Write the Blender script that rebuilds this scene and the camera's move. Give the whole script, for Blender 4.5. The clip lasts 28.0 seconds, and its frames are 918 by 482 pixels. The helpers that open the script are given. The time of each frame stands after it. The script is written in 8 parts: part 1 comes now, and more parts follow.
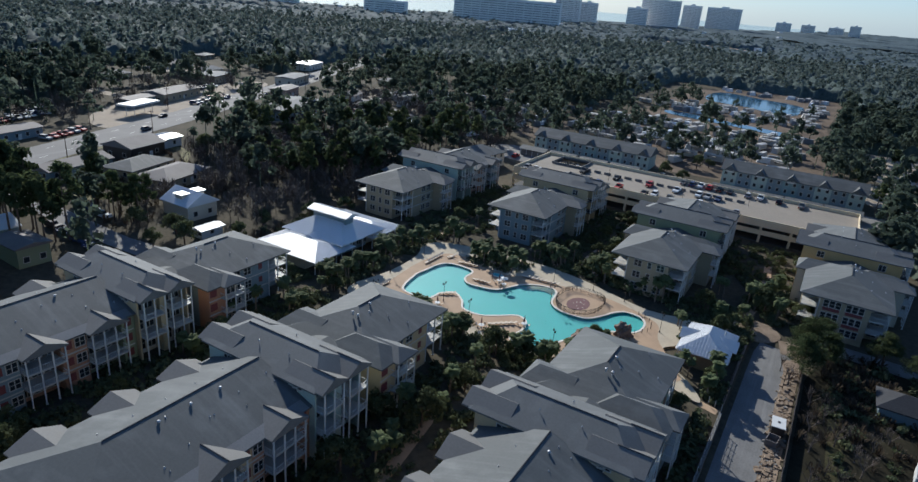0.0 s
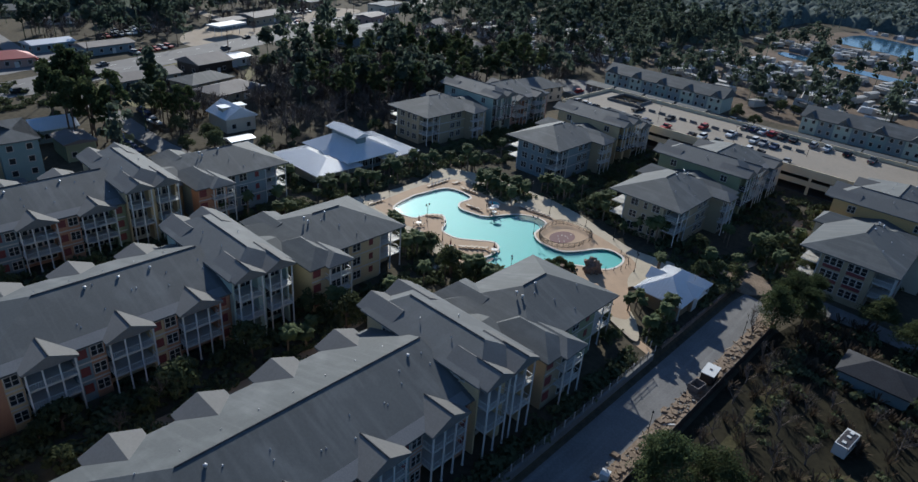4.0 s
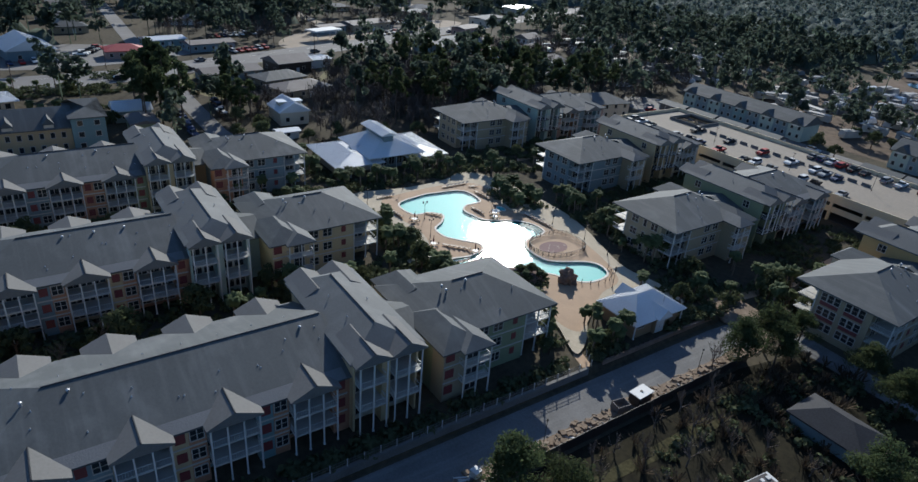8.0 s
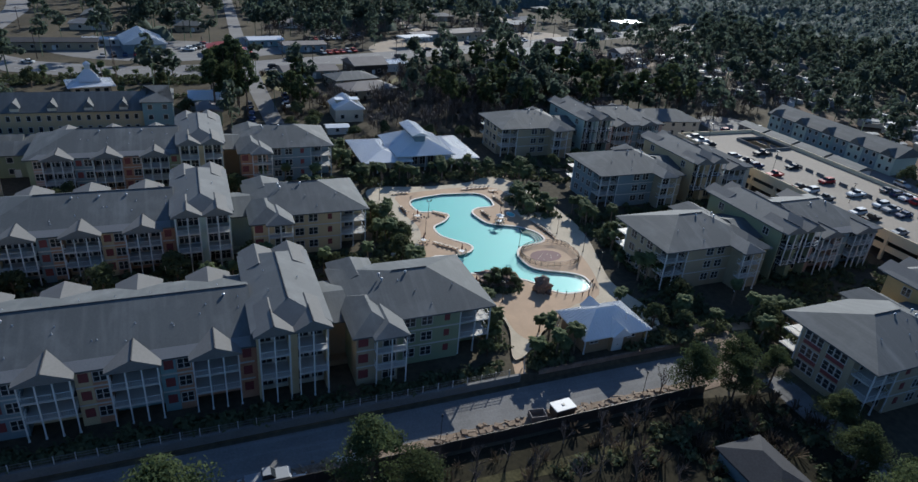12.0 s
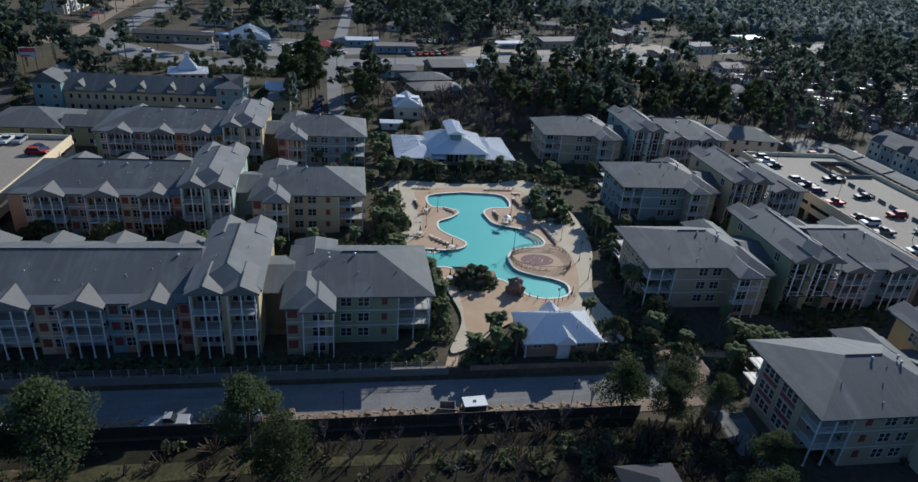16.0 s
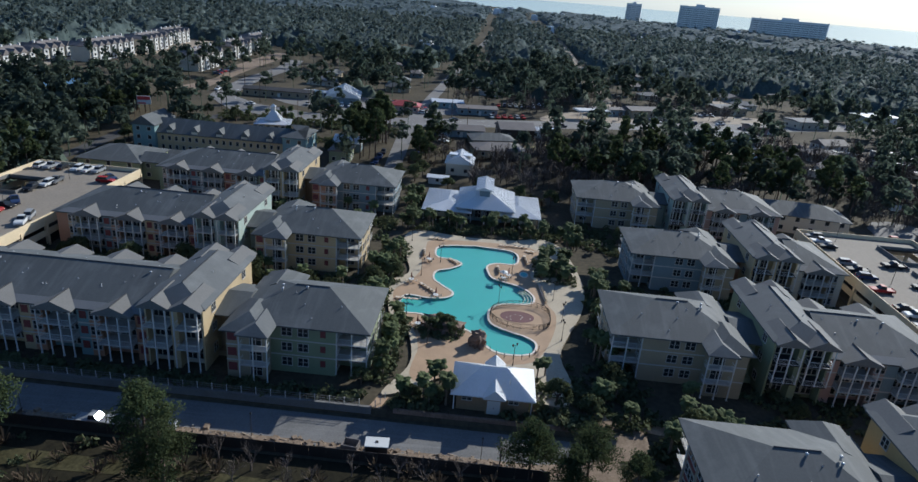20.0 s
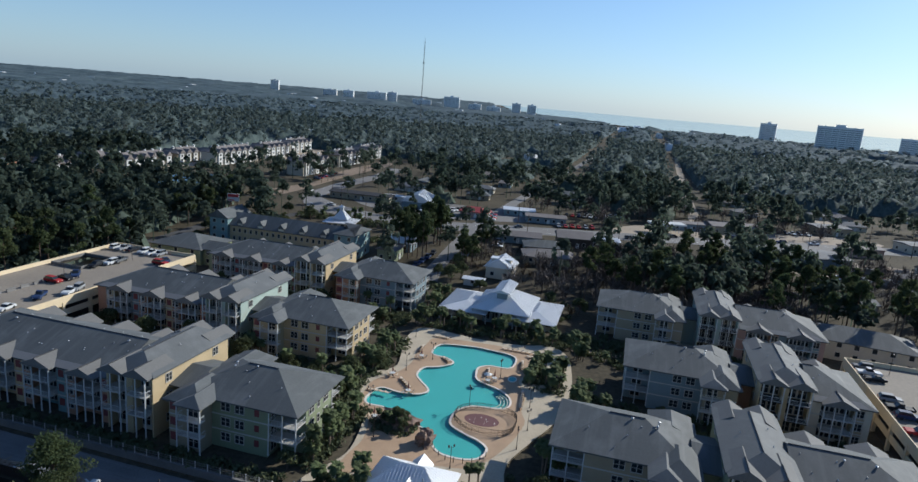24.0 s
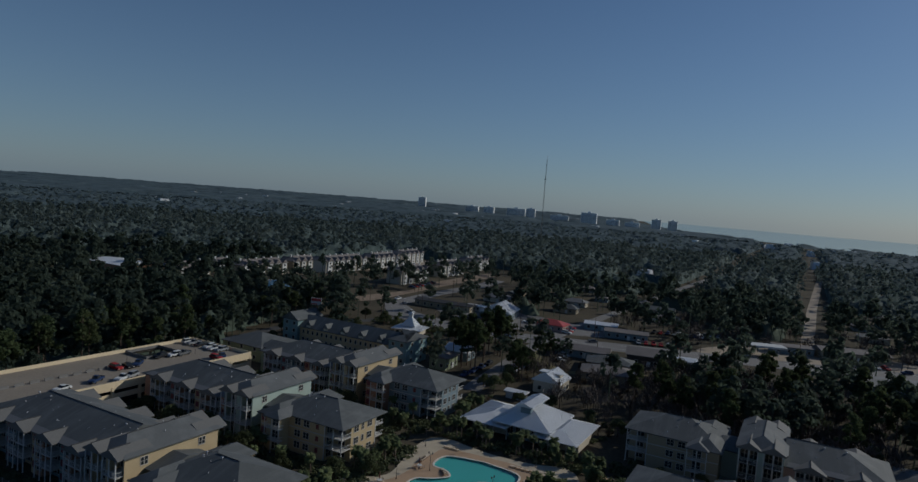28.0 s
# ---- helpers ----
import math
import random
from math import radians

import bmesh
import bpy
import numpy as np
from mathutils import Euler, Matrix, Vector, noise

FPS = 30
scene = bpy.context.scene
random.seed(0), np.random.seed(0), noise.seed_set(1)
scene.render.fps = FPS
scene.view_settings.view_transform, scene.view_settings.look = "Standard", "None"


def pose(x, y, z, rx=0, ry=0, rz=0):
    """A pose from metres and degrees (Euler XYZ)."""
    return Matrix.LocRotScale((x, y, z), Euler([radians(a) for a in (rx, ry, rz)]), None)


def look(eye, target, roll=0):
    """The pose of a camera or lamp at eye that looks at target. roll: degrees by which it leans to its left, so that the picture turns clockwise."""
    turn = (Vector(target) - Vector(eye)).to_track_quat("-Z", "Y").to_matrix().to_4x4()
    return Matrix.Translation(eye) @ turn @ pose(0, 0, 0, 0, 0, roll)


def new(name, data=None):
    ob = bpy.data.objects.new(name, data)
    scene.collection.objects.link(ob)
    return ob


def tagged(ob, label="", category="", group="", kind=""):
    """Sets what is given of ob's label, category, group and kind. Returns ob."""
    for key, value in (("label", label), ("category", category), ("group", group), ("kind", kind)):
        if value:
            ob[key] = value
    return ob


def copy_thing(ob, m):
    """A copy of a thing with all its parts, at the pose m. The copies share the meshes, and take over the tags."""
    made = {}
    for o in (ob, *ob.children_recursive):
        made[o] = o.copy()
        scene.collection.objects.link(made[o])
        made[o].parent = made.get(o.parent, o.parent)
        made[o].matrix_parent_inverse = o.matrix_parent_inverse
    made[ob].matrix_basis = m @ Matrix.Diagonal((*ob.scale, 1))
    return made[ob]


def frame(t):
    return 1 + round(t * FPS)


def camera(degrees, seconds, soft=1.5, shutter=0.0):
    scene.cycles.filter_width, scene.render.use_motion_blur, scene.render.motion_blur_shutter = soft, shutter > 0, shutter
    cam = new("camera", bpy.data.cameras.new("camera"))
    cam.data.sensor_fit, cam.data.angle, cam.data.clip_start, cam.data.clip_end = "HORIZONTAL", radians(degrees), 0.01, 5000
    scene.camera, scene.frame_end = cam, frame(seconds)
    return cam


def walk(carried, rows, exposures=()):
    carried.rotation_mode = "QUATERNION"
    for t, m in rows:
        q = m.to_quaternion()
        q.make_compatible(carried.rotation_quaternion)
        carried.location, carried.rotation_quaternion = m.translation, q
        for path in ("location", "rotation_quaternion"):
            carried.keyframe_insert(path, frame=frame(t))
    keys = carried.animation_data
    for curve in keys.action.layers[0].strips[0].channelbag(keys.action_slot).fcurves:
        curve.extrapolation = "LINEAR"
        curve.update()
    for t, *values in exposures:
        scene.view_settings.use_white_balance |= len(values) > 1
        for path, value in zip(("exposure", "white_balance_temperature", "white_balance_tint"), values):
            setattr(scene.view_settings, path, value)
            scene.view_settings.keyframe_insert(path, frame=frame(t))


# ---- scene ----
cam = camera(70.9, 28.0)
METRES, EYE, TILT, LEAN, TURN = 220.0, 64.5, -0.31, -0.087, 29.7
ROWS = [
    (0.0, 0.0, 0.0, 0.0, 1.64, -20.67, -4.35),
    (0.5, 0.0175, -0.0017, -0.0005, 3.19, -21.45, -4.36),
    (1.0, 0.0355, -0.0028, -0.0007, 4.8, -22.29, -4.31),
    (1.5, 0.0539, -0.0035, -0.0009, 6.29, -23.26, -4.29),
    (2.0, 0.0722, -0.0035, -0.0009, 7.87, -24.22, -4.28),
    (2.5, 0.0906, -0.0033, -0.001, 9.34, -25.1, -4.26),
    (3.0, 0.1088, -0.0027, -0.0012, 10.78, -25.98, -4.27),
    (3.5, 0.1271, -0.001, -0.0012, 12.12, -26.57, -4.28),
    (5.5, 0.2004, 0.0097, -0.0008, 18.69, -26.39, -4.3),
    (6.0, 0.2183, 0.0132, -0.0008, 19.83, -26.34, -4.34),
    (6.5, 0.2348, 0.0174, -0.0011, 21.23, -26.31, -4.36),
    (7.0, 0.2508, 0.0221, -0.0013, 22.92, -26.32, -4.39),
    (7.5, 0.2662, 0.0273, -0.0015, 24.52, -26.28, -4.4),
    (8.0, 0.2811, 0.0329, -0.0018, 26.29, -26.24, -4.47),
    (8.5, 0.2965, 0.0393, -0.0019, 27.97, -26.17, -4.47),
    (9.0, 0.3118, 0.0464, -0.0016, 29.7, -26.2, -4.5),
    (9.5, 0.3266, 0.054, -0.0014, 31.56, -26.19, -4.52),
    (10.0, 0.3415, 0.062, -0.0013, 33.41, -26.17, -4.53),
    (10.5, 0.3566, 0.0701, -0.0013, 34.88, -26.15, -4.52),
    (11.0, 0.371, 0.0784, -0.0014, 36.08, -26.07, -4.56),
    (11.5, 0.3854, 0.087, -0.0016, 37.32, -26.0, -4.52),
    (12.0, 0.3994, 0.0958, -0.0018, 38.71, -25.99, -4.57),
    (12.5, 0.4137, 0.1055, -0.0016, 40.13, -25.98, -4.58),
    (14.5, 0.4672, 0.1477, -0.0014, 46.56, -25.96, -4.62),
    (15.0, 0.4796, 0.1598, -0.0015, 48.29, -26.0, -4.64),
    (15.5, 0.4916, 0.1722, -0.0013, 49.95, -26.09, -4.65),
    (16.0, 0.504, 0.1851, -0.0016, 51.7, -26.1, -4.61),
    (16.5, 0.5157, 0.1979, -0.0019, 53.38, -26.15, -4.62),
    (17.0, 0.5269, 0.2113, -0.0018, 55.04, -26.15, -4.66),
    (17.5, 0.5381, 0.225, -0.0017, 56.7, -25.67, -4.67),
    (18.0, 0.5488, 0.2389, -0.0016, 58.15, -24.84, -4.67),
    (18.5, 0.5591, 0.2531, -0.0017, 59.64, -23.95, -4.66),
    (19.0, 0.5691, 0.2679, -0.0013, 61.2, -23.1, -4.66),
    (19.5, 0.5786, 0.2825, -0.0014, 62.67, -22.23, -4.68),
    (20.0, 0.5879, 0.2976, -0.0015, 64.15, -21.31, -4.7),
    (20.5, 0.5969, 0.3135, -0.0012, 65.57, -20.43, -4.71),
    (21.0, 0.6054, 0.3294, -0.0013, 67.01, -19.52, -4.7),
    (21.5, 0.6136, 0.346, -0.0011, 68.54, -18.49, -4.74),
    (23.5, 0.6408, 0.4151, -0.0013, 74.54, -13.65, -4.83),
    (24.0, 0.6465, 0.4332, -0.0008, 76.07, -12.48, -4.81),
    (24.5, 0.6517, 0.4516, -0.0005, 77.64, -11.29, -4.84),
    (25.0, 0.6561, 0.47, -0.0, 79.35, -10.1, -4.83),
    (25.5, 0.6601, 0.4886, 0.0002, 81.08, -8.91, -4.85),
    (26.0, 0.6633, 0.5072, 0.0007, 82.6, -7.77, -4.84),
    (26.5, 0.666, 0.5264, 0.0012, 83.97, -6.65, -4.82),
    (27.0, 0.668, 0.5459, 0.002, 85.45, -5.55, -4.8),
    (27.5, 0.6695, 0.5651, 0.0022, 87.17, -4.47, -4.77),
    (28.0, 0.6702, 0.5846, 0.003, 88.85, -3.4, -4.75),
]
EXPOSURES = [(0.0, 0.36, 6080, 6), (1.0, 0.33, 6080, 6), (3.0, 0.18, 6080, 6), (8.0, 0.26, 6080, 6), (14.0, 0.27, 5960, 6), (22.0, 0.30, 5960, 6), (26.0, 0.32, 6250, 6), (26.6, 0.17, 6250, 6), (27.2, -0.37, 6250, 6), (28.0, -1.09, 6250, 6)]
walk(cam, [(t, pose(0, 0, EYE, TILT, LEAN, TURN) @ pose(METRES * x, METRES * y, METRES * z, 90 + pitch, roll, yaw)) for t, x, y, z, yaw, pitch, roll in ROWS], EXPOSURES)


# ---- world and sun ----
SUN_EL, SUN_AZ = 28.0, 140.0          # degrees above the ground, and from +x towards +y
world = bpy.data.worlds.new("sky_world")
scene.world = world
world.use_nodes = True
wn = world.node_tree.nodes
sky = wn.new("ShaderNodeTexSky")
sky.sky_type, sky.sun_disc = "NISHITA", False
sky.sun_elevation, sky.sun_rotation = radians(SUN_EL), radians(90.0 - SUN_AZ)
sky.altitude, sky.air_density, sky.dust_density, sky.ozone_density = 60, 1.0, 0.6, 6.0
wn["Background"].inputs["Strength"].default_value = 0.094
tint = wn.new("ShaderNodeMix")
tint.data_type, tint.blend_type = "RGBA", "MULTIPLY"
tint.inputs[0].default_value = 1.0
tint.inputs[7].default_value = (0.90, 0.95, 1.02, 1)
haze = wn.new("ShaderNodeMix")            # thin high haze pales the blue
haze.data_type = "RGBA"
haze.inputs[7].default_value = (5.7, 7.1, 8.3, 1)
dirn, sepz, fade, power = wn.new("ShaderNodeTexCoord"), wn.new("ShaderNodeSeparateXYZ"), wn.new("ShaderNodeMapRange"), wn.new("ShaderNodeMath")
world.node_tree.links.new(dirn.outputs["Generated"], sepz.inputs[0])
world.node_tree.links.new(sepz.outputs[2], fade.inputs[0])
fade.inputs[3].default_value, fade.inputs[4].default_value = 1.0, 0.0
power.operation = "POWER"
power.inputs[1].default_value = 4.0
world.node_tree.links.new(fade.outputs[0], power.inputs[0])
amount = wn.new("ShaderNodeMath")
amount.operation = "MULTIPLY"
amount.inputs[1].default_value = 0.34
world.node_tree.links.new(power.outputs[0], amount.inputs[0])
world.node_tree.links.new(amount.outputs[0], haze.inputs[0])
world.node_tree.links.new(sky.outputs[0], haze.inputs[6])
world.node_tree.links.new(haze.outputs[2], tint.inputs[6])
world.node_tree.links.new(tint.outputs[2], wn["Background"].inputs["Color"])
sun_data = bpy.data.lights.new("sun", "SUN")
sun_data.energy, sun_data.angle, sun_data.color = 4.5, radians(0.53), (1.0, 0.94, 0.86)
sun = new("sun", sun_data)
sd = Vector((math.cos(radians(SUN_EL)) * math.cos(radians(SUN_AZ)), math.cos(radians(SUN_EL)) * math.sin(radians(SUN_AZ)), math.sin(radians(SUN_EL))))
sun.matrix_world = look(sd * 500, (0, 0, 0))


# ---- materials ----
def material(name, color, rough=0.7, var=0.25, scale=0.6, fine=8.0, bump=0.15, metal=0.0, spec=0.5, second=None, lap=0.0, per_object=0.0, leaf=0.0):
    """Two scales of noise over a base colour, a fine relief, and on request lapped boards or a shade per piece."""
    m = bpy.data.materials.new(name)
    m.use_nodes = True
    n, l = m.node_tree.nodes, m.node_tree.links
    b = n["Principled BSDF"]
    b.inputs["Roughness"].default_value, b.inputs["Metallic"].default_value = rough, metal
    b.inputs["Specular IOR Level"].default_value = spec
    co = n.new("ShaderNodeNewGeometry")
    big, small = n.new("ShaderNodeTexNoise"), n.new("ShaderNodeTexNoise")
    big.inputs["Scale"].default_value, small.inputs["Scale"].default_value = scale, fine
    big.inputs["Detail"].default_value, small.inputs["Detail"].default_value = 4, 3
    for t in (big, small):
        l.new(co.outputs["Position"], t.inputs["Vector"])
    add = n.new("ShaderNodeMath")
    add.operation = "ADD"
    l.new(big.outputs[0], add.inputs[0])
    l.new(small.outputs[0], add.inputs[1])
    ramp = n.new("ShaderNodeMapRange")
    ramp.inputs[1].default_value, ramp.inputs[2].default_value = 0.7, 1.3
    l.new(add.outputs[0], ramp.inputs[0])
    mix = n.new("ShaderNodeMix")
    mix.data_type = "RGBA"
    c2 = second or tuple(c * (1 + var) for c in color)
    c1 = color if second else tuple(c * (1 - var) for c in color)
    mix.inputs[6].default_value, mix.inputs[7].default_value = (*c1, 1), (*c2, 1)
    l.new(ramp.outputs[0], mix.inputs[0])
    out = mix.outputs[2]
    if per_object:
        info, hsv, mr = n.new("ShaderNodeObjectInfo"), n.new("ShaderNodeHueSaturation"), n.new("ShaderNodeMapRange")
        mr.inputs[3].default_value, mr.inputs[4].default_value = 1 - per_object, 1 + per_object
        l.new(info.outputs["Random"], mr.inputs[0])
        l.new(mr.outputs[0], hsv.inputs["Value"])
        l.new(out, hsv.inputs["Color"])
        out = hsv.outputs[0]
    l.new(out, b.inputs["Base Color"])
    if bump:
        bp = n.new("ShaderNodeBump")
        bp.inputs["Strength"].default_value, bp.inputs["Distance"].default_value = bump, 0.1
        l.new(small.outputs[0], bp.inputs["Height"])
        if lap:
            sep, fr = n.new("ShaderNodeSeparateXYZ"), n.new("ShaderNodeMath")
            l.new(co.outputs["Position"], sep.inputs[0])
            fr.operation = "PINGPONG"
            fr.inputs[1].default_value = lap
            l.new(sep.outputs[2], fr.inputs[0])
            l.new(fr.outputs[0], bp.inputs["Height"])
            bp.inputs["Strength"].default_value = 0.6
        l.new(bp.outputs[0], b.inputs["Normal"])
    if leaf:
        tr, mx = n.new("ShaderNodeBsdfTranslucent"), n.new("ShaderNodeMixShader")
        mx.inputs[0].default_value = leaf
        l.new(out, tr.inputs["Color"])
        l.new(b.outputs[0], mx.inputs[1])
        l.new(tr.outputs[0], mx.inputs[2])
        l.new(mx.outputs[0], n["Material Output"].inputs["Surface"])
    return m


def glassy(name, color, rough, ior=1.45):
    m = bpy.data.materials.new(name)
    m.use_nodes = True
    b = m.node_tree.nodes["Principled BSDF"]
    b.inputs["Base Color"].default_value, b.inputs["Roughness"].default_value, b.inputs["IOR"].default_value = (*color, 1), rough, ior
    return m


def water(name, tint, wave, strength, clear=True, body=(0.02, 0.06, 0.09), rough=0.06):
    """A surface whose gloss follows Fresnel over a clear (or dark) body, with small waves."""
    m = bpy.data.materials.new(name)
    m.use_nodes = True
    n, l = m.node_tree.nodes, m.node_tree.links
    out = n["Material Output"]
    n.remove(n["Principled BSDF"])
    low = n.new("ShaderNodeBsdfTransparent" if clear else "ShaderNodeBsdfDiffuse")
    low.inputs["Color"].default_value = (*(tint if clear else body), 1)
    gl, fr, mx = n.new("ShaderNodeBsdfGlossy"), n.new("ShaderNodeFresnel"), n.new("ShaderNodeMixShader")
    gl.inputs["Roughness"].default_value, fr.inputs["IOR"].default_value = rough, 1.33
    co, ns, bp = n.new("ShaderNodeNewGeometry"), n.new("ShaderNodeTexNoise"), n.new("ShaderNodeBump")
    ns.inputs["Scale"].default_value, ns.inputs["Detail"].default_value = wave, 3
    bp.inputs["Strength"].default_value, bp.inputs["Distance"].default_value = strength, 0.15
    l.new(co.outputs["Position"], ns.inputs["Vector"])
    l.new(ns.outputs[0], bp.inputs["Height"])
    for a in (gl, fr):
        l.new(bp.outputs[0], a.inputs["Normal"])
    l.new(fr.outputs[0], mx.inputs[0])
    l.new(low.outputs[0], mx.inputs[1])
    l.new(gl.outputs[0], mx.inputs[2])
    l.new(mx.outputs[0], out.inputs["Surface"])
    return m


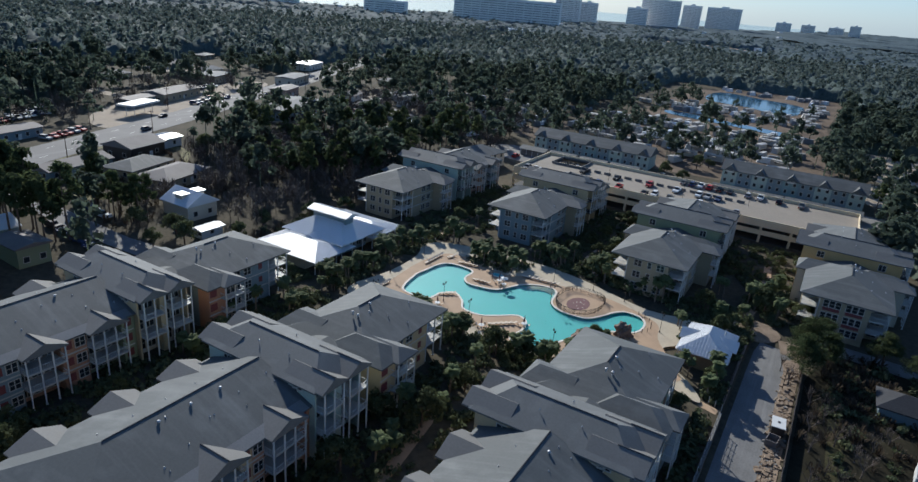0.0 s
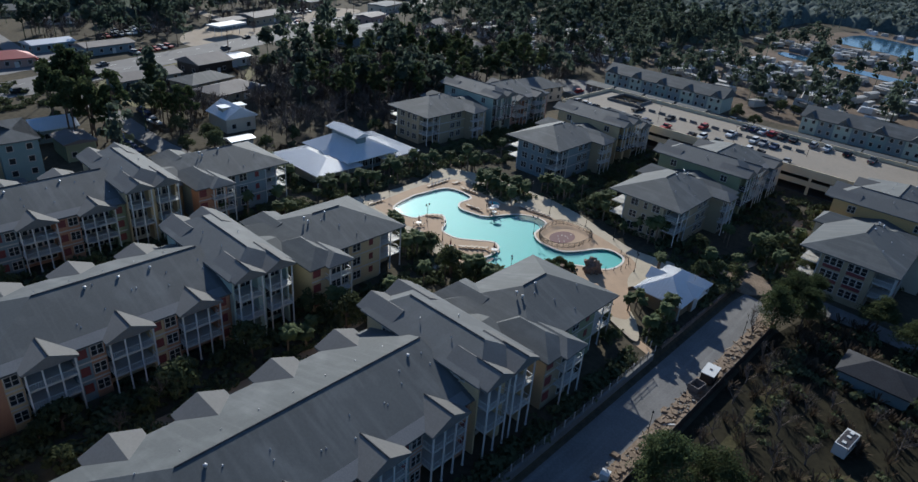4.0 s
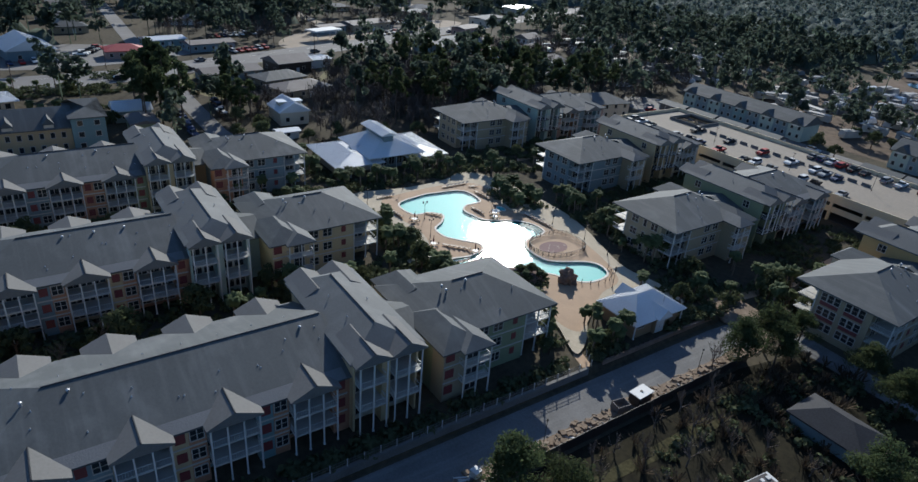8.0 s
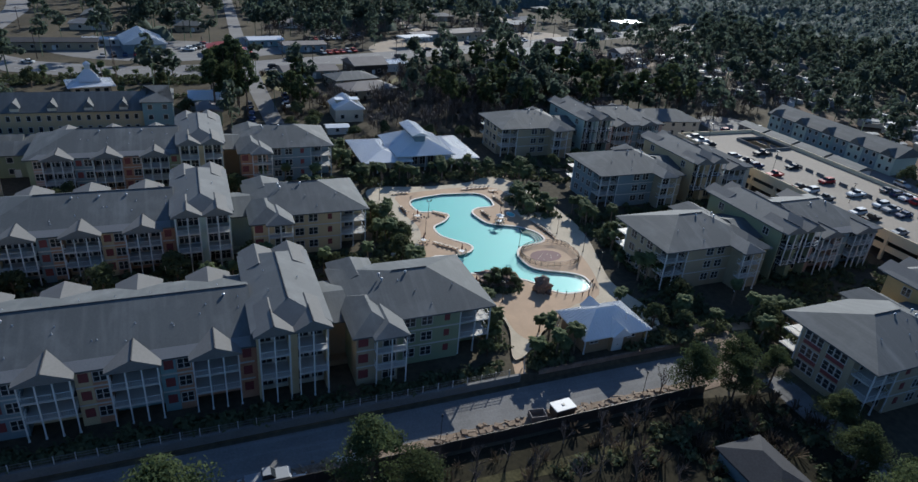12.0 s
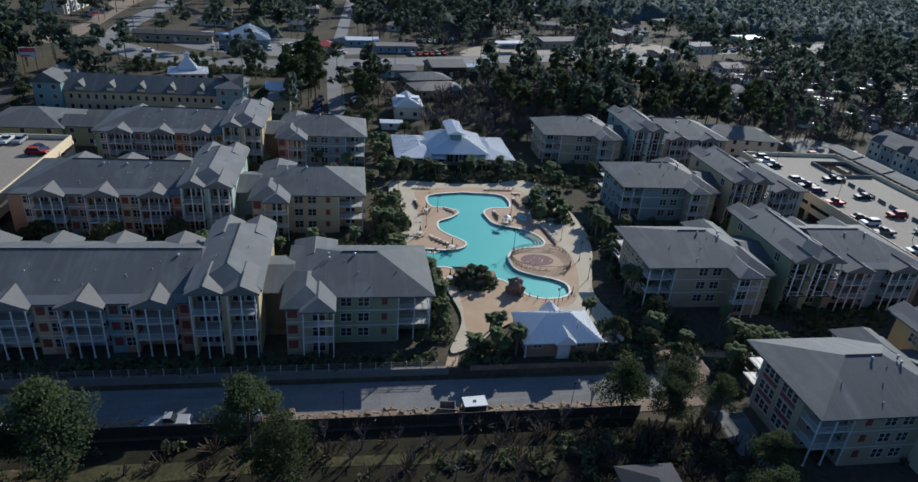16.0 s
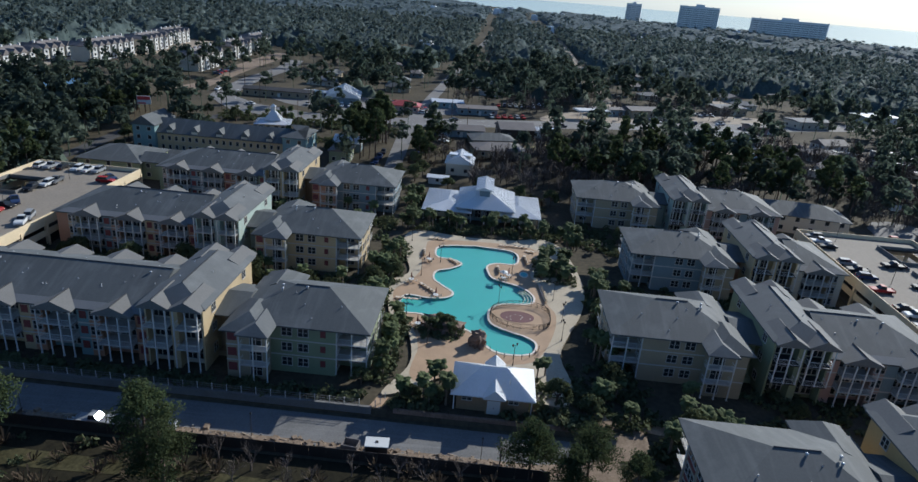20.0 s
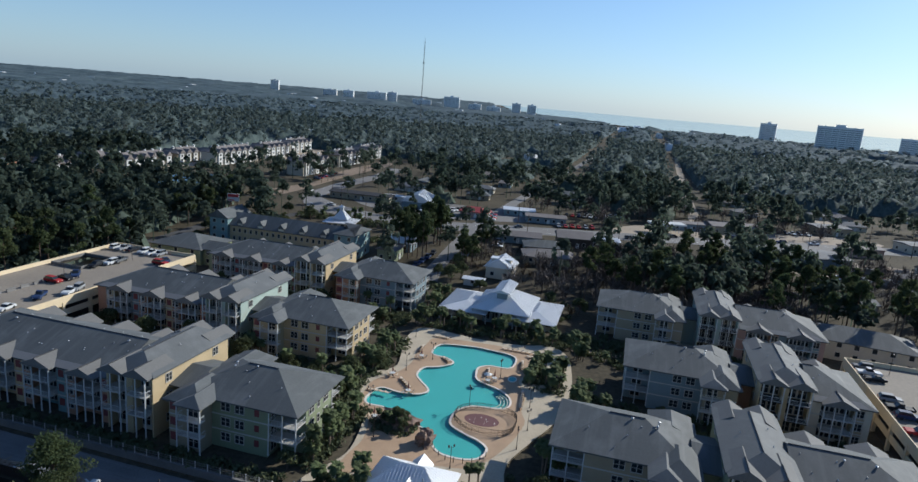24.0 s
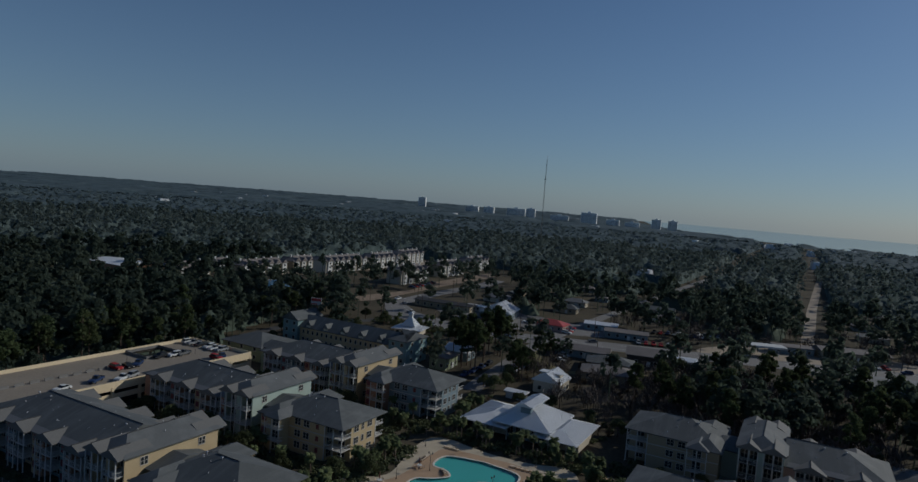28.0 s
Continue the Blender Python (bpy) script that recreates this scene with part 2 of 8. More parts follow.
M = {
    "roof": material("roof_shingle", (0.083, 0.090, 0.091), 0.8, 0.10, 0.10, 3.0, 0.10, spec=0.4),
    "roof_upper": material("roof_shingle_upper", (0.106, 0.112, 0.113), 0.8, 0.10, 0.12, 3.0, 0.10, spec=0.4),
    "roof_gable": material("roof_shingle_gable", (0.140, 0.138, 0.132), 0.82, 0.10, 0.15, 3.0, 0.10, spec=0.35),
    "roof_brown": material("roof_brown", (0.16, 0.14, 0.13), 0.8, 0.2, 0.2, 5.0, 0.25),
    "roof_dark": material("roof_dark_shingle", (0.045, 0.046, 0.05), 0.85, 0.2, 0.3, 4.0, 0.2, spec=0.2),
    "roof_white": material("roof_metal_white", (0.62, 0.63, 0.64), 0.36, 0.06, 0.2, 3.0, 0.03, spec=0.6),
    "roof_red": material("roof_metal_red", (0.38, 0.06, 0.05), 0.5, 0.15, 0.3, 3.0, 0.05),
    "white": material("white_paint", (0.55, 0.55, 0.53), 0.55, 0.06, 0.5, 6.0, 0.05),
    "glass": glassy("window_glass", (0.025, 0.03, 0.035), 0.06),
    "shutter": material("shutter_red", (0.15, 0.027, 0.03), 0.6, 0.15, 1.0, 8.0, 0.1),
    "trim": material("trim_paint", (0.43, 0.41, 0.375), 0.6, 0.08, 0.5, 6.0, 0.05),
    "roof_blue": material("roof_metal_blue_grey", (0.60, 0.61, 0.62), 0.36, 0.06, 0.2, 3.0, 0.05),
    "teal": material("siding_teal", (0.165, 0.26, 0.27), 0.65, 0.08, 0.3, 4.0, 0.1, lap=0.2),
    "yellow": material("siding_yellow", (0.46, 0.355, 0.21), 0.65, 0.08, 0.3, 4.0, 0.1, lap=0.2),
    "tan": material("siding_tan", (0.27, 0.185, 0.11), 0.7, 0.08, 0.3, 4.0, 0.1, lap=0.2),
    "gold": material("siding_gold", (0.44, 0.3, 0.13), 0.65, 0.08, 0.3, 4.0, 0.1, lap=0.2),
    "green": material("siding_green", (0.215, 0.245, 0.15), 0.65, 0.08, 0.3, 4.0, 0.1, lap=0.2),
    "orange": material("siding_orange", (0.37, 0.19, 0.115), 0.65, 0.08, 0.3, 4.0, 0.1, lap=0.2),
    "blue": material("siding_blue", (0.165, 0.22, 0.245), 0.65, 0.08, 0.3, 4.0, 0.1, lap=0.2),
    "mint": material("siding_mint", (0.34, 0.415, 0.37), 0.65, 0.08, 0.3, 4.0, 0.1, lap=0.2),
    "cream": material("siding_cream", (0.52, 0.46, 0.36), 0.65, 0.08, 0.3, 4.0, 0.1, lap=0.2),
    "taupe": material("siding_taupe", (0.31, 0.258, 0.175), 0.65, 0.08, 0.3, 4.0, 0.1, lap=0.2),
    "pink": material("siding_pink", (0.36, 0.235, 0.2), 0.65, 0.08, 0.3, 4.0, 0.1, lap=0.2),
    "ground": material("ground_leaf_litter", (0.050, 0.044, 0.032), 0.95, 0.5, 0.05, 0.9, 0.3, spec=0.1, second=(0.105, 0.088, 0.06)),
    # Leaf litter darkened so the colour itself carries the shade on the yard.
    "yard": material("shade_darkened_litter", (0.016, 0.015, 0.011), 0.95, 0.5, 0.12, 1.5, 0.3, spec=0.05, second=(0.036, 0.032, 0.020)),
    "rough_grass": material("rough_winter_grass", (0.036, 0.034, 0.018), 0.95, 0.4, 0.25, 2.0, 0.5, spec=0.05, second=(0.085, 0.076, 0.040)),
    "park": material("caravan_park_earth", (0.09, 0.068, 0.05), 0.95, 0.4, 0.04, 0.5, 0.3, spec=0.1, second=(0.18, 0.135, 0.10)),
    "roof_pale": material("roof_shingle_pale", (0.165, 0.168, 0.17), 0.85, 0.12, 0.2, 5.0, 0.25, spec=0.3),
    # Distance haze is mixed into these woods colours: bluer farther out.
    "far_woods": material("haze_tinted_woods", (0.082, 0.115, 0.118), 0.85, 0.35, 0.012, 0.045, 0.0, spec=0.15, second=(0.125, 0.158, 0.160), leaf=0.5),
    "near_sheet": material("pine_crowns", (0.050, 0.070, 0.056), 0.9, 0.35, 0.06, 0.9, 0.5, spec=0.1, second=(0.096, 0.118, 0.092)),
    "mid_sheet": material("haze_tinted_crowns", (0.040, 0.060, 0.058), 0.9, 0.35, 0.03, 0.45, 0.5, spec=0.1, second=(0.110, 0.138, 0.128)),
    "far_sheet": material("haze_tinted_far_crowns", (0.040, 0.064, 0.074), 0.9, 0.35, 0.012, 0.13, 0.0, spec=0.1, second=(0.094, 0.124, 0.136)),
    "mulch": material("mulch", (0.075, 0.06, 0.05), 0.95, 0.4, 0.4, 3.0, 0.4),
    "sand": material("sand_dirt", (0.25, 0.20, 0.15), 0.95, 0.25, 0.15, 2.0, 0.3, second=(0.33, 0.27, 0.20)),
    "dirt": material("bare_dirt", (0.14, 0.098, 0.065), 0.95, 0.35, 0.5, 3.0, 0.4, second=(0.27, 0.20, 0.14)),
    "grass": material("dry_grass", (0.10, 0.105, 0.035), 0.95, 0.4, 0.2, 3.0, 0.4, second=(0.20, 0.16, 0.075)),
    "asphalt": material("asphalt", (0.060, 0.060, 0.062), 0.9, 0.2, 0.15, 4.0, 0.2),
    "gravel_road": material("gravel_road", (0.145, 0.142, 0.138), 0.95, 0.18, 0.25, 3.0, 0.3),
    "highway": material("worn_asphalt", (0.158, 0.150, 0.142), 0.9, 0.15, 0.08, 3.0, 0.2),
    "concrete": material("concrete", (0.42, 0.355, 0.260), 0.9, 0.12, 0.25, 3.0, 0.15),
    "deck_concrete": material("parking_concrete", (0.225, 0.192, 0.152), 0.88, 0.14, 0.08, 2.0, 0.15),
    "wall_cream": material("stucco_cream", (0.66, 0.54, 0.36), 0.85, 0.08, 0.2, 4.0, 0.15),
    "paver": material("tan_pavers", (0.37, 0.250, 0.155), 0.85, 0.12, 0.35, 4.0, 0.2),
    "pool": material("pool_plaster", (0.072, 0.385, 0.385), 0.6, 0.05, 0.2, 2.0, 0.05),
    "coping": material("pool_coping", (0.66, 0.60, 0.52), 0.8, 0.08, 0.5, 4.0, 0.1),
    "water": water("pool_water", (0.78, 0.97, 0.96), 1.3, 0.25, rough=0.07),
    # Sea body colour is paled so that it includes the distance haze.
    "sea": water("hazed_sea_water", (1, 1, 1), 0.03, 0.03, False, (0.26, 0.36, 0.43), 0.1),
    "pond": water("pond_water", (1, 1, 1), 0.5, 0.1, False, (0.03, 0.09, 0.16), 0.08),
    "rock": material("artificial_rock", (0.20, 0.135, 0.10), 0.9, 0.35, 0.6, 3.0, 0.6),
    "iron": material("dark_iron", (0.035, 0.028, 0.025), 0.5, 0.2, 1.0, 8.0, 0.05),
    "maroon": material("splash_pad_maroon", (0.125, 0.052, 0.052), 0.8, 0.12, 0.5, 4.0, 0.1),
    "bark": material("pine_bark", (0.11, 0.075, 0.055), 0.95, 0.3, 1.0, 5.0, 0.5),
    "palm_bark": material("palm_trunk", (0.17, 0.13, 0.095), 0.95, 0.3, 1.0, 6.0, 0.5),
    "pine": material("pine_needles", (0.046, 0.070, 0.034), 0.9, 0.35, 0.10, 1.2, 0.0, spec=0.08, second=(0.088, 0.104, 0.048), per_object=0.25, leaf=0.5),
    "oak": material("oak_leaves", (0.06, 0.078, 0.040), 0.9, 0.35, 0.15, 1.2, 0.0, spec=0.08, second=(0.11, 0.12, 0.06), per_object=0.25, leaf=0.35),
    "palm": material("palm_fronds", (0.070, 0.095, 0.042), 0.8, 0.35, 0.3, 2.0, 0.0, spec=0.12, second=(0.13, 0.15, 0.068), per_object=0.25, leaf=0.3),
    "twig": material("bare_twigs", (0.12, 0.095, 0.08), 0.95, 0.3, 0.5, 3.0, 0.0, per_object=0.2),
    "brush": material("dry_brush", (0.055, 0.042, 0.032), 0.95, 0.3, 0.4, 2.5, 0.0, spec=0.05, second=(0.11, 0.085, 0.06), leaf=0.2),
    # Needles shifted towards blue, a trace of haze in the colour.
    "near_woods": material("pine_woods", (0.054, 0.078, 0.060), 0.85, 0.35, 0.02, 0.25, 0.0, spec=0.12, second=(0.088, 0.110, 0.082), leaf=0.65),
    "shrub": material("shrub_leaves", (0.055, 0.070, 0.040), 0.9, 0.3, 0.4, 2.5, 0.0, spec=0.08, second=(0.105, 0.115, 0.06), per_object=0.3, leaf=0.25),
    # Mid-distance leaves lifted and blued so the colour carries some haze.
    "woods": material("haze_tinted_mid_woods", (0.080, 0.110, 0.102), 0.8, 0.35, 0.012, 0.16, 0.0, spec=0.25, second=(0.120, 0.145, 0.130), leaf=0.55),
    "tyre": material("tyre_rubber", (0.02, 0.02, 0.02), 0.85, 0.1, 2.0, 10.0, 0.0),
    "chrome": material("galvanised_metal", (0.42, 0.43, 0.45), 0.5, 0.1, 2.0, 8.0, 0.0, metal=0.6),
    "wood": material("weathered_wood", (0.27, 0.21, 0.15), 0.9, 0.25, 0.8, 5.0, 0.2),
    "block": material("grey_block", (0.155, 0.150, 0.142), 0.9, 0.15, 0.4, 3.0, 0.2),
    # Stucco set very pale: haze over the backlit tower fronts is in the colour.
    "tower_stucco": material("haze_paled_tower_stucco", (0.74, 0.74, 0.72), 0.8, 0.06, 0.05, 1.0, 0.05),
    "cloth": material("tan_sling_cloth", (0.58, 0.48, 0.37), 0.8, 0.08, 2.0, 8.0, 0.05),
    "flagred": material("sign_red", (0.55, 0.05, 0.05), 0.5, 0.05, 1.0, 5.0, 0.0),
}


def streak(m, along, across, amount):
    """Rain streaks down the slope: a stretched noise lightens the base colour."""
    n, l = m.node_tree.nodes, m.node_tree.links
    b = n["Principled BSDF"]
    src = b.inputs["Base Color"].links[0].from_socket
    co, mp, ns, mr, mx = n.new("ShaderNodeNewGeometry"), n.new("ShaderNodeMapping"), n.new("ShaderNodeTexNoise"), n.new("ShaderNodeMapRange"), n.new("ShaderNodeMix")
    mp.inputs["Scale"].default_value = (along, across, 0.05)
    ns.inputs["Scale"].default_value, ns.inputs["Detail"].default_value = 1.0, 5
    mr.inputs[1].default_value, mr.inputs[2].default_value, mr.inputs[4].default_value = 0.5, 0.75, amount
    mx.data_type, mx.blend_type = "RGBA", "ADD"
    l.new(co.outputs["Position"], mp.inputs["Vector"])
    l.new(mp.outputs[0], ns.inputs["Vector"])
    l.new(ns.outputs[0], mr.inputs[0])
    l.new(mr.outputs[0], mx.inputs[0])
    l.new(src, mx.inputs[6])
    mx.inputs[7].default_value = (0.09, 0.09, 0.088, 1)
    l.new(mx.outputs[2], b.inputs["Base Color"])


streak(M["roof"], 0.07, 0.9, 0.35)
streak(M["roof"], 0.22, 0.30, 0.45)
streak(M["roof_upper"], 0.30, 0.30, 0.4)
streak(M["gravel_road"], 1.1, 0.05, 0.5)
streak(M["highway"], 0.3, 0.02, 0.4)


# ---- mesh building ----
class MB:
    """Collects vertices and faces; tf maps its coordinates, flip turns the faces of a mirrored map."""
    def __init__(self, tf=None, flip=False):
        self.v, self.f, self.tf, self.flip = [], [], tf, flip

    def face(self, *pts):
        i = len(self.v)
        self.v += [self.tf(*p) if self.tf else p for p in pts]
        idx = list(range(i, i + len(pts)))
        self.f.append(idx[::-1] if self.flip else idx)

    def box(self, x0, y0, z0, x1, y1, z1):
        a, b, c, d = (x0, y0), (x1, y0), (x1, y1), (x0, y1)
        lo, hi = [(*p, z0) for p in (a, b, c, d)], [(*p, z1) for p in (a, b, c, d)]
        self.face(*hi)
        self.face(*lo[::-1])
        for i in range(4):
            j = (i + 1) % 4
            self.face(lo[i], lo[j], hi[j], hi[i])

    def prism(self, poly, z0, z1, bottom=True):
        """Upright prism over a plan outline, counter-clockwise."""
        self.face(*[(x, y, z1) for x, y in poly])
        if bottom:
            self.face(*[(x, y, z0) for x, y in poly][::-1])
        for i in range(len(poly)):
            (xa, ya), (xb, yb) = poly[i], poly[(i + 1) % len(poly)]
            self.face((xa, ya, z0), (xb, yb, z0), (xb, yb, z1), (xa, ya, z1))

    def roof(self, x0, y0, x1, y1, ze, zr, axis="x", h0=None, h1=None, thick=0.25):
        """Hipped or gabled roof on a rectangle: h0, h1 the inset of the ridge at its ends, 0 for a gable."""
        sw = (lambda p: p) if axis == "x" else (lambda p: (p[1], p[0], p[2]))
        if axis == "y":
            x0, y0, x1, y1 = y0, x0, y1, x1
        half, ym = (y1 - y0) / 2, (y0 + y1) / 2
        h0, h1 = half if h0 is None else h0, half if h1 is None else h1
        a, b, c, d = (x0, y0, ze), (x1, y0, ze), (x1, y1, ze), (x0, y1, ze)
        r0, r1 = (x0 + h0, ym, zr), (x1 - h1, ym, zr)
        fs = [(a, b, r1, r0), (c, d, r0, r1), (b, c, r1), (d, a, r0)]
        lo = [(p[0], p[1], ze - thick) for p in (a, b, c, d)]
        top = [a, b, c, d]
        for i in range(4):
            j = (i + 1) % 4
            fs.append((lo[i], lo[j], top[j], top[i]))
        fs.append(tuple(lo[::-1]))
        for f in fs:
            f = [sw(p) for p in f]
            self.face(*(f if axis == "x" else f[::-1]))

    def tube(self, p0, p1, r0, r1=None, n=6):
        p0, p1, r1 = Vector(p0), Vector(p1), r0 if r1 is None else r1
        q = (p1 - p0).to_track_quat("Z", "Y")
        ring = [(math.cos(6.2832 * i / n), math.sin(6.2832 * i / n)) for i in range(n)]
        A = [tuple(p0 + q @ Vector((c * r0, s * r0, 0))) for c, s in ring]
        B = [tuple(p1 + q @ Vector((c * r1, s * r1, 0))) for c, s in ring]
        for i in range(n):
            j = (i + 1) % n
            self.face(A[i], A[j], B[j], B[i])
        self.face(*B)
        self.face(*A[::-1])

    def mesh(self, name, mat):
        me = bpy.data.meshes.new(name)
        me.from_pydata(self.v, [], self.f)
        me.materials.append(M[mat] if isinstance(mat, str) else mat)
        me.update()
        return me


def part(name, mb, mat, parent, label="", m=None):
    """One mesh object under a thing or part. mb: a builder or a finished mesh."""
    me = mb.mesh(name, mat) if isinstance(mb, MB) else mb
    ob = new(name, me)
    ob.parent = parent
    if m is not None:
        ob.matrix_basis = m
    return tagged(ob, label)


def empty(name, m, label, category, group="", kind=""):
    ob = new(name)
    ob.matrix_basis = m
    return tagged(ob, label, category, group, kind)


def thing(name, mb, mat, label, category, group="", kind="", m=None):
    me = mb.mesh(name, mat) if isinstance(mb, MB) else mb
    ob = new(name, me)
    if m is not None:
        ob.matrix_basis = m
    return tagged(ob, label, category, group, kind)


def lerp(a, b, t):
    return a + (b - a) * t


def smooth_loop(pts, n=5):
    """A closed Catmull-Rom curve through plan points."""
    out, k = [], len(pts)
    for i in range(k):
        p0, p1, p2, p3 = (Vector(pts[(i + j - 1) % k]) for j in range(4))
        for s in range(n):
            t = s / n
            q = 0.5 * (2 * p1 + (p2 - p0) * t + (2 * p0 - 5 * p1 + 4 * p2 - p3) * t * t + (3 * p1 - p0 - 3 * p2 + p3) * t ** 3)
            out.append((q.x, q.y))
    return out


def terrain(x, y):
    """Height of the ground: level round the pool, rising to the highway, and far off raised to fit the horizon line in
    the camera's view.
    """
    s = min(1.0, max(0.0, (-118.0 - x) / 110.0))
    z = 4.6 * s * s * (3 - 2 * s)
    e = min(1.0, max(0.0, (y - 245.0) / 80.0))
    z = max(z, 1.5 * e)
    w = min(1.0, max(0.0, (x + 5.9) / 0.6)) * (1.0 if y < 139 else max(0.0, 1 - (y - 139) / 15))
    z -= 1.1 * w
    r = math.hypot(x, y - 100.0)
    k = min(1.0, max(0.0, (r - 2300.0) / 2650.0))
    far = 30.0 - 17.0 * min(1.0, max(0.0, (200.0 - math.degrees(math.atan2(y - 100.0, x)) % 360) / 22.0))
    return z + (far - z) * k * k


def drape(poly, lift, step=8.0, name="road", mat="highway", label="", category="road"):
    """A strip of ground cover along a centre line given as (x, y, half width)."""
    mb, prev = MB(), None
    for i in range(len(poly) - 1):
        (xa, ya, wa), (xb, yb, wb) = poly[i], poly[i + 1]
        n = max(1, int(math.hypot(xb - xa, yb - ya) / step))
        d = Vector((xb - xa, yb - ya)).normalized()
        for k in range(n + (i == len(poly) - 2)):
            t = k / n
            x, y, w = lerp(xa, xb, t), lerp(ya, yb, t), lerp(wa, wb, t)
            l, r = (x - d.y * w, y + d.x * w), (x + d.y * w, y - d.x * w)
            cur = ((*l, terrain(*l) + lift), (*r, terrain(*r) + lift))
            if prev:
                mb.face(prev[1], cur[1], cur[0], prev[0])
            prev = cur
    return thing(name, mb, mat, label, category, kind="structure")


# ---- ground ----
def build_ground():
    def axis(c, fine, near, far):
        out, d = set(fine), 8.0
        t = near
        while t < far:
            out |= {c + t, c - t}
            t += d
            d *= 1.13
        k = -near
        while k < near:
            out.add(c + k)
            k += 8.0
        return sorted(out | {c + far, c - far})
    xs = axis(-80.0, [-6.2, -5.9, -5.3, -5.0, 4.0, 6.0], 200.0, 5200.0)
    ys = axis(100.0, [139.0, 145.0, 154.0], 260.0, 5200.0)
    mb = MB()
    mb.v = [(x, y, terrain(x, y)) for x in xs for y in ys]
    k = len(ys)
    mb.f = [(i * k + j, (i + 1) * k + j, (i + 1) * k + j + 1, i * k + j + 1) for i in range(len(xs) - 1) for j in range(k - 1)]
    thing("ground", mb, "ground", "brown leaf litter and dry ground under trees", "ground", kind="structure")


build_ground()

# ---- apartment wings ----
CACHE = {}


def cached(key, make):
    if key not in CACHE:
        CACHE[key] = make()
    return CACHE[key]


def window_mesh(w, h):
    """White frame with a mullion, its outer face towards +x."""
    def make():
        mb = MB()
        t, d = 0.11, 0.09
        mb.box(-0.03, -w / 2 - t, -h / 2 - t, d, -w / 2, h / 2 + t)
        mb.box(-0.03, w / 2, -h / 2 - t, d, w / 2 + t, h / 2 + t)
        mb.box(-0.03, -w / 2, h / 2, d, w / 2, h / 2 + t)
        mb.box(-0.03, -w / 2 - 0.1, -h / 2 - t, d + 0.05, w / 2 + 0.1, -h / 2)
        if w > 1.3:
            mb.box(-0.03, -0.06, -h / 2, d, 0.06, h / 2)
        mb.box(0.0, -w / 2, -0.03, d * 0.7, w / 2, 0.03)
        return mb.mesh("window", "trim")
    return cached(("win", w, h), make)


def pane_mesh(w, h):
    def make():
        mb = MB()
        mb.box(0.0, -w / 2, -h / 2, 0.025, w / 2, h / 2)
        return mb.mesh("pane", "glass")
    return cached(("pane", w, h), make)


def shutter_mesh(w, h):
    """Louvred panel: a zigzag face stretched across its width."""
    def make():
        mb = MB()
        k = int(h / 0.2)
        prof = [(0.0, -h / 2)]
        for i in range(k):
            z = -h / 2 + i * h / k
            prof += [(0.085, z + 0.01), (0.045, z + h / k - 0.01)]
        prof.append((0.0, h / 2))
        lo, hi = [(x, -w / 2, z) for x, z in prof], [(x, w / 2, z) for x, z in prof]
        for i in range(len(prof) - 1):
            mb.face(lo[i], hi[i], hi[i + 1], lo[i + 1])
        mb.face(*lo)
        mb.face(*hi[::-1])
        return mb.mesh("shutter", "shutter")
    return cached(("shut", w, h), make)


def glazed_mesh(w, h):
    """Frame and pane as one piece, for buildings that stand far off."""
    def make():
        mb = MB()
        t = 0.12
        mb.box(-0.03, -w / 2 - t, -h / 2 - t, 0.08, -w / 2, h / 2 + t)
        mb.box(-0.03, w / 2, -h / 2 - t, 0.08, w / 2 + t, h / 2 + t)
        mb.box(-0.03, -w / 2, h / 2, 0.08, w / 2, h / 2 + t)
        mb.box(-0.03, -w / 2, -h / 2 - t, 0.1, w / 2, -h / 2)
        k = len(mb.f)
        mb.box(0.0, -w / 2, -h / 2, 0.03, w / 2, h / 2)
        me = mb.mesh("window", "trim")
        me.materials.append(M["glass"])
        for p in me.polygons[k:]:
            p.material_index = 1
        return me
    return cached(("glazed", w, h), make)


def railing_mesh(length, mat="white"):
    """Top and bottom rails with pickets, along +y from 0, outer face +x."""
    length = round(length, 2)

    def make():
        mb = MB()
        mb.box(-0.035, 0, 0.99, 0.035, length, 1.05)
        mb.box(-0.03, 0, 0.10, 0.03, length, 0.16)
        k = max(2, int(length / 0.28))
        for i in range(k + 1):
            y = length * i / k
            mb.box(-0.01, y - 0.013, 0.16, 0.01, y + 0.013, 0.98)
        return mb.mesh("railing", mat)
    return cached(("rail", length, mat), make)


def post_mesh(h):
    h = round(h, 2)

    def make():
        mb = MB()
        mb.box(-0.09, -0.09, 0, 0.09, 0.09, h)
        mb.box(-0.13, -0.13, 0, 0.13, 0.13, 0.25)
        mb.box(-0.12, -0.12, h - 0.2, 0.12, 0.12, h)
        return mb.mesh("post", "white")
    return cached(("post", h), make)


def vent_pipe_mesh(h):
    def make():
        mb = MB()
        mb.tube((0, 0, -0.3), (0, 0, h), 0.04, n=6)
        mb.tube((0, 0, -0.05), (0, 0, 0.12), 0.13, 0.05, n=6)
        return mb.mesh("vent_pipe", "chrome")
    return cached(("pipe", h), make)


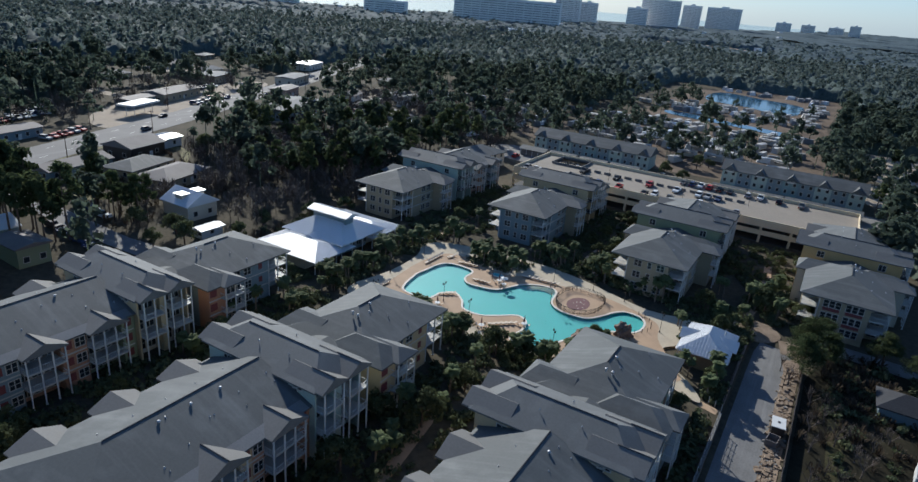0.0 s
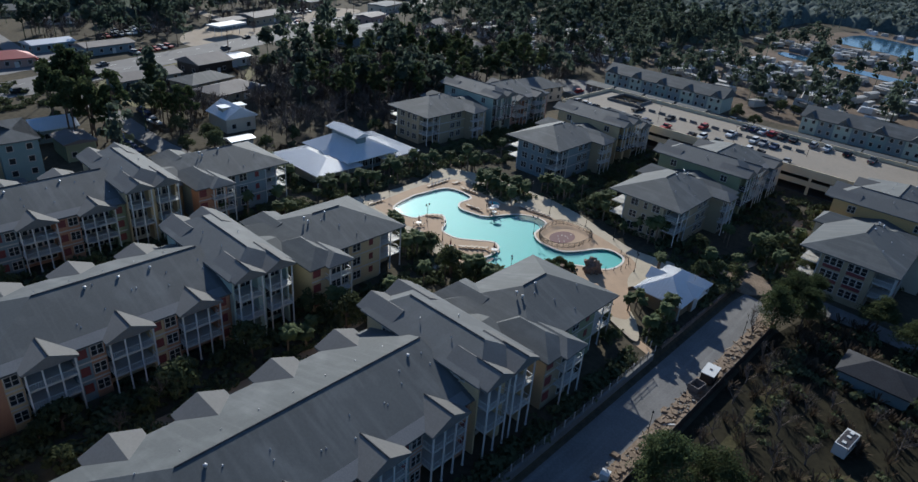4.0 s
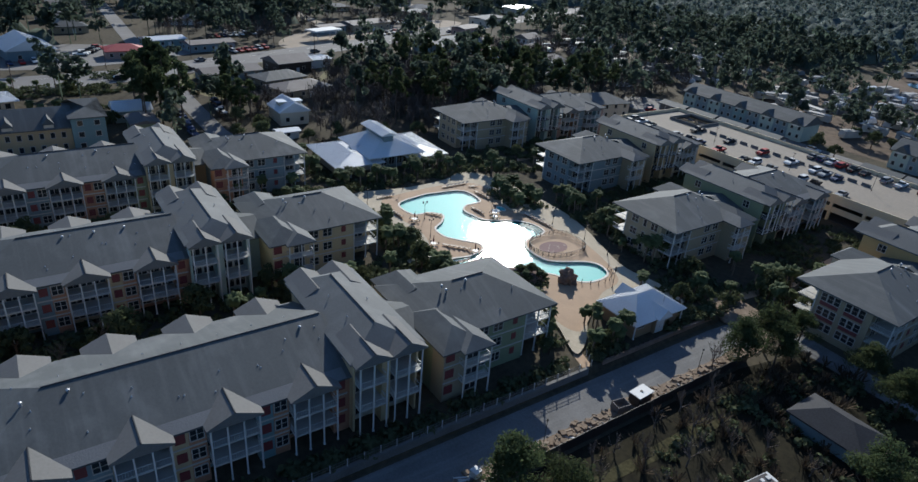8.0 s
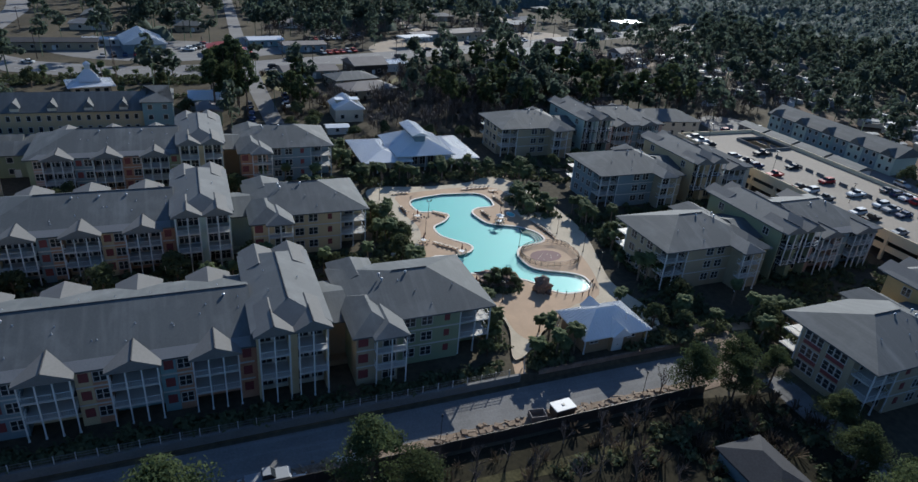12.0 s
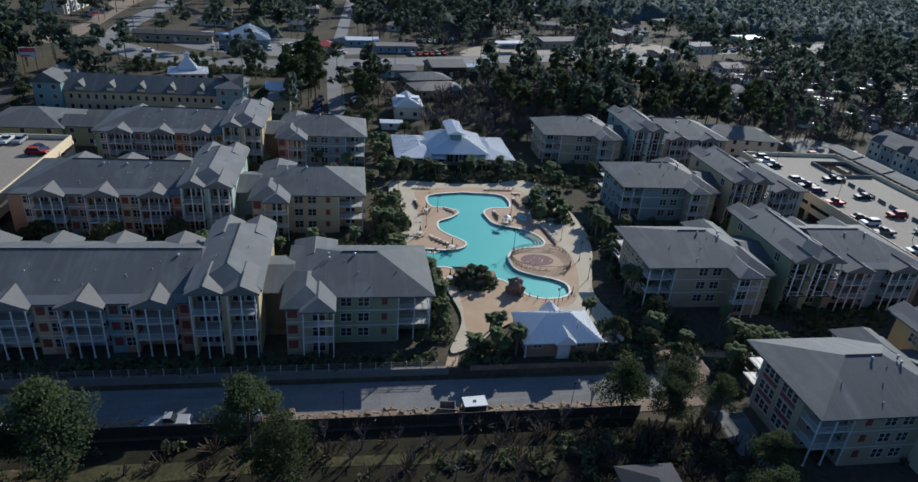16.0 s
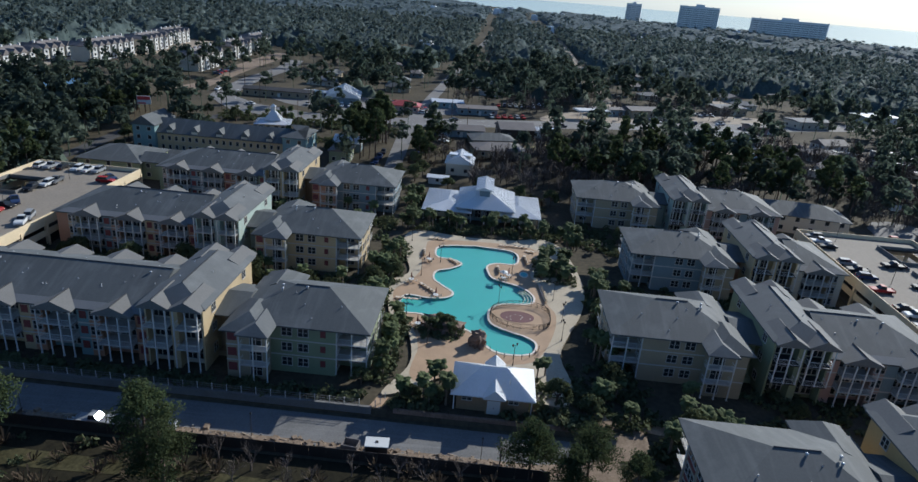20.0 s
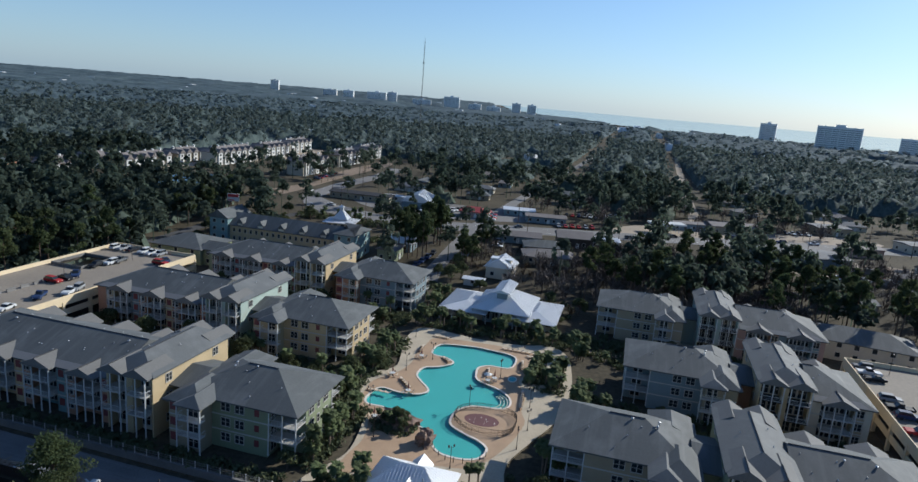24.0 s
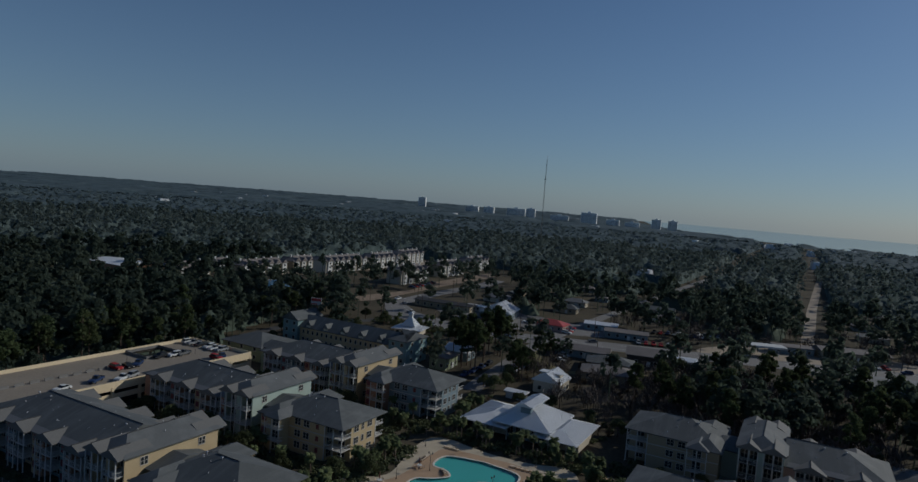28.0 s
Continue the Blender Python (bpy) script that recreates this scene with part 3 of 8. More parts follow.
def turbine_mesh():
    def make():
        mb = MB()
        mb.tube((0, 0, -0.4), (0, 0, 0.1), 0.15, n=8)
        mb.tube((0, 0, 0.1), (0, 0, 0.2), 0.15, 0.25, n=8)
        mb.tube((0, 0, 0.2), (0, 0, 0.3), 0.25, 0.2, n=8)
        mb.tube((0, 0, 0.3), (0, 0, 0.37), 0.2, 0.06, n=8)
        return mb.mesh("roof_turbine", "chrome")
    return cached("turb", make)


class Wing:
    """One wing of flats in plan coordinates: u runs away from the pool end, v away from its front."""
    def __init__(self, x0, y0, side, label, zg=0.4, red=True):
        self.s, self.zg, self.red = side, zg, red
        self.root = empty("apartment_building", pose(x0, y0, zg), label, "apartment building", "apartment wings round the pool")
        self.flip = side < 0

    def at(self, u, v, z):
        return (-v, self.s * u, z)

    def mb(self):
        return MB(self.at, self.flip)

    def put(self, me, name, u, v, z, yaw, label=""):
        x, y, zz = self.at(u, v, z)
        return part(name, me, None, self.root, label, pose(x, y, zz, 0, 0, yaw))

    def end_yaw(self, towards_pool):
        """Yaw that turns +x to the pool end (or away from it)."""
        return (-90 if self.s > 0 else 90) * (1 if towards_pool else -1)

    def window(self, u, v, z, yaw=0, w=1.7, h=1.5):
        ob = self.put(window_mesh(w, h), "window", u, v, z, yaw)
        part("pane", pane_mesh(w, h), None, ob)

    def shutter(self, u, v, z, w=1.3, h=1.5):
        if not self.red:
            return
        self.put(shutter_mesh(w, h), "shutter", u, v, z, 0, "red louvred shutter panel")

    def wall(self, u0, v0, u1, v1, z1, mat, z0=-0.6):
        b = self.mb()
        b.box(u0, v0, z0, u1, v1, z1)
        part("wall", b, mat, self.root)

    def band(self, u0, u1, v, z):
        b = self.mb()
        b.box(u0, v - 0.06, z - 0.12, u1, v + 0.02, z + 0.12)
        part("trim_band", b, "trim", self.root)

    def balcony(self, u0, u1, v0, v1, floors, cols, top, mat="white", ground_posts=True, rail=None, base=0.0):
        """A stack of open porches: slabs, posts and railings on the front and both sides."""
        n = len(floors)
        for k, z in enumerate(floors):
            if k > 0 or not ground_posts:
                b = self.mb()
                b.box(u0, v0, z - 0.17, u1, v1, z)
                part("balcony_floor", b, "roof_dark" if base else "trim", self.root)
            if z > 0.5:
                r = self.put(railing_mesh(u1 - u0), "railing", u0 if self.s > 0 else u1, v0, z, 0)
                for uu in (u0, u1):
                    self.put(railing_mesh(min(v1 - v0, rail or 99)), "railing", uu, v0, z, 90)
        for c in range(cols + 1):
            uu = lerp(u0, u1, c / cols)
            self.put(post_mesh(top - base), "post", uu, v0 + 0.02, base, 0)

    def cap(self, a, c):
        b = self.mb()
        b.tube(a, c, 0.1, n=6)
        part("ridge_cap", b, "roof_dark", self.root)

    def truss(self, u, half, v, ze, zr):
        """Open timber truss in a gable: two rafters, a tie beam and a king post."""
        b = self.mb()
        for a, c in (((u - half, v, ze), (u, v, zr)), ((u + half, v, ze), (u, v, zr)), ((u - half, v, ze), (u + half, v, ze)), ((u, v, ze), (u, v, zr))):
            b.tube(a, c, 0.09, n=4)
        part("gable_truss", b, "trim", self.root, "pale timber gable truss")

    def pipes(self, spots):
        for u, v, z, kind in spots:
            if kind:
                self.put(turbine_mesh(), "roof_turbine", u, v, z, 0, "galvanised roof turbine vent")
            else:
                self.put(vent_pipe_mesh(0.18), "vent_pipe", u, v, z, 0)

    def house(self, colors, spandrels=False):
        main, wing, base = colors
        E = 8.8
        self.wall(6.0, 0.7, 23.6, 17.6, E, main)
        self.wall(0.7, 4.3, 6.0, 14.0, E, main)
        self.wall(17.2, -2.4, 23.6, 0.7, E, wing)
        r = self.mb()
        r.roof(0, 0, 24.3, 18.3, E, 12.3)
        part("roof", r, "roof", self.root)
        self.cap((9.15, 9.15, 12.32), (15.15, 9.15, 12.32))
        r = self.mb()
        r.roof(16.8, -3.2, 24.4, 9.0, E + 0.01, 10.75, "y")
        part("roof", r, "roof", self.root)
        r = self.mb()
        r.roof(15.9, -4.3, 21.4, 5.0, E + 0.03, 10.1, "y", 2.2, 0.0)
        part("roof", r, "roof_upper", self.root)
        r = self.mb()
        r.roof(16.0, 12.0, 23.8, 20.5, E + 0.02, 10.6, "y", 0.0, 2.0)
        part("roof", r, "roof", self.root)
        self.wall(16.6, 17.0, 23.2, 20.0, E, wing)
        fl = (0.2, 3.05, 5.95)
        for k, z in enumerate(fl):
            for u in (14.4, 11.6):
                self.window(u, 0.7, z + 1.55)
            self.shutter(8.2, 0.68, z + 1.6, 0.9, 1.2)
            self.shutter(22.6, -2.42, z + 1.5, 1.5, 1.5)
            for v in ((6.0, 7.2, 8.4, 10.4, 11.6, 12.8) if spandrels else ()):
                self.window(0.7, v, z + 1.5, self.end_yaw(True), 0.95, 1.5)
            for v in ((7.2, 11.6) if spandrels and k else ()):
                self.put(shutter_mesh(3.3, 0.8), "spandrel_panel", 0.68, v, z + 0.25, self.end_yaw(True), "dark red spandrel panel")
            for v in (() if spandrels else (6.2, 8.8, 11.6)):
                self.window(0.7, v, z + 1.5, self.end_yaw(True), 1.7 if v != 8.8 else 0.8, 1.5)
            self.window(3.4, 4.28, z + 1.3, 0, 1.9, 2.1)
            self.window(6.0 - 0.02, 2.5, z + 1.3, self.end_yaw(True), 1.7, 2.1)
            self.window(18.6, -2.42, z + 1.25, 0, 1.9, 2.1)
        for z in (3.0, 5.9):
            self.band(6.0, 17.2, 0.7, z)
            self.band(17.2, 23.6, -2.4, z)
        # corner porches at the pool end
        self.balcony(0.7, 5.9, 0.7, 4.2, fl, 2, E)
        self.balcony(0.7, 5.9, 14.1, 17.5, fl, 2, E)
        for z in fl[1:]:
            self.put(railing_mesh(3.4), "railing", 0.7, 14.1, z, 90)
        self.balcony(16.3, 20.9, -3.9, -2.4, fl, 2, E)
        self.pipes([(6.0, 5.0, 10.9, 0), (12.4, 4.8, 10.8, 0), (14.6, 7.2, 11.6, 0), (13.0, 8.4, 12.1, 1), (17.2, 7.6, 11.8, 1), (17.4, 8.6, 12.1, 1), (10.5, 2.0, 9.7, 0)])
        # link to the tower
        r = self.mb()
        r.roof(23.0, 2.6, 28.5, 15.4, 8.2, 9.9, "x", 0, 0)
        part("roof", r, "roof", self.root)
        self.wall(23.6, 5.0, 27.6, 13.0, 8.0, base)
        self.wall(23.6, 3.4, 27.6, 5.0, 0.6, base)

    def tower(self, colors):
        front, side = colors
        E = 11.6
        self.wall(27.6, 0.6, 37.5, 20.2, E, side)
        for a, c in ((27.6, 27.88), (31.92, 33.18), (37.22, 37.5)):
            self.wall(a, -1.6, c, 0.6, E, side)
        r = self.mb()
        r.roof(26.9, -2.2, 38.2, 21.0, E, 14.0, "y", 4.4, 4.4)
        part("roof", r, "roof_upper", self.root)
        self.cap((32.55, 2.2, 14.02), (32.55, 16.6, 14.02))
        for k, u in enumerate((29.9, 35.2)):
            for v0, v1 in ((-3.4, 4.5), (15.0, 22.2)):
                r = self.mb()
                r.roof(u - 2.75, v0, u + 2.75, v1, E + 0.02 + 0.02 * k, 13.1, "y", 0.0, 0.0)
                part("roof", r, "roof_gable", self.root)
            b = self.mb()
            b.face((u - 2.3, -1.75, E - 0.2), (u + 2.3, -1.75, E - 0.2), (u, -1.75, 12.9))
            part("gable_panel", b, "cream", self.root)
        fl = (0.2, 4.2, 7.9)
        for u in (29.9, 35.2):
            b = self.mb()
            b.box(u - 2.0, 0.5, -0.5, u + 2.0, 0.62, E)
            part("wall", b, front, self.root)
            self.balcony(u - 2.0, u + 2.0, -3.2, 0.5, fl, 2, E - 0.2, rail=1.6, base=4.2 if self.s > 0 else 0.0)
            self.truss(u, 2.6, -3.3, E, 13.0)
            self.cap((u, -3.4, 13.12), (u, 1.0, 13.12))
            for z in fl:
                for du in (-1.0, 1.0):
                    self.window(u + du, 0.5, z + 1.4, 0, 1.6, 2.2)
        for z in fl:
            for v in (2.5, 16.0):
                self.window(27.6, v, z + 1.9, self.end_yaw(True), 1.5, 1.5)
                self.window(37.5, v, z + 1.9, self.end_yaw(False), 1.5, 1.5)
        for v in (1.2, 2.2):
            self.window(37.5, v, 10.8, self.end_yaw(False), 0.7, 0.6)
        self.pipes([(34.8, 6.0, 13.3, 0), (30.2, 9.0, 13.3, 0), (34.9, 12.0, 13.4, 0)])

    def bar(self, u1, bays, colors, hip=True):
        E = 8.9
        self.wall(37.5, 1.5, u1 - 0.7, 18.9, E, "taupe")
        self.wall(bays[-1] + 5.05, -0.5, u1 - 0.7, 1.5, E, colors[0][0])
        self.wall(37.5, -0.5, 37.85, 1.5, E, colors[0][0])
        r = self.mb()
        r.roof(37.4, -1.2, u1, 19.6, E, 12.8, "x", 0, None if hip else 0)
        part("roof", r, "roof", self.root)
        self.cap((37.6, 9.2, 12.82), (u1 - 10.4, 9.2, 12.82))
        r = self.mb()
        for v0, v1, w0, w1 in ((-1.2, 0.5, 1.6, 3.0),):
            r.face((38.2, v0, E + 0.03), (u1 - 1.4, v0, E + 0.03), (u1 - 3.0, v1, E + 0.03 + (v1 - v0) * 0.375), (38.2, v1, E + 0.03 + (v1 - v0) * 0.375))
        part("eave_strip", r, "roof_pale", self.root)
        fl = (0.2, 3.05, 5.95)
        for k, u in enumerate(bays):
            for v0, v1 in ((-2.5, 3.2), (15.2, 20.9)):
                r = self.mb()
                r.roof(u - 3.4, v0, u + 3.4, v1, E + 0.03, 10.4, "y", 0.0, 0.0)
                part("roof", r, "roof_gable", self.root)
            c1, c2 = colors[k % len(colors)]
            b = self.mb()
            b.face((u - 3.0, -1.9, E - 0.15), (u + 3.0, -1.9, E - 0.15), (u, -1.9, 10.25))
            part("gable_panel", b, "cream", self.root)
            b = self.mb()
            b.box(u - 3.05, 1.42, -0.5, u + 3.05, 1.52, E)
            part("wall", b, c1, self.root)
            b = self.mb()
            b.box(u + 3.05, -0.56, -0.5, u + 5.05, 1.5, E)
            part("wall", b, c2, self.root)
            b = self.mb()
            b.box(u - 5.05, -0.56, -0.5, u - 3.05, 1.5, E)
            part("wall", b, c1, self.root)
            self.balcony(u - 2.9, u + 2.9, -2.25, 1.4, fl, 3, E, rail=1.7)
            self.truss(u, 3.25, -2.4, E, 10.3)
            self.cap((u, -2.5, 10.42), (u, 2.6, 10.42))
            for z in fl:
                for du in (-1.9, 0.0, 1.9):
                    self.window(u + du, 1.42, z + 1.3, 0, 1.6, 2.2)
                self.shutter(u - 4.1, -0.58, z + 1.5, 1.2, 1.4)
                self.window(u + 4.1, -0.58, z + 1.5, 0, 1.5, 1.5)
            for z in (3.0, 5.9):
                self.band(u + 3.05, u + 5.05, -0.56, z)
                self.band(u - 5.05, u - 3.05, -0.56, z)
        rnd = random.Random(int(u1 * 10))
        spots = []
        u = 39.5
        while u < u1 - 9:
            for _ in range(2):
                v = rnd.uniform(1.5, 8.0)
                spots.append((u + rnd.uniform(-1, 1), v, E + (v + 1.2) * 0.375, 0))
            spots.append((u + 2.2, 12.0, E + 7.6 * 0.375, 0))
            if rnd.random() < 0.6:
                spots.append((u + 1.5, 7.8, E + 9.0 * 0.375, 1))
            u += 4.6
        self.pipes(spots)


def build_wings():
    cols = [("orange", "orange"), ("blue", "yellow"), ("yellow", "teal"), ("teal", "orange")]
    w = Wing(-13.0, 104.2, -1, "three-storey flats in green, orange and teal siding under grey shingle hips")
    w.house(("green", "taupe", "tan")); w.tower(("cream", "yellow"))
    w.bar(81.5, [42.9, 53.0, 63.1, 73.2], [("orange", "orange"), ("teal", "orange"), ("yellow", "blue"), ("blue", "teal")])
    w = Wing(-54.6, 93.9, -1, "three-storey flats in yellow and mint siding under grey shingle hips")
    w.house(("yellow", "yellow", "mint")); w.tower(("mint", "mint"))
    w.bar(71.5, [42.9, 53.0, 63.1], [("orange", "orange"), ("yellow", "orange"), ("blue", "yellow")])
    w = Wing(-96.3, 95.1, -1, "three-storey flats in blue and gold siding under grey shingle hips")
    w.house(("blue", "orange", "tan")); w.tower(("cream", "yellow"))
    w.bar(70.0, [42.9, 53.0, 63.1], [("green", "orange"), ("orange", "blue"), ("blue", "pink")])
    w = Wing(19.3, 151.5, 1, "three-storey flats in taupe and gold siding beside a lane")
    w.house(("taupe", "cream", "yellow"), True); w.tower(("gold", "gold"))
    w.bar(60.0, [42.9, 53.0], [("orange", "teal"), ("blue", "green")])
    w = Wing(-22.0, 145.4, 1, "three-storey flats in taupe and green siding under grey shingle hips", red=False)
    w.house(("taupe", "taupe", "green")); w.tower(("green", "green"))
    w.bar(60.0, [42.9, 53.0], [("pink", "pink"), ("blue", "blue")])
    w = Wing(-62.6, 156.3, 1, "three-storey flats in grey-blue and yellow siding under grey shingle hips", red=False)
    w.house(("blue", "taupe", "orange")); w.tower(("yellow", "yellow"))
    w.bar(50.0, [42.9], [("cream", "taupe")])
    w = Wing(-104.0, 147.6, 1, "three-storey flats in taupe and mint siding before woods", red=False)
    w.house(("taupe", "taupe", "mint")); w.tower(("mint", "mint"))
    w.bar(60.0, [42.9, 53.0], [("pink", "orange"), ("blue", "teal")])


build_wings()


# ---- pool court ----
POOL = [(-76.4, 110.5), (-78.7, 118.1), (-78.7, 122.0), (-77.1, 129.7), (-69.9, 130.1), (-69.1, 125.3), (-66.8, 122.9), (-63.3, 123.1), (-59.4, 124.6),
        (-56.4, 130.5), (-52.5, 133.5), (-48.4, 133.0), (-46.9, 126.8), (-44.0, 124.2), (-40.5, 123.7), (-37.0, 124.6), (-34.6, 128.2), (-33.3, 131.1),
        (-31.0, 133.3), (-27.4, 132.5), (-26.1, 129.0), (-27.2, 124.9), (-33.0, 121.0), (-36.4, 114.6), (-38.7, 110.0), (-38.9, 106.2), (-41.5, 105.0),
        (-46.4, 105.8), (-46.0, 110.5), (-47.0, 114.6), (-49.9, 116.0), (-53.6, 113.0), (-56.5, 111.0), (-60.6, 111.2), (-63.0, 114.5), (-66.4, 116.9),
        (-69.0, 114.5), (-70.0, 110.4)]
PAVED = [(-84.0, 100.6), (-87.0, 105.2), (-85.8, 112.0), (-85.0, 120.0), (-86.0, 130.0), (-89.0, 137.3), (-84.0, 142.5), (-72.0, 145.0), (-58.0, 146.0), (-46.0, 144.0),
         (-36.0, 140.5), (-27.0, 138.0), (-17.1, 139.5), (-11.0, 137.0), (-13.5, 130.0), (-20.5, 121.0), (-13.0, 113.0), (-9.6, 108.2), (-10.5, 106.9), (-18.3, 110.0),
         (-25.0, 109.8), (-35.1, 107.0), (-37.5, 103.7), (-45.0, 101.5), (-49.0, 97.5), (-52.0, 99.0), (-58.0, 104.5), (-66.6, 103.0), (-73.0, 101.0)]


def inset(poly, d):
    """Moves a counter- or clockwise outline sideways by d."""
    out, k = [], len(poly)
    for i in range(k):
        a, b = Vector(poly[i - 1]), Vector(poly[(i + 1) % k])
        t = (b - a).normalized()
        out.append((poly[i][0] - t.y * d, poly[i][1] + t.x * d))
    return out


def ring(mb, inner, outer, z0, z1):
    """Ring wall and top between two outlines of equal count."""
    k = len(inner)
    for i in range(k):
        j = (i + 1) % k
        a, b, c, d = inner[i], inner[j], outer[j], outer[i]
        mb.face((*a, z1), (*d, z1), (*c, z1), (*b, z1))
        mb.face((*d, z0), (*c, z0), (*c, z1), (*d, z1))
        mb.face((*a, z0), (*a, z1), (*b, z1), (*b, z0))


def tessellated(outline, z, mb, hole=None):
    """Fills a plan outline, with one hole left open, by scan-free triangulation."""
    from mathutils.geometry import tessellate_polygon
    loops = [[Vector((x, y, 0)) for x, y in outline]]
    if hole:
        loops.append([Vector((x, y, 0)) for x, y in hole])
    flat = [p for l in loops for p in l]
    for t in tessellate_polygon(loops):
        a, b, c = (flat[i] for i in t)
        if (b - a).cross(c - a).z < 0:
            b, c = c, b
        mb.face((a.x, a.y, z), (b.x, b.y, z), (c.x, c.y, z))


def build_pool():
    edge = smooth_loop(POOL, 5)
    area = sum(edge[i - 1][0] * edge[i][1] - edge[i][0] * edge[i - 1][1] for i in range(len(edge)))
    if area < 0:
        edge = edge[::-1]
    ctr = (-51.0, 120.0)
    outer = inset(edge, -0.45)
    D = 0.45
    paved = smooth_loop(PAVED, 4)
    mb = MB()
    tessellated(paved, D, mb, outer)
    for i in range(len(paved)):
        a, b = paved[i - 1], paved[i]
        mb.face((*a, 0), (*b, 0), (*b, D), (*a, D))
        mb.face((*b, 0), (*a, 0), (*a, D), (*b, D))
    thing("pavement", mb, "concrete", "pale concrete pool surround with curved edges", "pavement", kind="structure")
    basin = empty("pool", pose(0, 0, 0), "free-form swimming pool with turquoise water and pale coping", "swimming pool", kind="structure")
    mb = MB()
    ring(mb, edge, outer, 0.2, D + 0.08)
    part("coping", mb, "coping", basin, "pale stone coping")
    mb = MB()
    tessellated(edge, 0.03, mb)
    for i in range(len(edge)):
        a, b = edge[i - 1], edge[i]
        mb.face((*b, 0.03), (*a, 0.03), (*a, D), (*b, D))
    part("basin", mb, "pool", basin, "turquoise plaster basin")
    mb = MB()
    tessellated(edge, D - 0.08, mb)
    # curved entry steps at the wide bay
    for k in range(3):
        arc = [(-50.6 + (4.6 - 0.75 * k) * math.cos(radians(a)), 129.6 + (3.9 - 0.75 * k) * math.sin(radians(a))) for a in range(18, 163, 8)]
        inner = [(-50.6 + (4.45 - 0.75 * k) * math.cos(radians(a)), 129.6 + (3.75 - 0.75 * k) * math.sin(radians(a))) for a in range(18, 163, 8)]
        step = MB()
        for i in range(len(arc) - 1):
            step.face((*inner[i], 0.36), (*arc[i], 0.36), (*arc[i + 1], 0.36), (*inner[i + 1], 0.36))
            step.face((*inner[i], 0.03), (*inner[i], 0.36), (*inner[i + 1], 0.36), (*inner[i + 1], 0.03))
        part("step", step, "coping", basin, "pale curved pool step")
    w = part("pool_water", mb, "water", basin, "clear rippled pool water")
    w.visible_shadow = False


build_pool()


# ---- paving round the pool ----
PAVERS = [(-80.3, 107.6), (-82.0, 115.2), (-82.6, 128.0), (-80.0, 136.0), (-71.2, 136.2), (-63.7, 133.5), (-56.4, 136.3), (-48.9, 136.8), (-43.4, 138.4), (-33.2, 136.7),
          (-24.1, 132.6), (-21.9, 125.6), (-18.0, 119.2), (-14.1, 112.8), (-15.7, 110.8), (-19.5, 110.6), (-25.5, 111.0), (-33.1, 108.7), (-36.3, 105.0), (-44.3, 103.2),
          (-49.6, 103.0), (-55.8, 106.2), (-62.4, 107.3), (-69.3, 106.2), (-75.0, 106.8)]


def build_pavers():
    edge = smooth_loop(POOL, 5)
    area = sum(edge[i - 1][0] * edge[i][1] - edge[i][0] * edge[i - 1][1] for i in range(len(edge)))
    if area < 0:
        edge = edge[::-1]
    mb = MB()
    tessellated(smooth_loop(PAVERS, 4), 0.46, mb, inset(edge, -0.40))
    thing("pavement", mb, "paver", "tan brick pavers round the swimming pool", "pavement", kind="structure")
    # garden paths between the wings
    for pts in ([(-9.6, 107.4, 0.9), (-6.2, 106.4, 0.9)], [(-46, 79, 1.0), (-43, 60, 1.0), (-44, 30, 1.0)], [(-86, 78, 1.0), (-84, 50, 1.0), (-85, 30, 1.0)],
                [(-10, 141, 1.2), (-8, 152, 1.2), (-6, 166, 1.0), (-8, 190, 1.0)], [(-48, 146, 1.0), (-50, 160, 1.0), (-49, 190, 1.0)], [(-90, 140, 1.0), (-92, 165, 1.0), (-90, 195, 1.0)]):
        drape(pts, 0.06, 3.0, "path", "paver", "brown brick garden path between the flats", "path")


build_pavers()


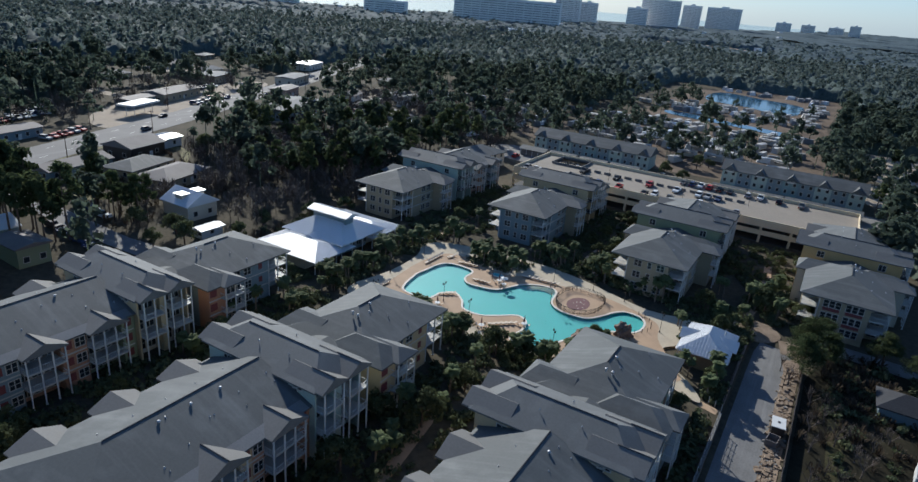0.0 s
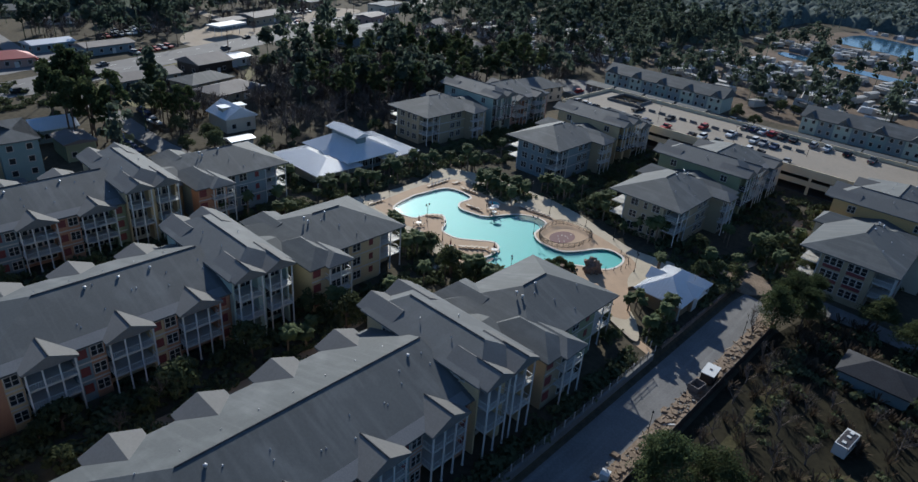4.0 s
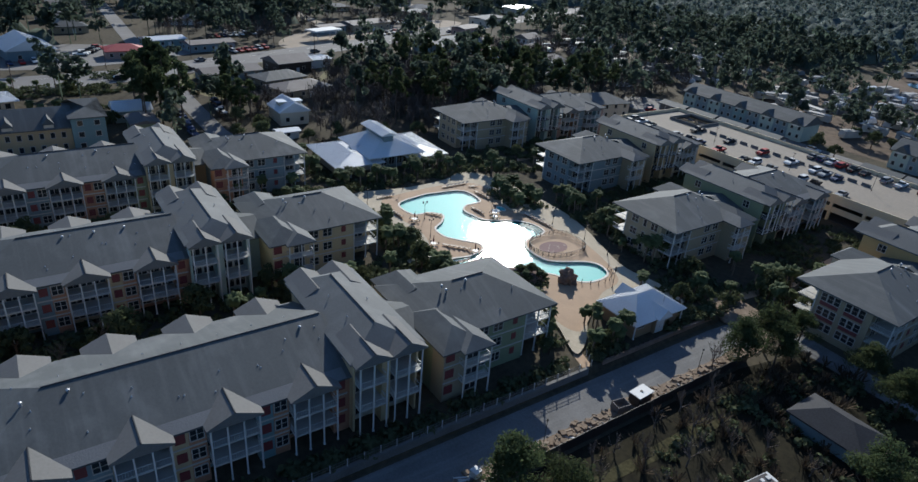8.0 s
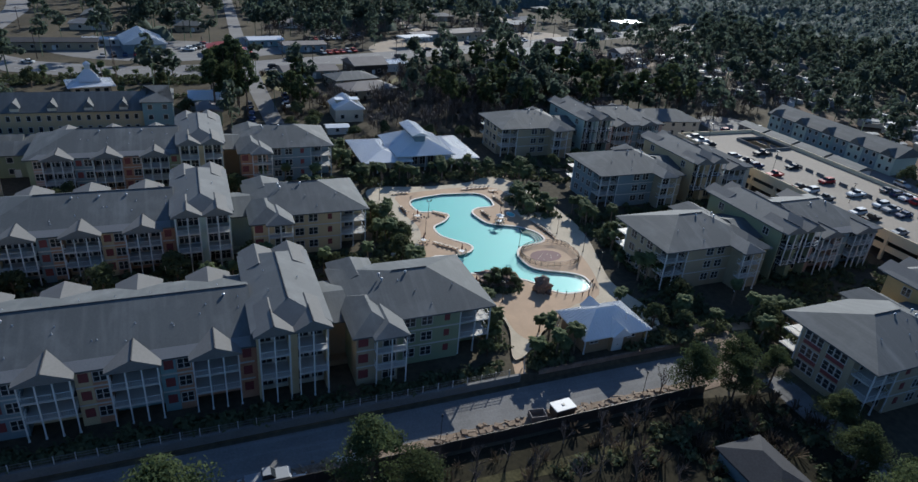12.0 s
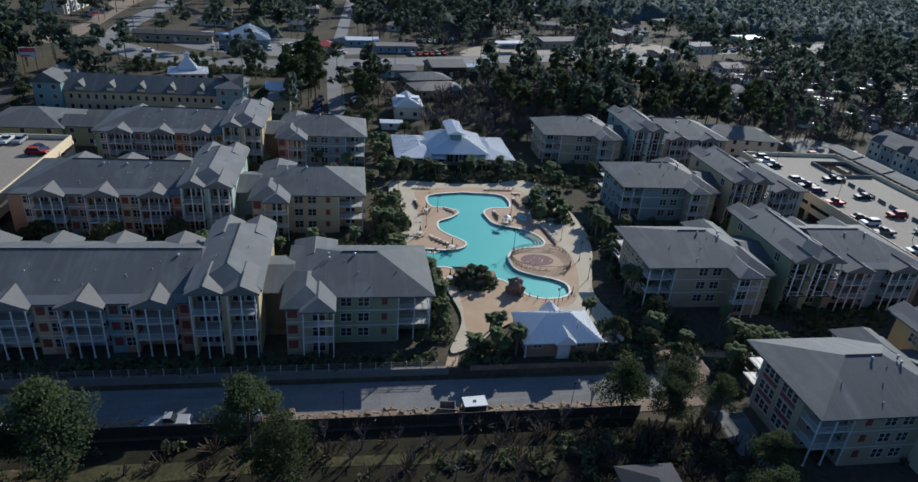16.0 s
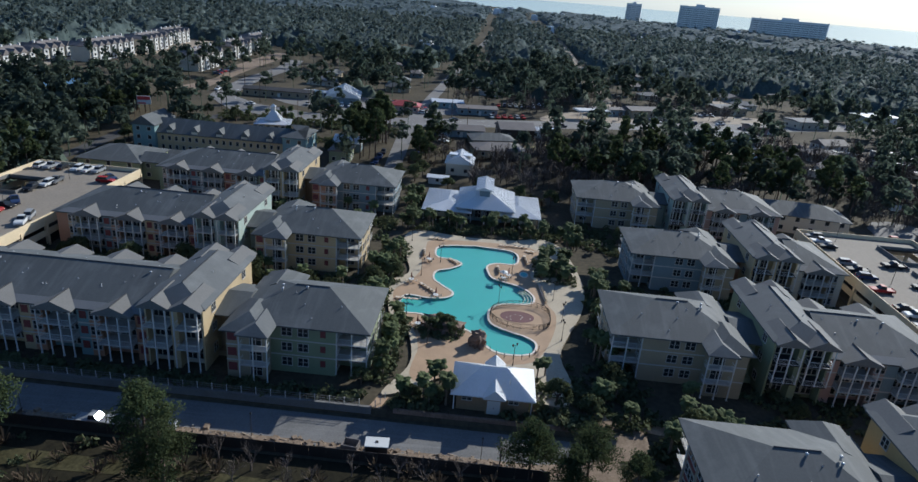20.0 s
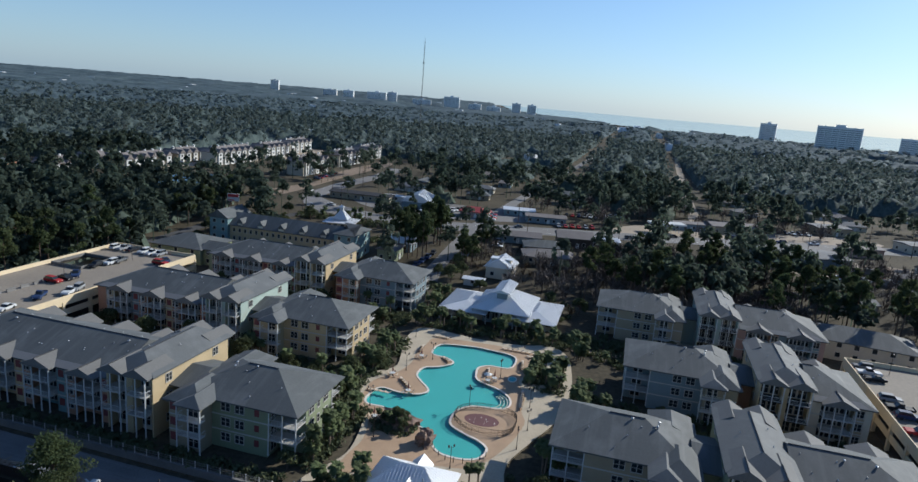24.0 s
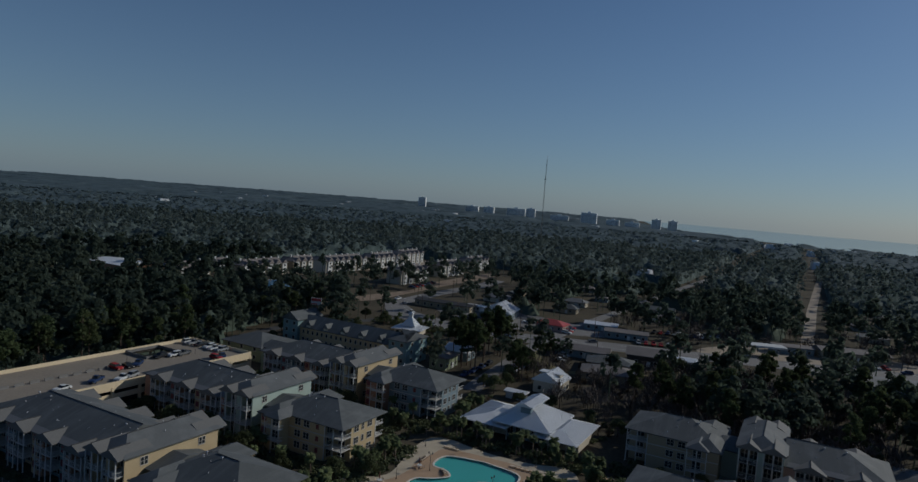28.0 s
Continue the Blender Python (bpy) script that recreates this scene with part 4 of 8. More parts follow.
def build_splash_pad():
    root = empty("splash_pad", pose(-41.4, 130.6, 0.46), "fenced oval splash pad with a maroon floor beside the pool", "splash pad")
    mb = MB()
    mb.prism([(4.6 * math.cos(a * math.pi / 16), 5.4 * math.sin(a * math.pi / 16)) for a in range(32)], 0, 0.06)
    part("ring", mb, "paver", root, "tan paved ring")
    mb = MB()
    mb.prism([(2.5 * math.cos(a * math.pi / 16), 3.6 * math.sin(a * math.pi / 16) - 0.6) for a in range(32)], 0.05, 0.09)
    part("floor_oval", mb, "maroon", root, "maroon oval floor")
    mb = MB()
    rnd = random.Random(4)
    for _ in range(9):
        a, r = rnd.uniform(0, 6.28), rnd.uniform(0.3, 1)
        x, y = 2.0 * r * math.cos(a), 3.0 * r * math.sin(a) - 0.6
        mb.prism([(x + 0.14 * math.cos(k), y + 0.14 * math.sin(k)) for k in (0, 1.57, 3.14, 4.71)], 0.09, 0.12)
    part("water_jets", mb, "coping", root)
    n = 28
    pts = []
    for i in range(n):
        c, q = math.cos(6.2832 * i / n), math.sin(6.2832 * i / n)
        k = 0.62 if q > 0 else 1.0
        pts.append((5.2 * math.copysign(abs(c) ** k, c), 6.3 * math.copysign(abs(q) ** k, q)))
    mb = MB()
    mb.box(-0.04, -0.04, 0, 0.04, 0.04, 1.35)
    post = mb.mesh("fence_post", "iron")
    for x, y in pts:
        part("fence_post", post, None, root, "", pose(x, y, 0))
    for i in range(n):
        (xa, ya), (xb, yb) = pts[i], pts[(i + 1) % n]
        L = math.hypot(xb - xa, yb - ya)
        rail = MB()
        for z in (0.15, 1.25):
            rail.box(0, -0.02, z, L, 0.02, z + 0.05)
        for k in range(1, 9):
            rail.box(L * k / 9 - 0.012, -0.012, 0.15, L * k / 9 + 0.012, 0.012, 1.25)
        part("fence_panel", rail, "iron", root, "", pose(xa, ya, 0, 0, 0, math.degrees(math.atan2(yb - ya, xb - xa))))


build_splash_pad()


def rock_mesh(rx, ry, rz, seed, arch=False):
    mb, n, k = MB(), 18, 9
    pts = []
    for j in range(k + 1):
        row = []
        for i in range(n):
            a, b = 6.2832 * i / n, 1.5708 * j / k
            d = Vector((math.cos(a) * math.cos(b), math.sin(a) * math.cos(b), math.sin(b)))
            s = 0.72 + 0.55 * noise.noise(d * 2.1 + Vector((seed, 0, 0))) + 0.30 * noise.noise(d * 5.3 + Vector((0, seed, 0)))
            if j >= k - 2 and arch:
                s *= 0.75
            row.append((d.x * rx * s, d.y * ry * s, d.z * rz * (0.7 + 0.6 * s)))
        pts.append(row)
    for j in range(k):
        for i in range(n):
            q = (i + 1) % n
            mb.face(pts[j][i], pts[j][q], pts[j + 1][q], pts[j + 1][i])
    return mb.mesh("rock", "rock")


thing("rock_formation", rock_mesh(4.0, 5.4, 2.0, 3.0), None, "brown artificial rock outcrop planted with palms beside the pool", "rock", m=pose(-34.0, 115.0, 0.3, 0, 0, -24))
thing("rock_formation", rock_mesh(2.6, 2.2, 2.9, 9.0, True), None, "brown artificial rock waterfall standing at the shallow pool end", "rock", m=pose(-28.4, 122.2, 0.3, 0, 0, 15))


def lounger():
    root = empty("sun_lounger", pose(0, 0, 0), "pale sling sun lounger with a raised back on the pool deck", "sun lounger", "loungers round the pool")
    mb = MB()
    mb.box(-0.95, -0.32, 0.30, 0.35, 0.32, 0.36)
    part("seat", mb, "cloth", root)
    mb = MB()
    mb.face((0.35, -0.32, 0.36), (0.95, -0.32, 0.75), (0.95, 0.32, 0.75), (0.35, 0.32, 0.36))
    mb.face((0.35, -0.32, 0.30), (0.35, 0.32, 0.30), (0.97, 0.32, 0.69), (0.97, -0.32, 0.69))
    mb.face((0.95, -0.32, 0.75), (0.97, -0.32, 0.69), (0.97, 0.32, 0.69), (0.95, 0.32, 0.75))
    part("backrest", mb, "cloth", root)
    mb = MB()
    for y in (-0.35, 0.31):
        mb.box(-0.97, y, 0.27, 0.37, y + 0.04, 0.33)
    part("frame", mb, "iron", root)
    leg = MB()
    leg.box(-0.025, -0.025, 0, 0.025, 0.025, 0.3)
    me = leg.mesh("leg", "iron")
    for x in (-0.85, 0.3):
        for y in (-0.32, 0.32):
            part("leg", me, None, root, "", pose(x, y, 0))
    return root


def build_loungers():
    first = None
    rows = [(-81.3, 107.8, 4, 1.0, 90, 0), (-80.9, 126.8, 6, 1.25, 90, 0), (-72.6, 106.6, 4, 1.0, 0, 1), (-74.2, 132.4, 5, 0.95, 0, 1), (-66.0, 125.6, 4, 0.95, 0, 1), (-57.2, 135.6, 8, 1.05, 15, 1),
            (-52.2, 108.6, 5, 1.0, 35, 2), (-68.0, 114.0, 3, 0.9, 40, 2), (-44.4, 104.6, 4, 1.2, 80, 0), (-78.2, 133.6, 2, 1.1, 60, 0)]
    for x, y, n, step, yaw, way in rows:
        for i in range(n):
            dx, dy = ((0, step), (step, 0.12), (step * 0.8, step * 0.75))[way]
            m = pose(x + dx * i, y + dy * i, 0.47, 0, 0, yaw + (i * 37 % 7) - 3)
            if first is None:
                first = lounger()
                first.matrix_basis = m
            else:
                copy_thing(first, m)


build_loungers()


def patio_table(open_shade):
    root = empty("umbrella_table", pose(0, 0, 0), "white round patio table with a %s parasol" % ("white open" if open_shade else "dark furled"), "patio table", "patio tables on the deck")
    mb = MB()
    mb.prism([(0.62 * math.cos(k * 0.5236), 0.62 * math.sin(k * 0.5236)) for k in range(12)], 0.70, 0.76)
    part("tabletop", mb, "white", root)
    mb = MB()
    mb.tube((0, 0, 0), (0, 0, 2.5), 0.035)
    mb.tube((0, 0, 0), (0, 0, 0.1), 0.3, 0.25, 8)
    part("pole", mb, "iron", root)
    mb = MB()
    if open_shade:
        mb.tube((0, 0, 2.15), (0, 0, 2.6), 1.0, 0.03, 8)
    else:
        mb.tube((0, 0, 1.25), (0, 0, 1.6), 0.2, 0.16, 8)
        mb.tube((0, 0, 1.6), (0, 0, 2.65), 0.16, 0.03, 8)
    part("canopy", mb, "white" if open_shade else "shutter", root)
    for k in range(4):
        a = k * 1.5708 + 0.5
        mb = MB()
        mb.box(-0.24, -0.24, 0.38, 0.24, 0.24, 0.44)
        mb.box(0.18, -0.24, 0.44, 0.24, 0.24, 0.88)
        for x in (-0.22, 0.18):
            for y in (-0.22, 0.18):
                mb.box(x, y, 0, x + 0.04, y + 0.04, 0.38)
        part("chair", mb, "cloth", root, "pale garden chair", pose(1.05 * math.cos(a), 1.05 * math.sin(a), 0, 0, 0, math.degrees(a)))
    return root


def build_tables():
    a, b = patio_table(False), patio_table(True)
    spots = [(-66.0, 108.6), (-53.4, 105.9), (-61.0, 128.2), (-33.2, 109.9), (-46.6, 112.2)]
    a.matrix_basis = pose(*spots[0], 0.47)
    for s in spots[1:]:
        copy_thing(a, pose(*s, 0.47, 0, 0, s[0] * 31 % 90))
    b.matrix_basis = pose(-59.2, 127.0, 0.47)


build_tables()


def lamp_post(h=4.3):
    root = empty("lamp_post", pose(0, 0, 0), "black iron lamp post with two lanterns on the pool deck", "lamp post", "lamp posts")
    mb = MB()
    mb.tube((0, 0, 0), (0, 0, 0.5), 0.14, 0.09, 8)
    mb.tube((0, 0, 0.5), (0, 0, h), 0.06, 0.045, 6)
    mb.tube((0, -0.5, h - 0.25), (0, 0.5, h - 0.25), 0.03)
    part("pole", mb, "iron", root)
    lan = MB()
    lan.tube((0, 0, 0), (0, 0, 0.35), 0.1, 0.17, 6)
    lan.tube((0, 0, 0.35), (0, 0, 0.55), 0.22, 0.03, 6)
    me = lan.mesh("lantern", "iron")
    for y in (-0.5, 0.5):
        part("lantern", me, None, root, "", pose(0, y, h - 0.25))
    return root


def build_lamps():
    first = lamp_post()
    spots = [(-57.5, 107.7), (-66.2, 111.4), (-37.9, 107.0), (-63.4, 129.1), (-46.6, 126.0), (-51.0, 138.2), (-60.1, 142.9), (-41.3, 139.4), (-33.3, 138.7), (-78.5, 102.7), (-26.7, 112.6), (-22.4, 128.9), (-84.5, 116.0), (-84.8, 131.0)]
    first.matrix_basis = pose(*spots[0], 0.46)
    for k, s in enumerate(spots[1:]):
        copy_thing(first, pose(*s, 0.46, 0, 0, 40 * k))
    # bollards at the shallow end
    mb = MB()
    mb.tube((0, 0, 0), (0, 0, 0.95), 0.07, n=6)
    mb.tube((0, 0, 0.95), (0, 0, 1.05), 0.09, 0.02, 6)
    me = mb.mesh("bollard", "iron")
    for i in range(9):
        a = lerp(-1.2, 1.25, i / 8)
        thing("bollard", me, None, "short black iron bollard at the shallow pool edge", "bollard", "bollards at the pool", m=pose(-30.4 + 6.0 * math.cos(a), 128.8 + 5.4 * math.sin(a), 0.46))
    mb = MB()
    mb.prism([(1.6 * math.cos(k * 0.3927), 1.1 * math.sin(k * 0.3927)) for k in range(16)], 0, 0.12)
    tub = thing("hot_tub", mb, "coping", "small round hot tub with turquoise water and pale rim", "hot tub", m=pose(-63.4, 132.0, 0.46))
    mb = MB()
    mb.prism([(1.3 * math.cos(k * 0.3927), 0.85 * math.sin(k * 0.3927)) for k in range(16)], 0.10, 0.135)
    part("water", mb, "pool", tub)


build_lamps()


def seams(mb, x0, y0, x1, y1, ze, zr, axis, h0, h1, step=0.55):
    """Standing seams up the slopes of a hipped roof."""
    if axis == "y":
        base = MB()
        seams(base, y0, x0, y1, x1, ze, zr, "x", h0, h1, step)
        i = len(mb.v)
        mb.v += [(b, a, c) for a, b, c in base.v]
        mb.f += [[k + i for k in f[::-1]] for f in base.f]
        return
    half = (y1 - y0) / 2

    def rib(p, q, w):
        p, q, w, up = Vector(p), Vector(q), Vector(w) * 0.03, Vector((0, 0, 0.07))
        a = [p - w, p + w, q + w, q - w]
        mb.face(*[tuple(k + up) for k in a])
        mb.face(tuple(a[0]), tuple(a[0] + up), tuple(a[3] + up), tuple(a[3]))
        mb.face(tuple(a[1]), tuple(a[2]), tuple(a[2] + up), tuple(a[1] + up))
        mb.face(tuple(a[0]), tuple(a[1]), tuple(a[1] + up), tuple(a[0] + up))
    n = int((x1 - x0) / step)
    for i in range(1, n):
        x = x0 + (x1 - x0) * i / n
        t = min(1.0, (x - x0) / h0 if h0 else 1, (x1 - x) / h1 if h1 else 1)
        rib((x, y0, ze), (x, y0 + half * t, ze + (zr - ze) * t), (1, 0, 0))
        rib((x, y1, ze), (x, y1 - half * t, ze + (zr - ze) * t), (1, 0, 0))
    m = int((y1 - y0) / step)
    for i in range(1, m):
        y = y0 + (y1 - y0) * i / m
        t = 1 - abs(y - (y0 + y1) / 2) / half
        if h0:
            rib((x0, y, ze), (x0 + h0 * t, y, ze + (zr - ze) * t), (0, 1, 0))
        if h1:
            rib((x1, y, ze), (x1 - h1 * t, y, ze + (zr - ze) * t), (0, 1, 0))


def metal_roof(root, x0, y0, x1, y1, ze, zr, axis="x", h0=None, h1=None, mat="roof_white"):
    half = ((y1 - y0) if axis == "x" else (x1 - x0)) / 2
    h0, h1 = half if h0 is None else h0, half if h1 is None else h1
    mb = MB()
    mb.roof(x0, y0, x1, y1, ze, zr, axis, h0, h1, 0.2)
    ob = part("roof", mb, mat, root, "standing-seam metal roof")
    mb = MB()
    seams(mb, x0, y0, x1, y1, ze, zr, axis, h0, h1)
    part("seam", mb, mat, ob)


def box_part(name, root, mat, x0, y0, z0, x1, y1, z1, label=""):
    mb = MB()
    mb.box(x0, y0, z0, x1, y1, z1)
    return part(name, mb, mat, root, label)


def build_pool_house():
    root = empty("pool_house", pose(-12.2, 125.3, 0.3), "tan pool pavilion with a blue-grey standing-seam roof and white door", "pool house")
    box_part("wall", root, "tan", -3.9, -5.9, -0.4, 3.9, 5.9, 3.1)
    metal_roof(root, -4.9, -6.9, 4.9, 6.9, 3.1, 5.9, "y", mat="roof_blue")
    metal_roof(root, 0.5, -1.6, 5.6, 2.0, 3.3, 4.9, "x", 1.6, 0.0, "roof_blue")
    metal_roof(root, -5.4, -1.6, -0.5, 2.0, 3.3, 4.9, "x", 0.0, 1.6, "roof_blue")
    box_part("gable_wall", root, "tan", 3.9, -1.1, -0.4, 4.6, 1.5, 3.4)
    door = box_part("door", root, "white", 4.6, -0.85, -0.2, 4.68, 1.25, 2.3, "wide white double door")
    box_part("door_handle", door, "iron", 4.68, 0.15, 0.9, 4.74, 0.25, 1.1)
    for y in (-4.2, 3.4):
        ob = part("window", window_mesh(1.5, 0.8), None, root, "", pose(3.9, y, 2.0))
        part("pane", pane_mesh(1.5, 0.8), None, ob)
    for y in (-6.3, 6.3):
        for x in (-4.4, 4.4):
            part("post", post_mesh(3.0), None, root, "", pose(x, y, 0))
    mb = MB()
    mb.tube((2.6, 2.6, 3.6), (2.6, 2.6, 5.6), 0.09)
    part("vent_pipe", mb, "chrome", root)


build_pool_house()


def build_clubhouse():
    root = empty("clubhouse", pose(0, 0, 0.6), "open clubhouse with white standing-seam roofs and a long clerestory", "clubhouse")
    # hall
    box_part("wall", root, "blue", -113.5, 115.5, -0.6, -101.0, 127.0, 4.4)
    metal_roof(root, -117.0, 112.6, -96.8, 130.0, 4.3, 8.3, "x", 7.5, 7.5)
    for side, (ya, yb) in (("w", (102.8, 117.4)), ("e", (124.6, 137.6))):
        box_part("wall", root, "cream", -113.0, ya + 2.0 if side == "w" else 127.02, -0.6, -101.5, 115.48 if side == "w" else yb - 1.0, 3.0)
        metal_roof(root, -117.6, ya, -96.4, yb, 3.0, 4.7, "x", 6.0, 6.0)
    # clerestory
    box_part("clerestory_wall", root, "blue", -112.2, 119.2, 6.5, -101.5, 122.2, 9.0)
    metal_roof(root, -113.4, 118.0, -100.4, 123.2, 9.0, 9.8, "x", 0, 0)
    for k in range(7):
        x = -111.2 + k * 1.5
        for y, yaw in ((119.2, -90), (122.2, 90)):
            ob = part("window", window_mesh(0.9, 0.6), None, root, "", pose(x, y, 8.45, 0, 0, yaw))
            part("pane", pane_mesh(0.9, 0.6), None, ob)
    for y in (113.2, 117.2, 121.2, 125.2, 129.4):
        part("post", post_mesh(4.2), None, root, "", pose(-97.4, y, -0.2))
    for y in (103.4, 107.2, 110.8, 131.6, 134.6, 137.0):
        part("post", post_mesh(3.0), None, root, "", pose(-97.0, y, -0.2))
    for y in (116.8, 119.2, 121.6, 124.0, 126.2):
        ob = part("window", window_mesh(1.6, 2.4), None, root, "", pose(-101.0, y, 1.6))
        part("pane", pane_mesh(1.6, 2.4), None, ob)
    for y in (107.0, 110.5, 131.5, 135.0):
        ob = part("window", window_mesh(1.6, 1.6), None, root, "", pose(-101.5, y, 1.5))
        part("pane", pane_mesh(1.6, 1.6), None, ob)
    metal_roof(root, -108.5, 111.4, -104.5, 115.0, 4.2, 5.3, "y", 0, 0)


build_clubhouse()


# ---- cars ----
for cname, ccol in (("white", (0.55, 0.56, 0.56)), ("silver", (0.26, 0.27, 0.28)), ("black", (0.015, 0.016, 0.02)), ("red", (0.30, 0.02, 0.02)), ("navy", (0.02, 0.04, 0.10)), ("grey", (0.12, 0.125, 0.13))):
    M["car_" + cname] = material("car_paint_" + cname, ccol, 0.6, 0.04, 0.5, 3.0, 0.0, spec=0.25)
CARS = {}


def extrude(mb, prof, y0, y1, taper=0.0):
    """A side profile (x, z) stretched between y0 and y1; its upper points drawn in by taper."""
    zt = max(z for _, z in prof)
    zb = min(z for _, z in prof)
    def p(x, z, y):
        k = taper * max(0, (z - 0.9)) / max(0.01, zt - 0.9) if zt > 0.9 else 0
        return (x, y * (1 - k), z)
    mb.face(*[p(x, z, y0) for x, z in prof])
    mb.face(*[p(x, z, y1) for x, z in prof][::-1])
    for i in range(len(prof)):
        (xa, za), (xb, zb2) = prof[i], prof[(i + 1) % len(prof)]
        mb.face(p(xb, zb2, y0), p(xa, za, y0), p(xa, za, y1), p(xb, zb2, y1))


def car(kind, color, lite=False):
    label = {"sedan": "%s saloon car parked in a marked bay", "suv": "%s estate car parked in a marked bay", "pickup": "%s pickup truck parked in a marked bay"}[kind] % color
    root = empty("car", pose(0, 0, 0), label, "car", "parked cars")
    L = {"sedan": 2.3, "suv": 2.4, "pickup": 2.8}[kind]
    body = MB()
    if kind == "pickup":
        extrude(body, [(-L, 0.45), (L, 0.45), (L, 0.85), (L - 0.3, 1.05), (0.95, 1.12), (-0.75, 1.12), (-0.78, 0.95), (-L + 0.1, 0.95), (-L + 0.1, 1.12), (-L, 1.12)], -0.95, 0.95)
        cab = [(0.95, 1.12), (0.3, 1.78), (-0.6, 1.80), (-0.75, 1.12)]
    elif kind == "suv":
        extrude(body, [(-L, 0.4), (L, 0.4), (L, 0.8), (L - 0.25, 1.0), (1.0, 1.08), (-L + 0.05, 1.1), (-L, 0.9)], -0.92, 0.92)
        cab = [(1.0, 1.08), (0.35, 1.68), (-1.9, 1.70), (-L + 0.1, 1.1)]
    else:
        extrude(body, [(-L, 0.35), (L, 0.35), (L, 0.7), (L - 0.25, 0.86), (0.95, 0.95), (-1.5, 0.97), (-L, 0.9)], -0.9, 0.9)
        cab = [(0.95, 0.95), (0.2, 1.42), (-0.9, 1.44), (-1.6, 0.97)]
    part("body", body, "car_" + color, root)
    glass = MB()
    extrude(glass, cab, -0.82, 0.82, 0.16)
    part("cabin_glass", glass, "glass", root, "dark tinted car windows")
    roof = MB()
    (xa, za), (xb, zb) = cab[1], cab[2]
    roof.box(xb - 0.05, -0.68, za - 0.04, xa + 0.05, 0.68, za + 0.06)
    part("roof", roof, "car_" + color, root)
    wheel = cached("wheel", lambda: (lambda w: (w.tube((0, -0.11, 0), (0, 0.11, 0), 0.35, n=10), w.mesh("wheel", "tyre"))[1])(MB()))
    if lite:
        mb = MB()
        for x in (-L * 0.62, L * 0.62):
            mb.tube((x, -0.95, 0.35), (x, 0.95, 0.35), 0.35, n=8)
        part("wheels", mb, "tyre", root)
        return root
    for x in (-L * 0.62, L * 0.62):
        for y in (-0.84, 0.84):
            part("wheel", wheel, None, root, "", pose(x, y, 0.35))
    lamp = cached("headlamp", lambda: (lambda w: (w.box(0, -0.18, -0.07, 0.03, 0.18, 0.07), w.mesh("headlamp", "coping"))[1])(MB()))
    for y in (-0.66, 0.66):
        part("headlamp", lamp, None, root, "", pose(L, y, 0.68))
    tail = cached("taillamp", lambda: (lambda w: (w.box(-0.03, -0.14, -0.09, 0, 0.14, 0.09), w.mesh("taillamp", "flagred"))[1])(MB()))
    for y in (-0.7, 0.7):
        part("taillamp", tail, None, root, "", pose(-L, y, 0.8))
    return root


def park(x, y, z, yaw, kind, color, lite=False):
    m, key = pose(x, y, z, 0, 0, yaw), (kind, color, lite)
    if key not in CARS:
        CARS[key] = car(*key)
        CARS[key].matrix_basis = m
    else:
        copy_thing(CARS[key], m)


# ---- parking decks ----
def barrier_mesh():
    def make():
        mb = MB()
        extrude(mb, [(-0.3, 0), (0.3, 0), (0.3, 0.1), (0.12, 0.35), (0.1, 0.85), (-0.1, 0.85), (-0.12, 0.35), (-0.3, 0.1)], -1.25, 1.25)
        return mb.mesh("barrier", "block")
    return cached("barrier", make)


def parking_deck(x0, x1, y0, y1, well, label, near):
    root = empty("parking_deck", pose(0, 0, 0), label, "parking garage")
    T = 6.2
    wx0, wx1, wy0, wy1 = well
    for a, b, c, d in ((x0, y0, wx0, y1), (wx1, y0, x1, y1), (wx0, y0, wx1, wy0), (wx0, wy1, wx1, y1)):
        if c - a > 0.3 and d - b > 0.3:
            box_part("deck_slab", root, "deck_concrete", a, b, T - 0.5, c, d, T)
    box_part("ground_floor", root, "asphalt", x0, y0, -0.3, x1, y1, 0.12)
    for k in range(2):
        z0, z1 = ((T - 1.3, T + 1.1), (2.4, 3.9))[k]
        box_part("parapet", root, "wall_cream", x0 - 0.2, y0 - 0.25, z0, x1 + 0.2, y0, z1, "cream stucco parapet")
        box_part("parapet", root, "wall_cream", x0 - 0.2, y1, z0, x1 + 0.2, y1 + 0.25, z1, "cream stucco parapet")
        box_part("parapet", root, "wall_cream", x0 - 0.25, y0, z0, x0, y1, z1, "cream stucco parapet")
        box_part("parapet", root, "wall_cream", x1, y0, z0, x1 + 0.25, y1, z1, "cream stucco parapet")
    for (a, b, c, d) in ((wx0 - 0.2, wy0 - 0.2, wx1 + 0.2, wy0), (wx0 - 0.2, wy1, wx1 + 0.2, wy1 + 0.2), (wx0 - 0.2, wy0, wx0, wy1), (wx1, wy0, wx1 + 0.2, wy1)):
        box_part("well_wall", root, "block", a, b, T - 0.4, c, d, T + 0.9)
    col = cached("deck_column", lambda: (lambda w: (w.box(-0.35, -0.35, 0, 0.35, 0.35, 5.8), w.mesh("column", "wall_cream"))[1])(MB()))
    n = int((x1 - x0) / 8)
    for i in range(n + 1):
        for y in (y0 - 0.05, y1 + 0.05):
            part("column", col, None, root, "", pose(lerp(x0, x1, i / n), y, 0))
    return root


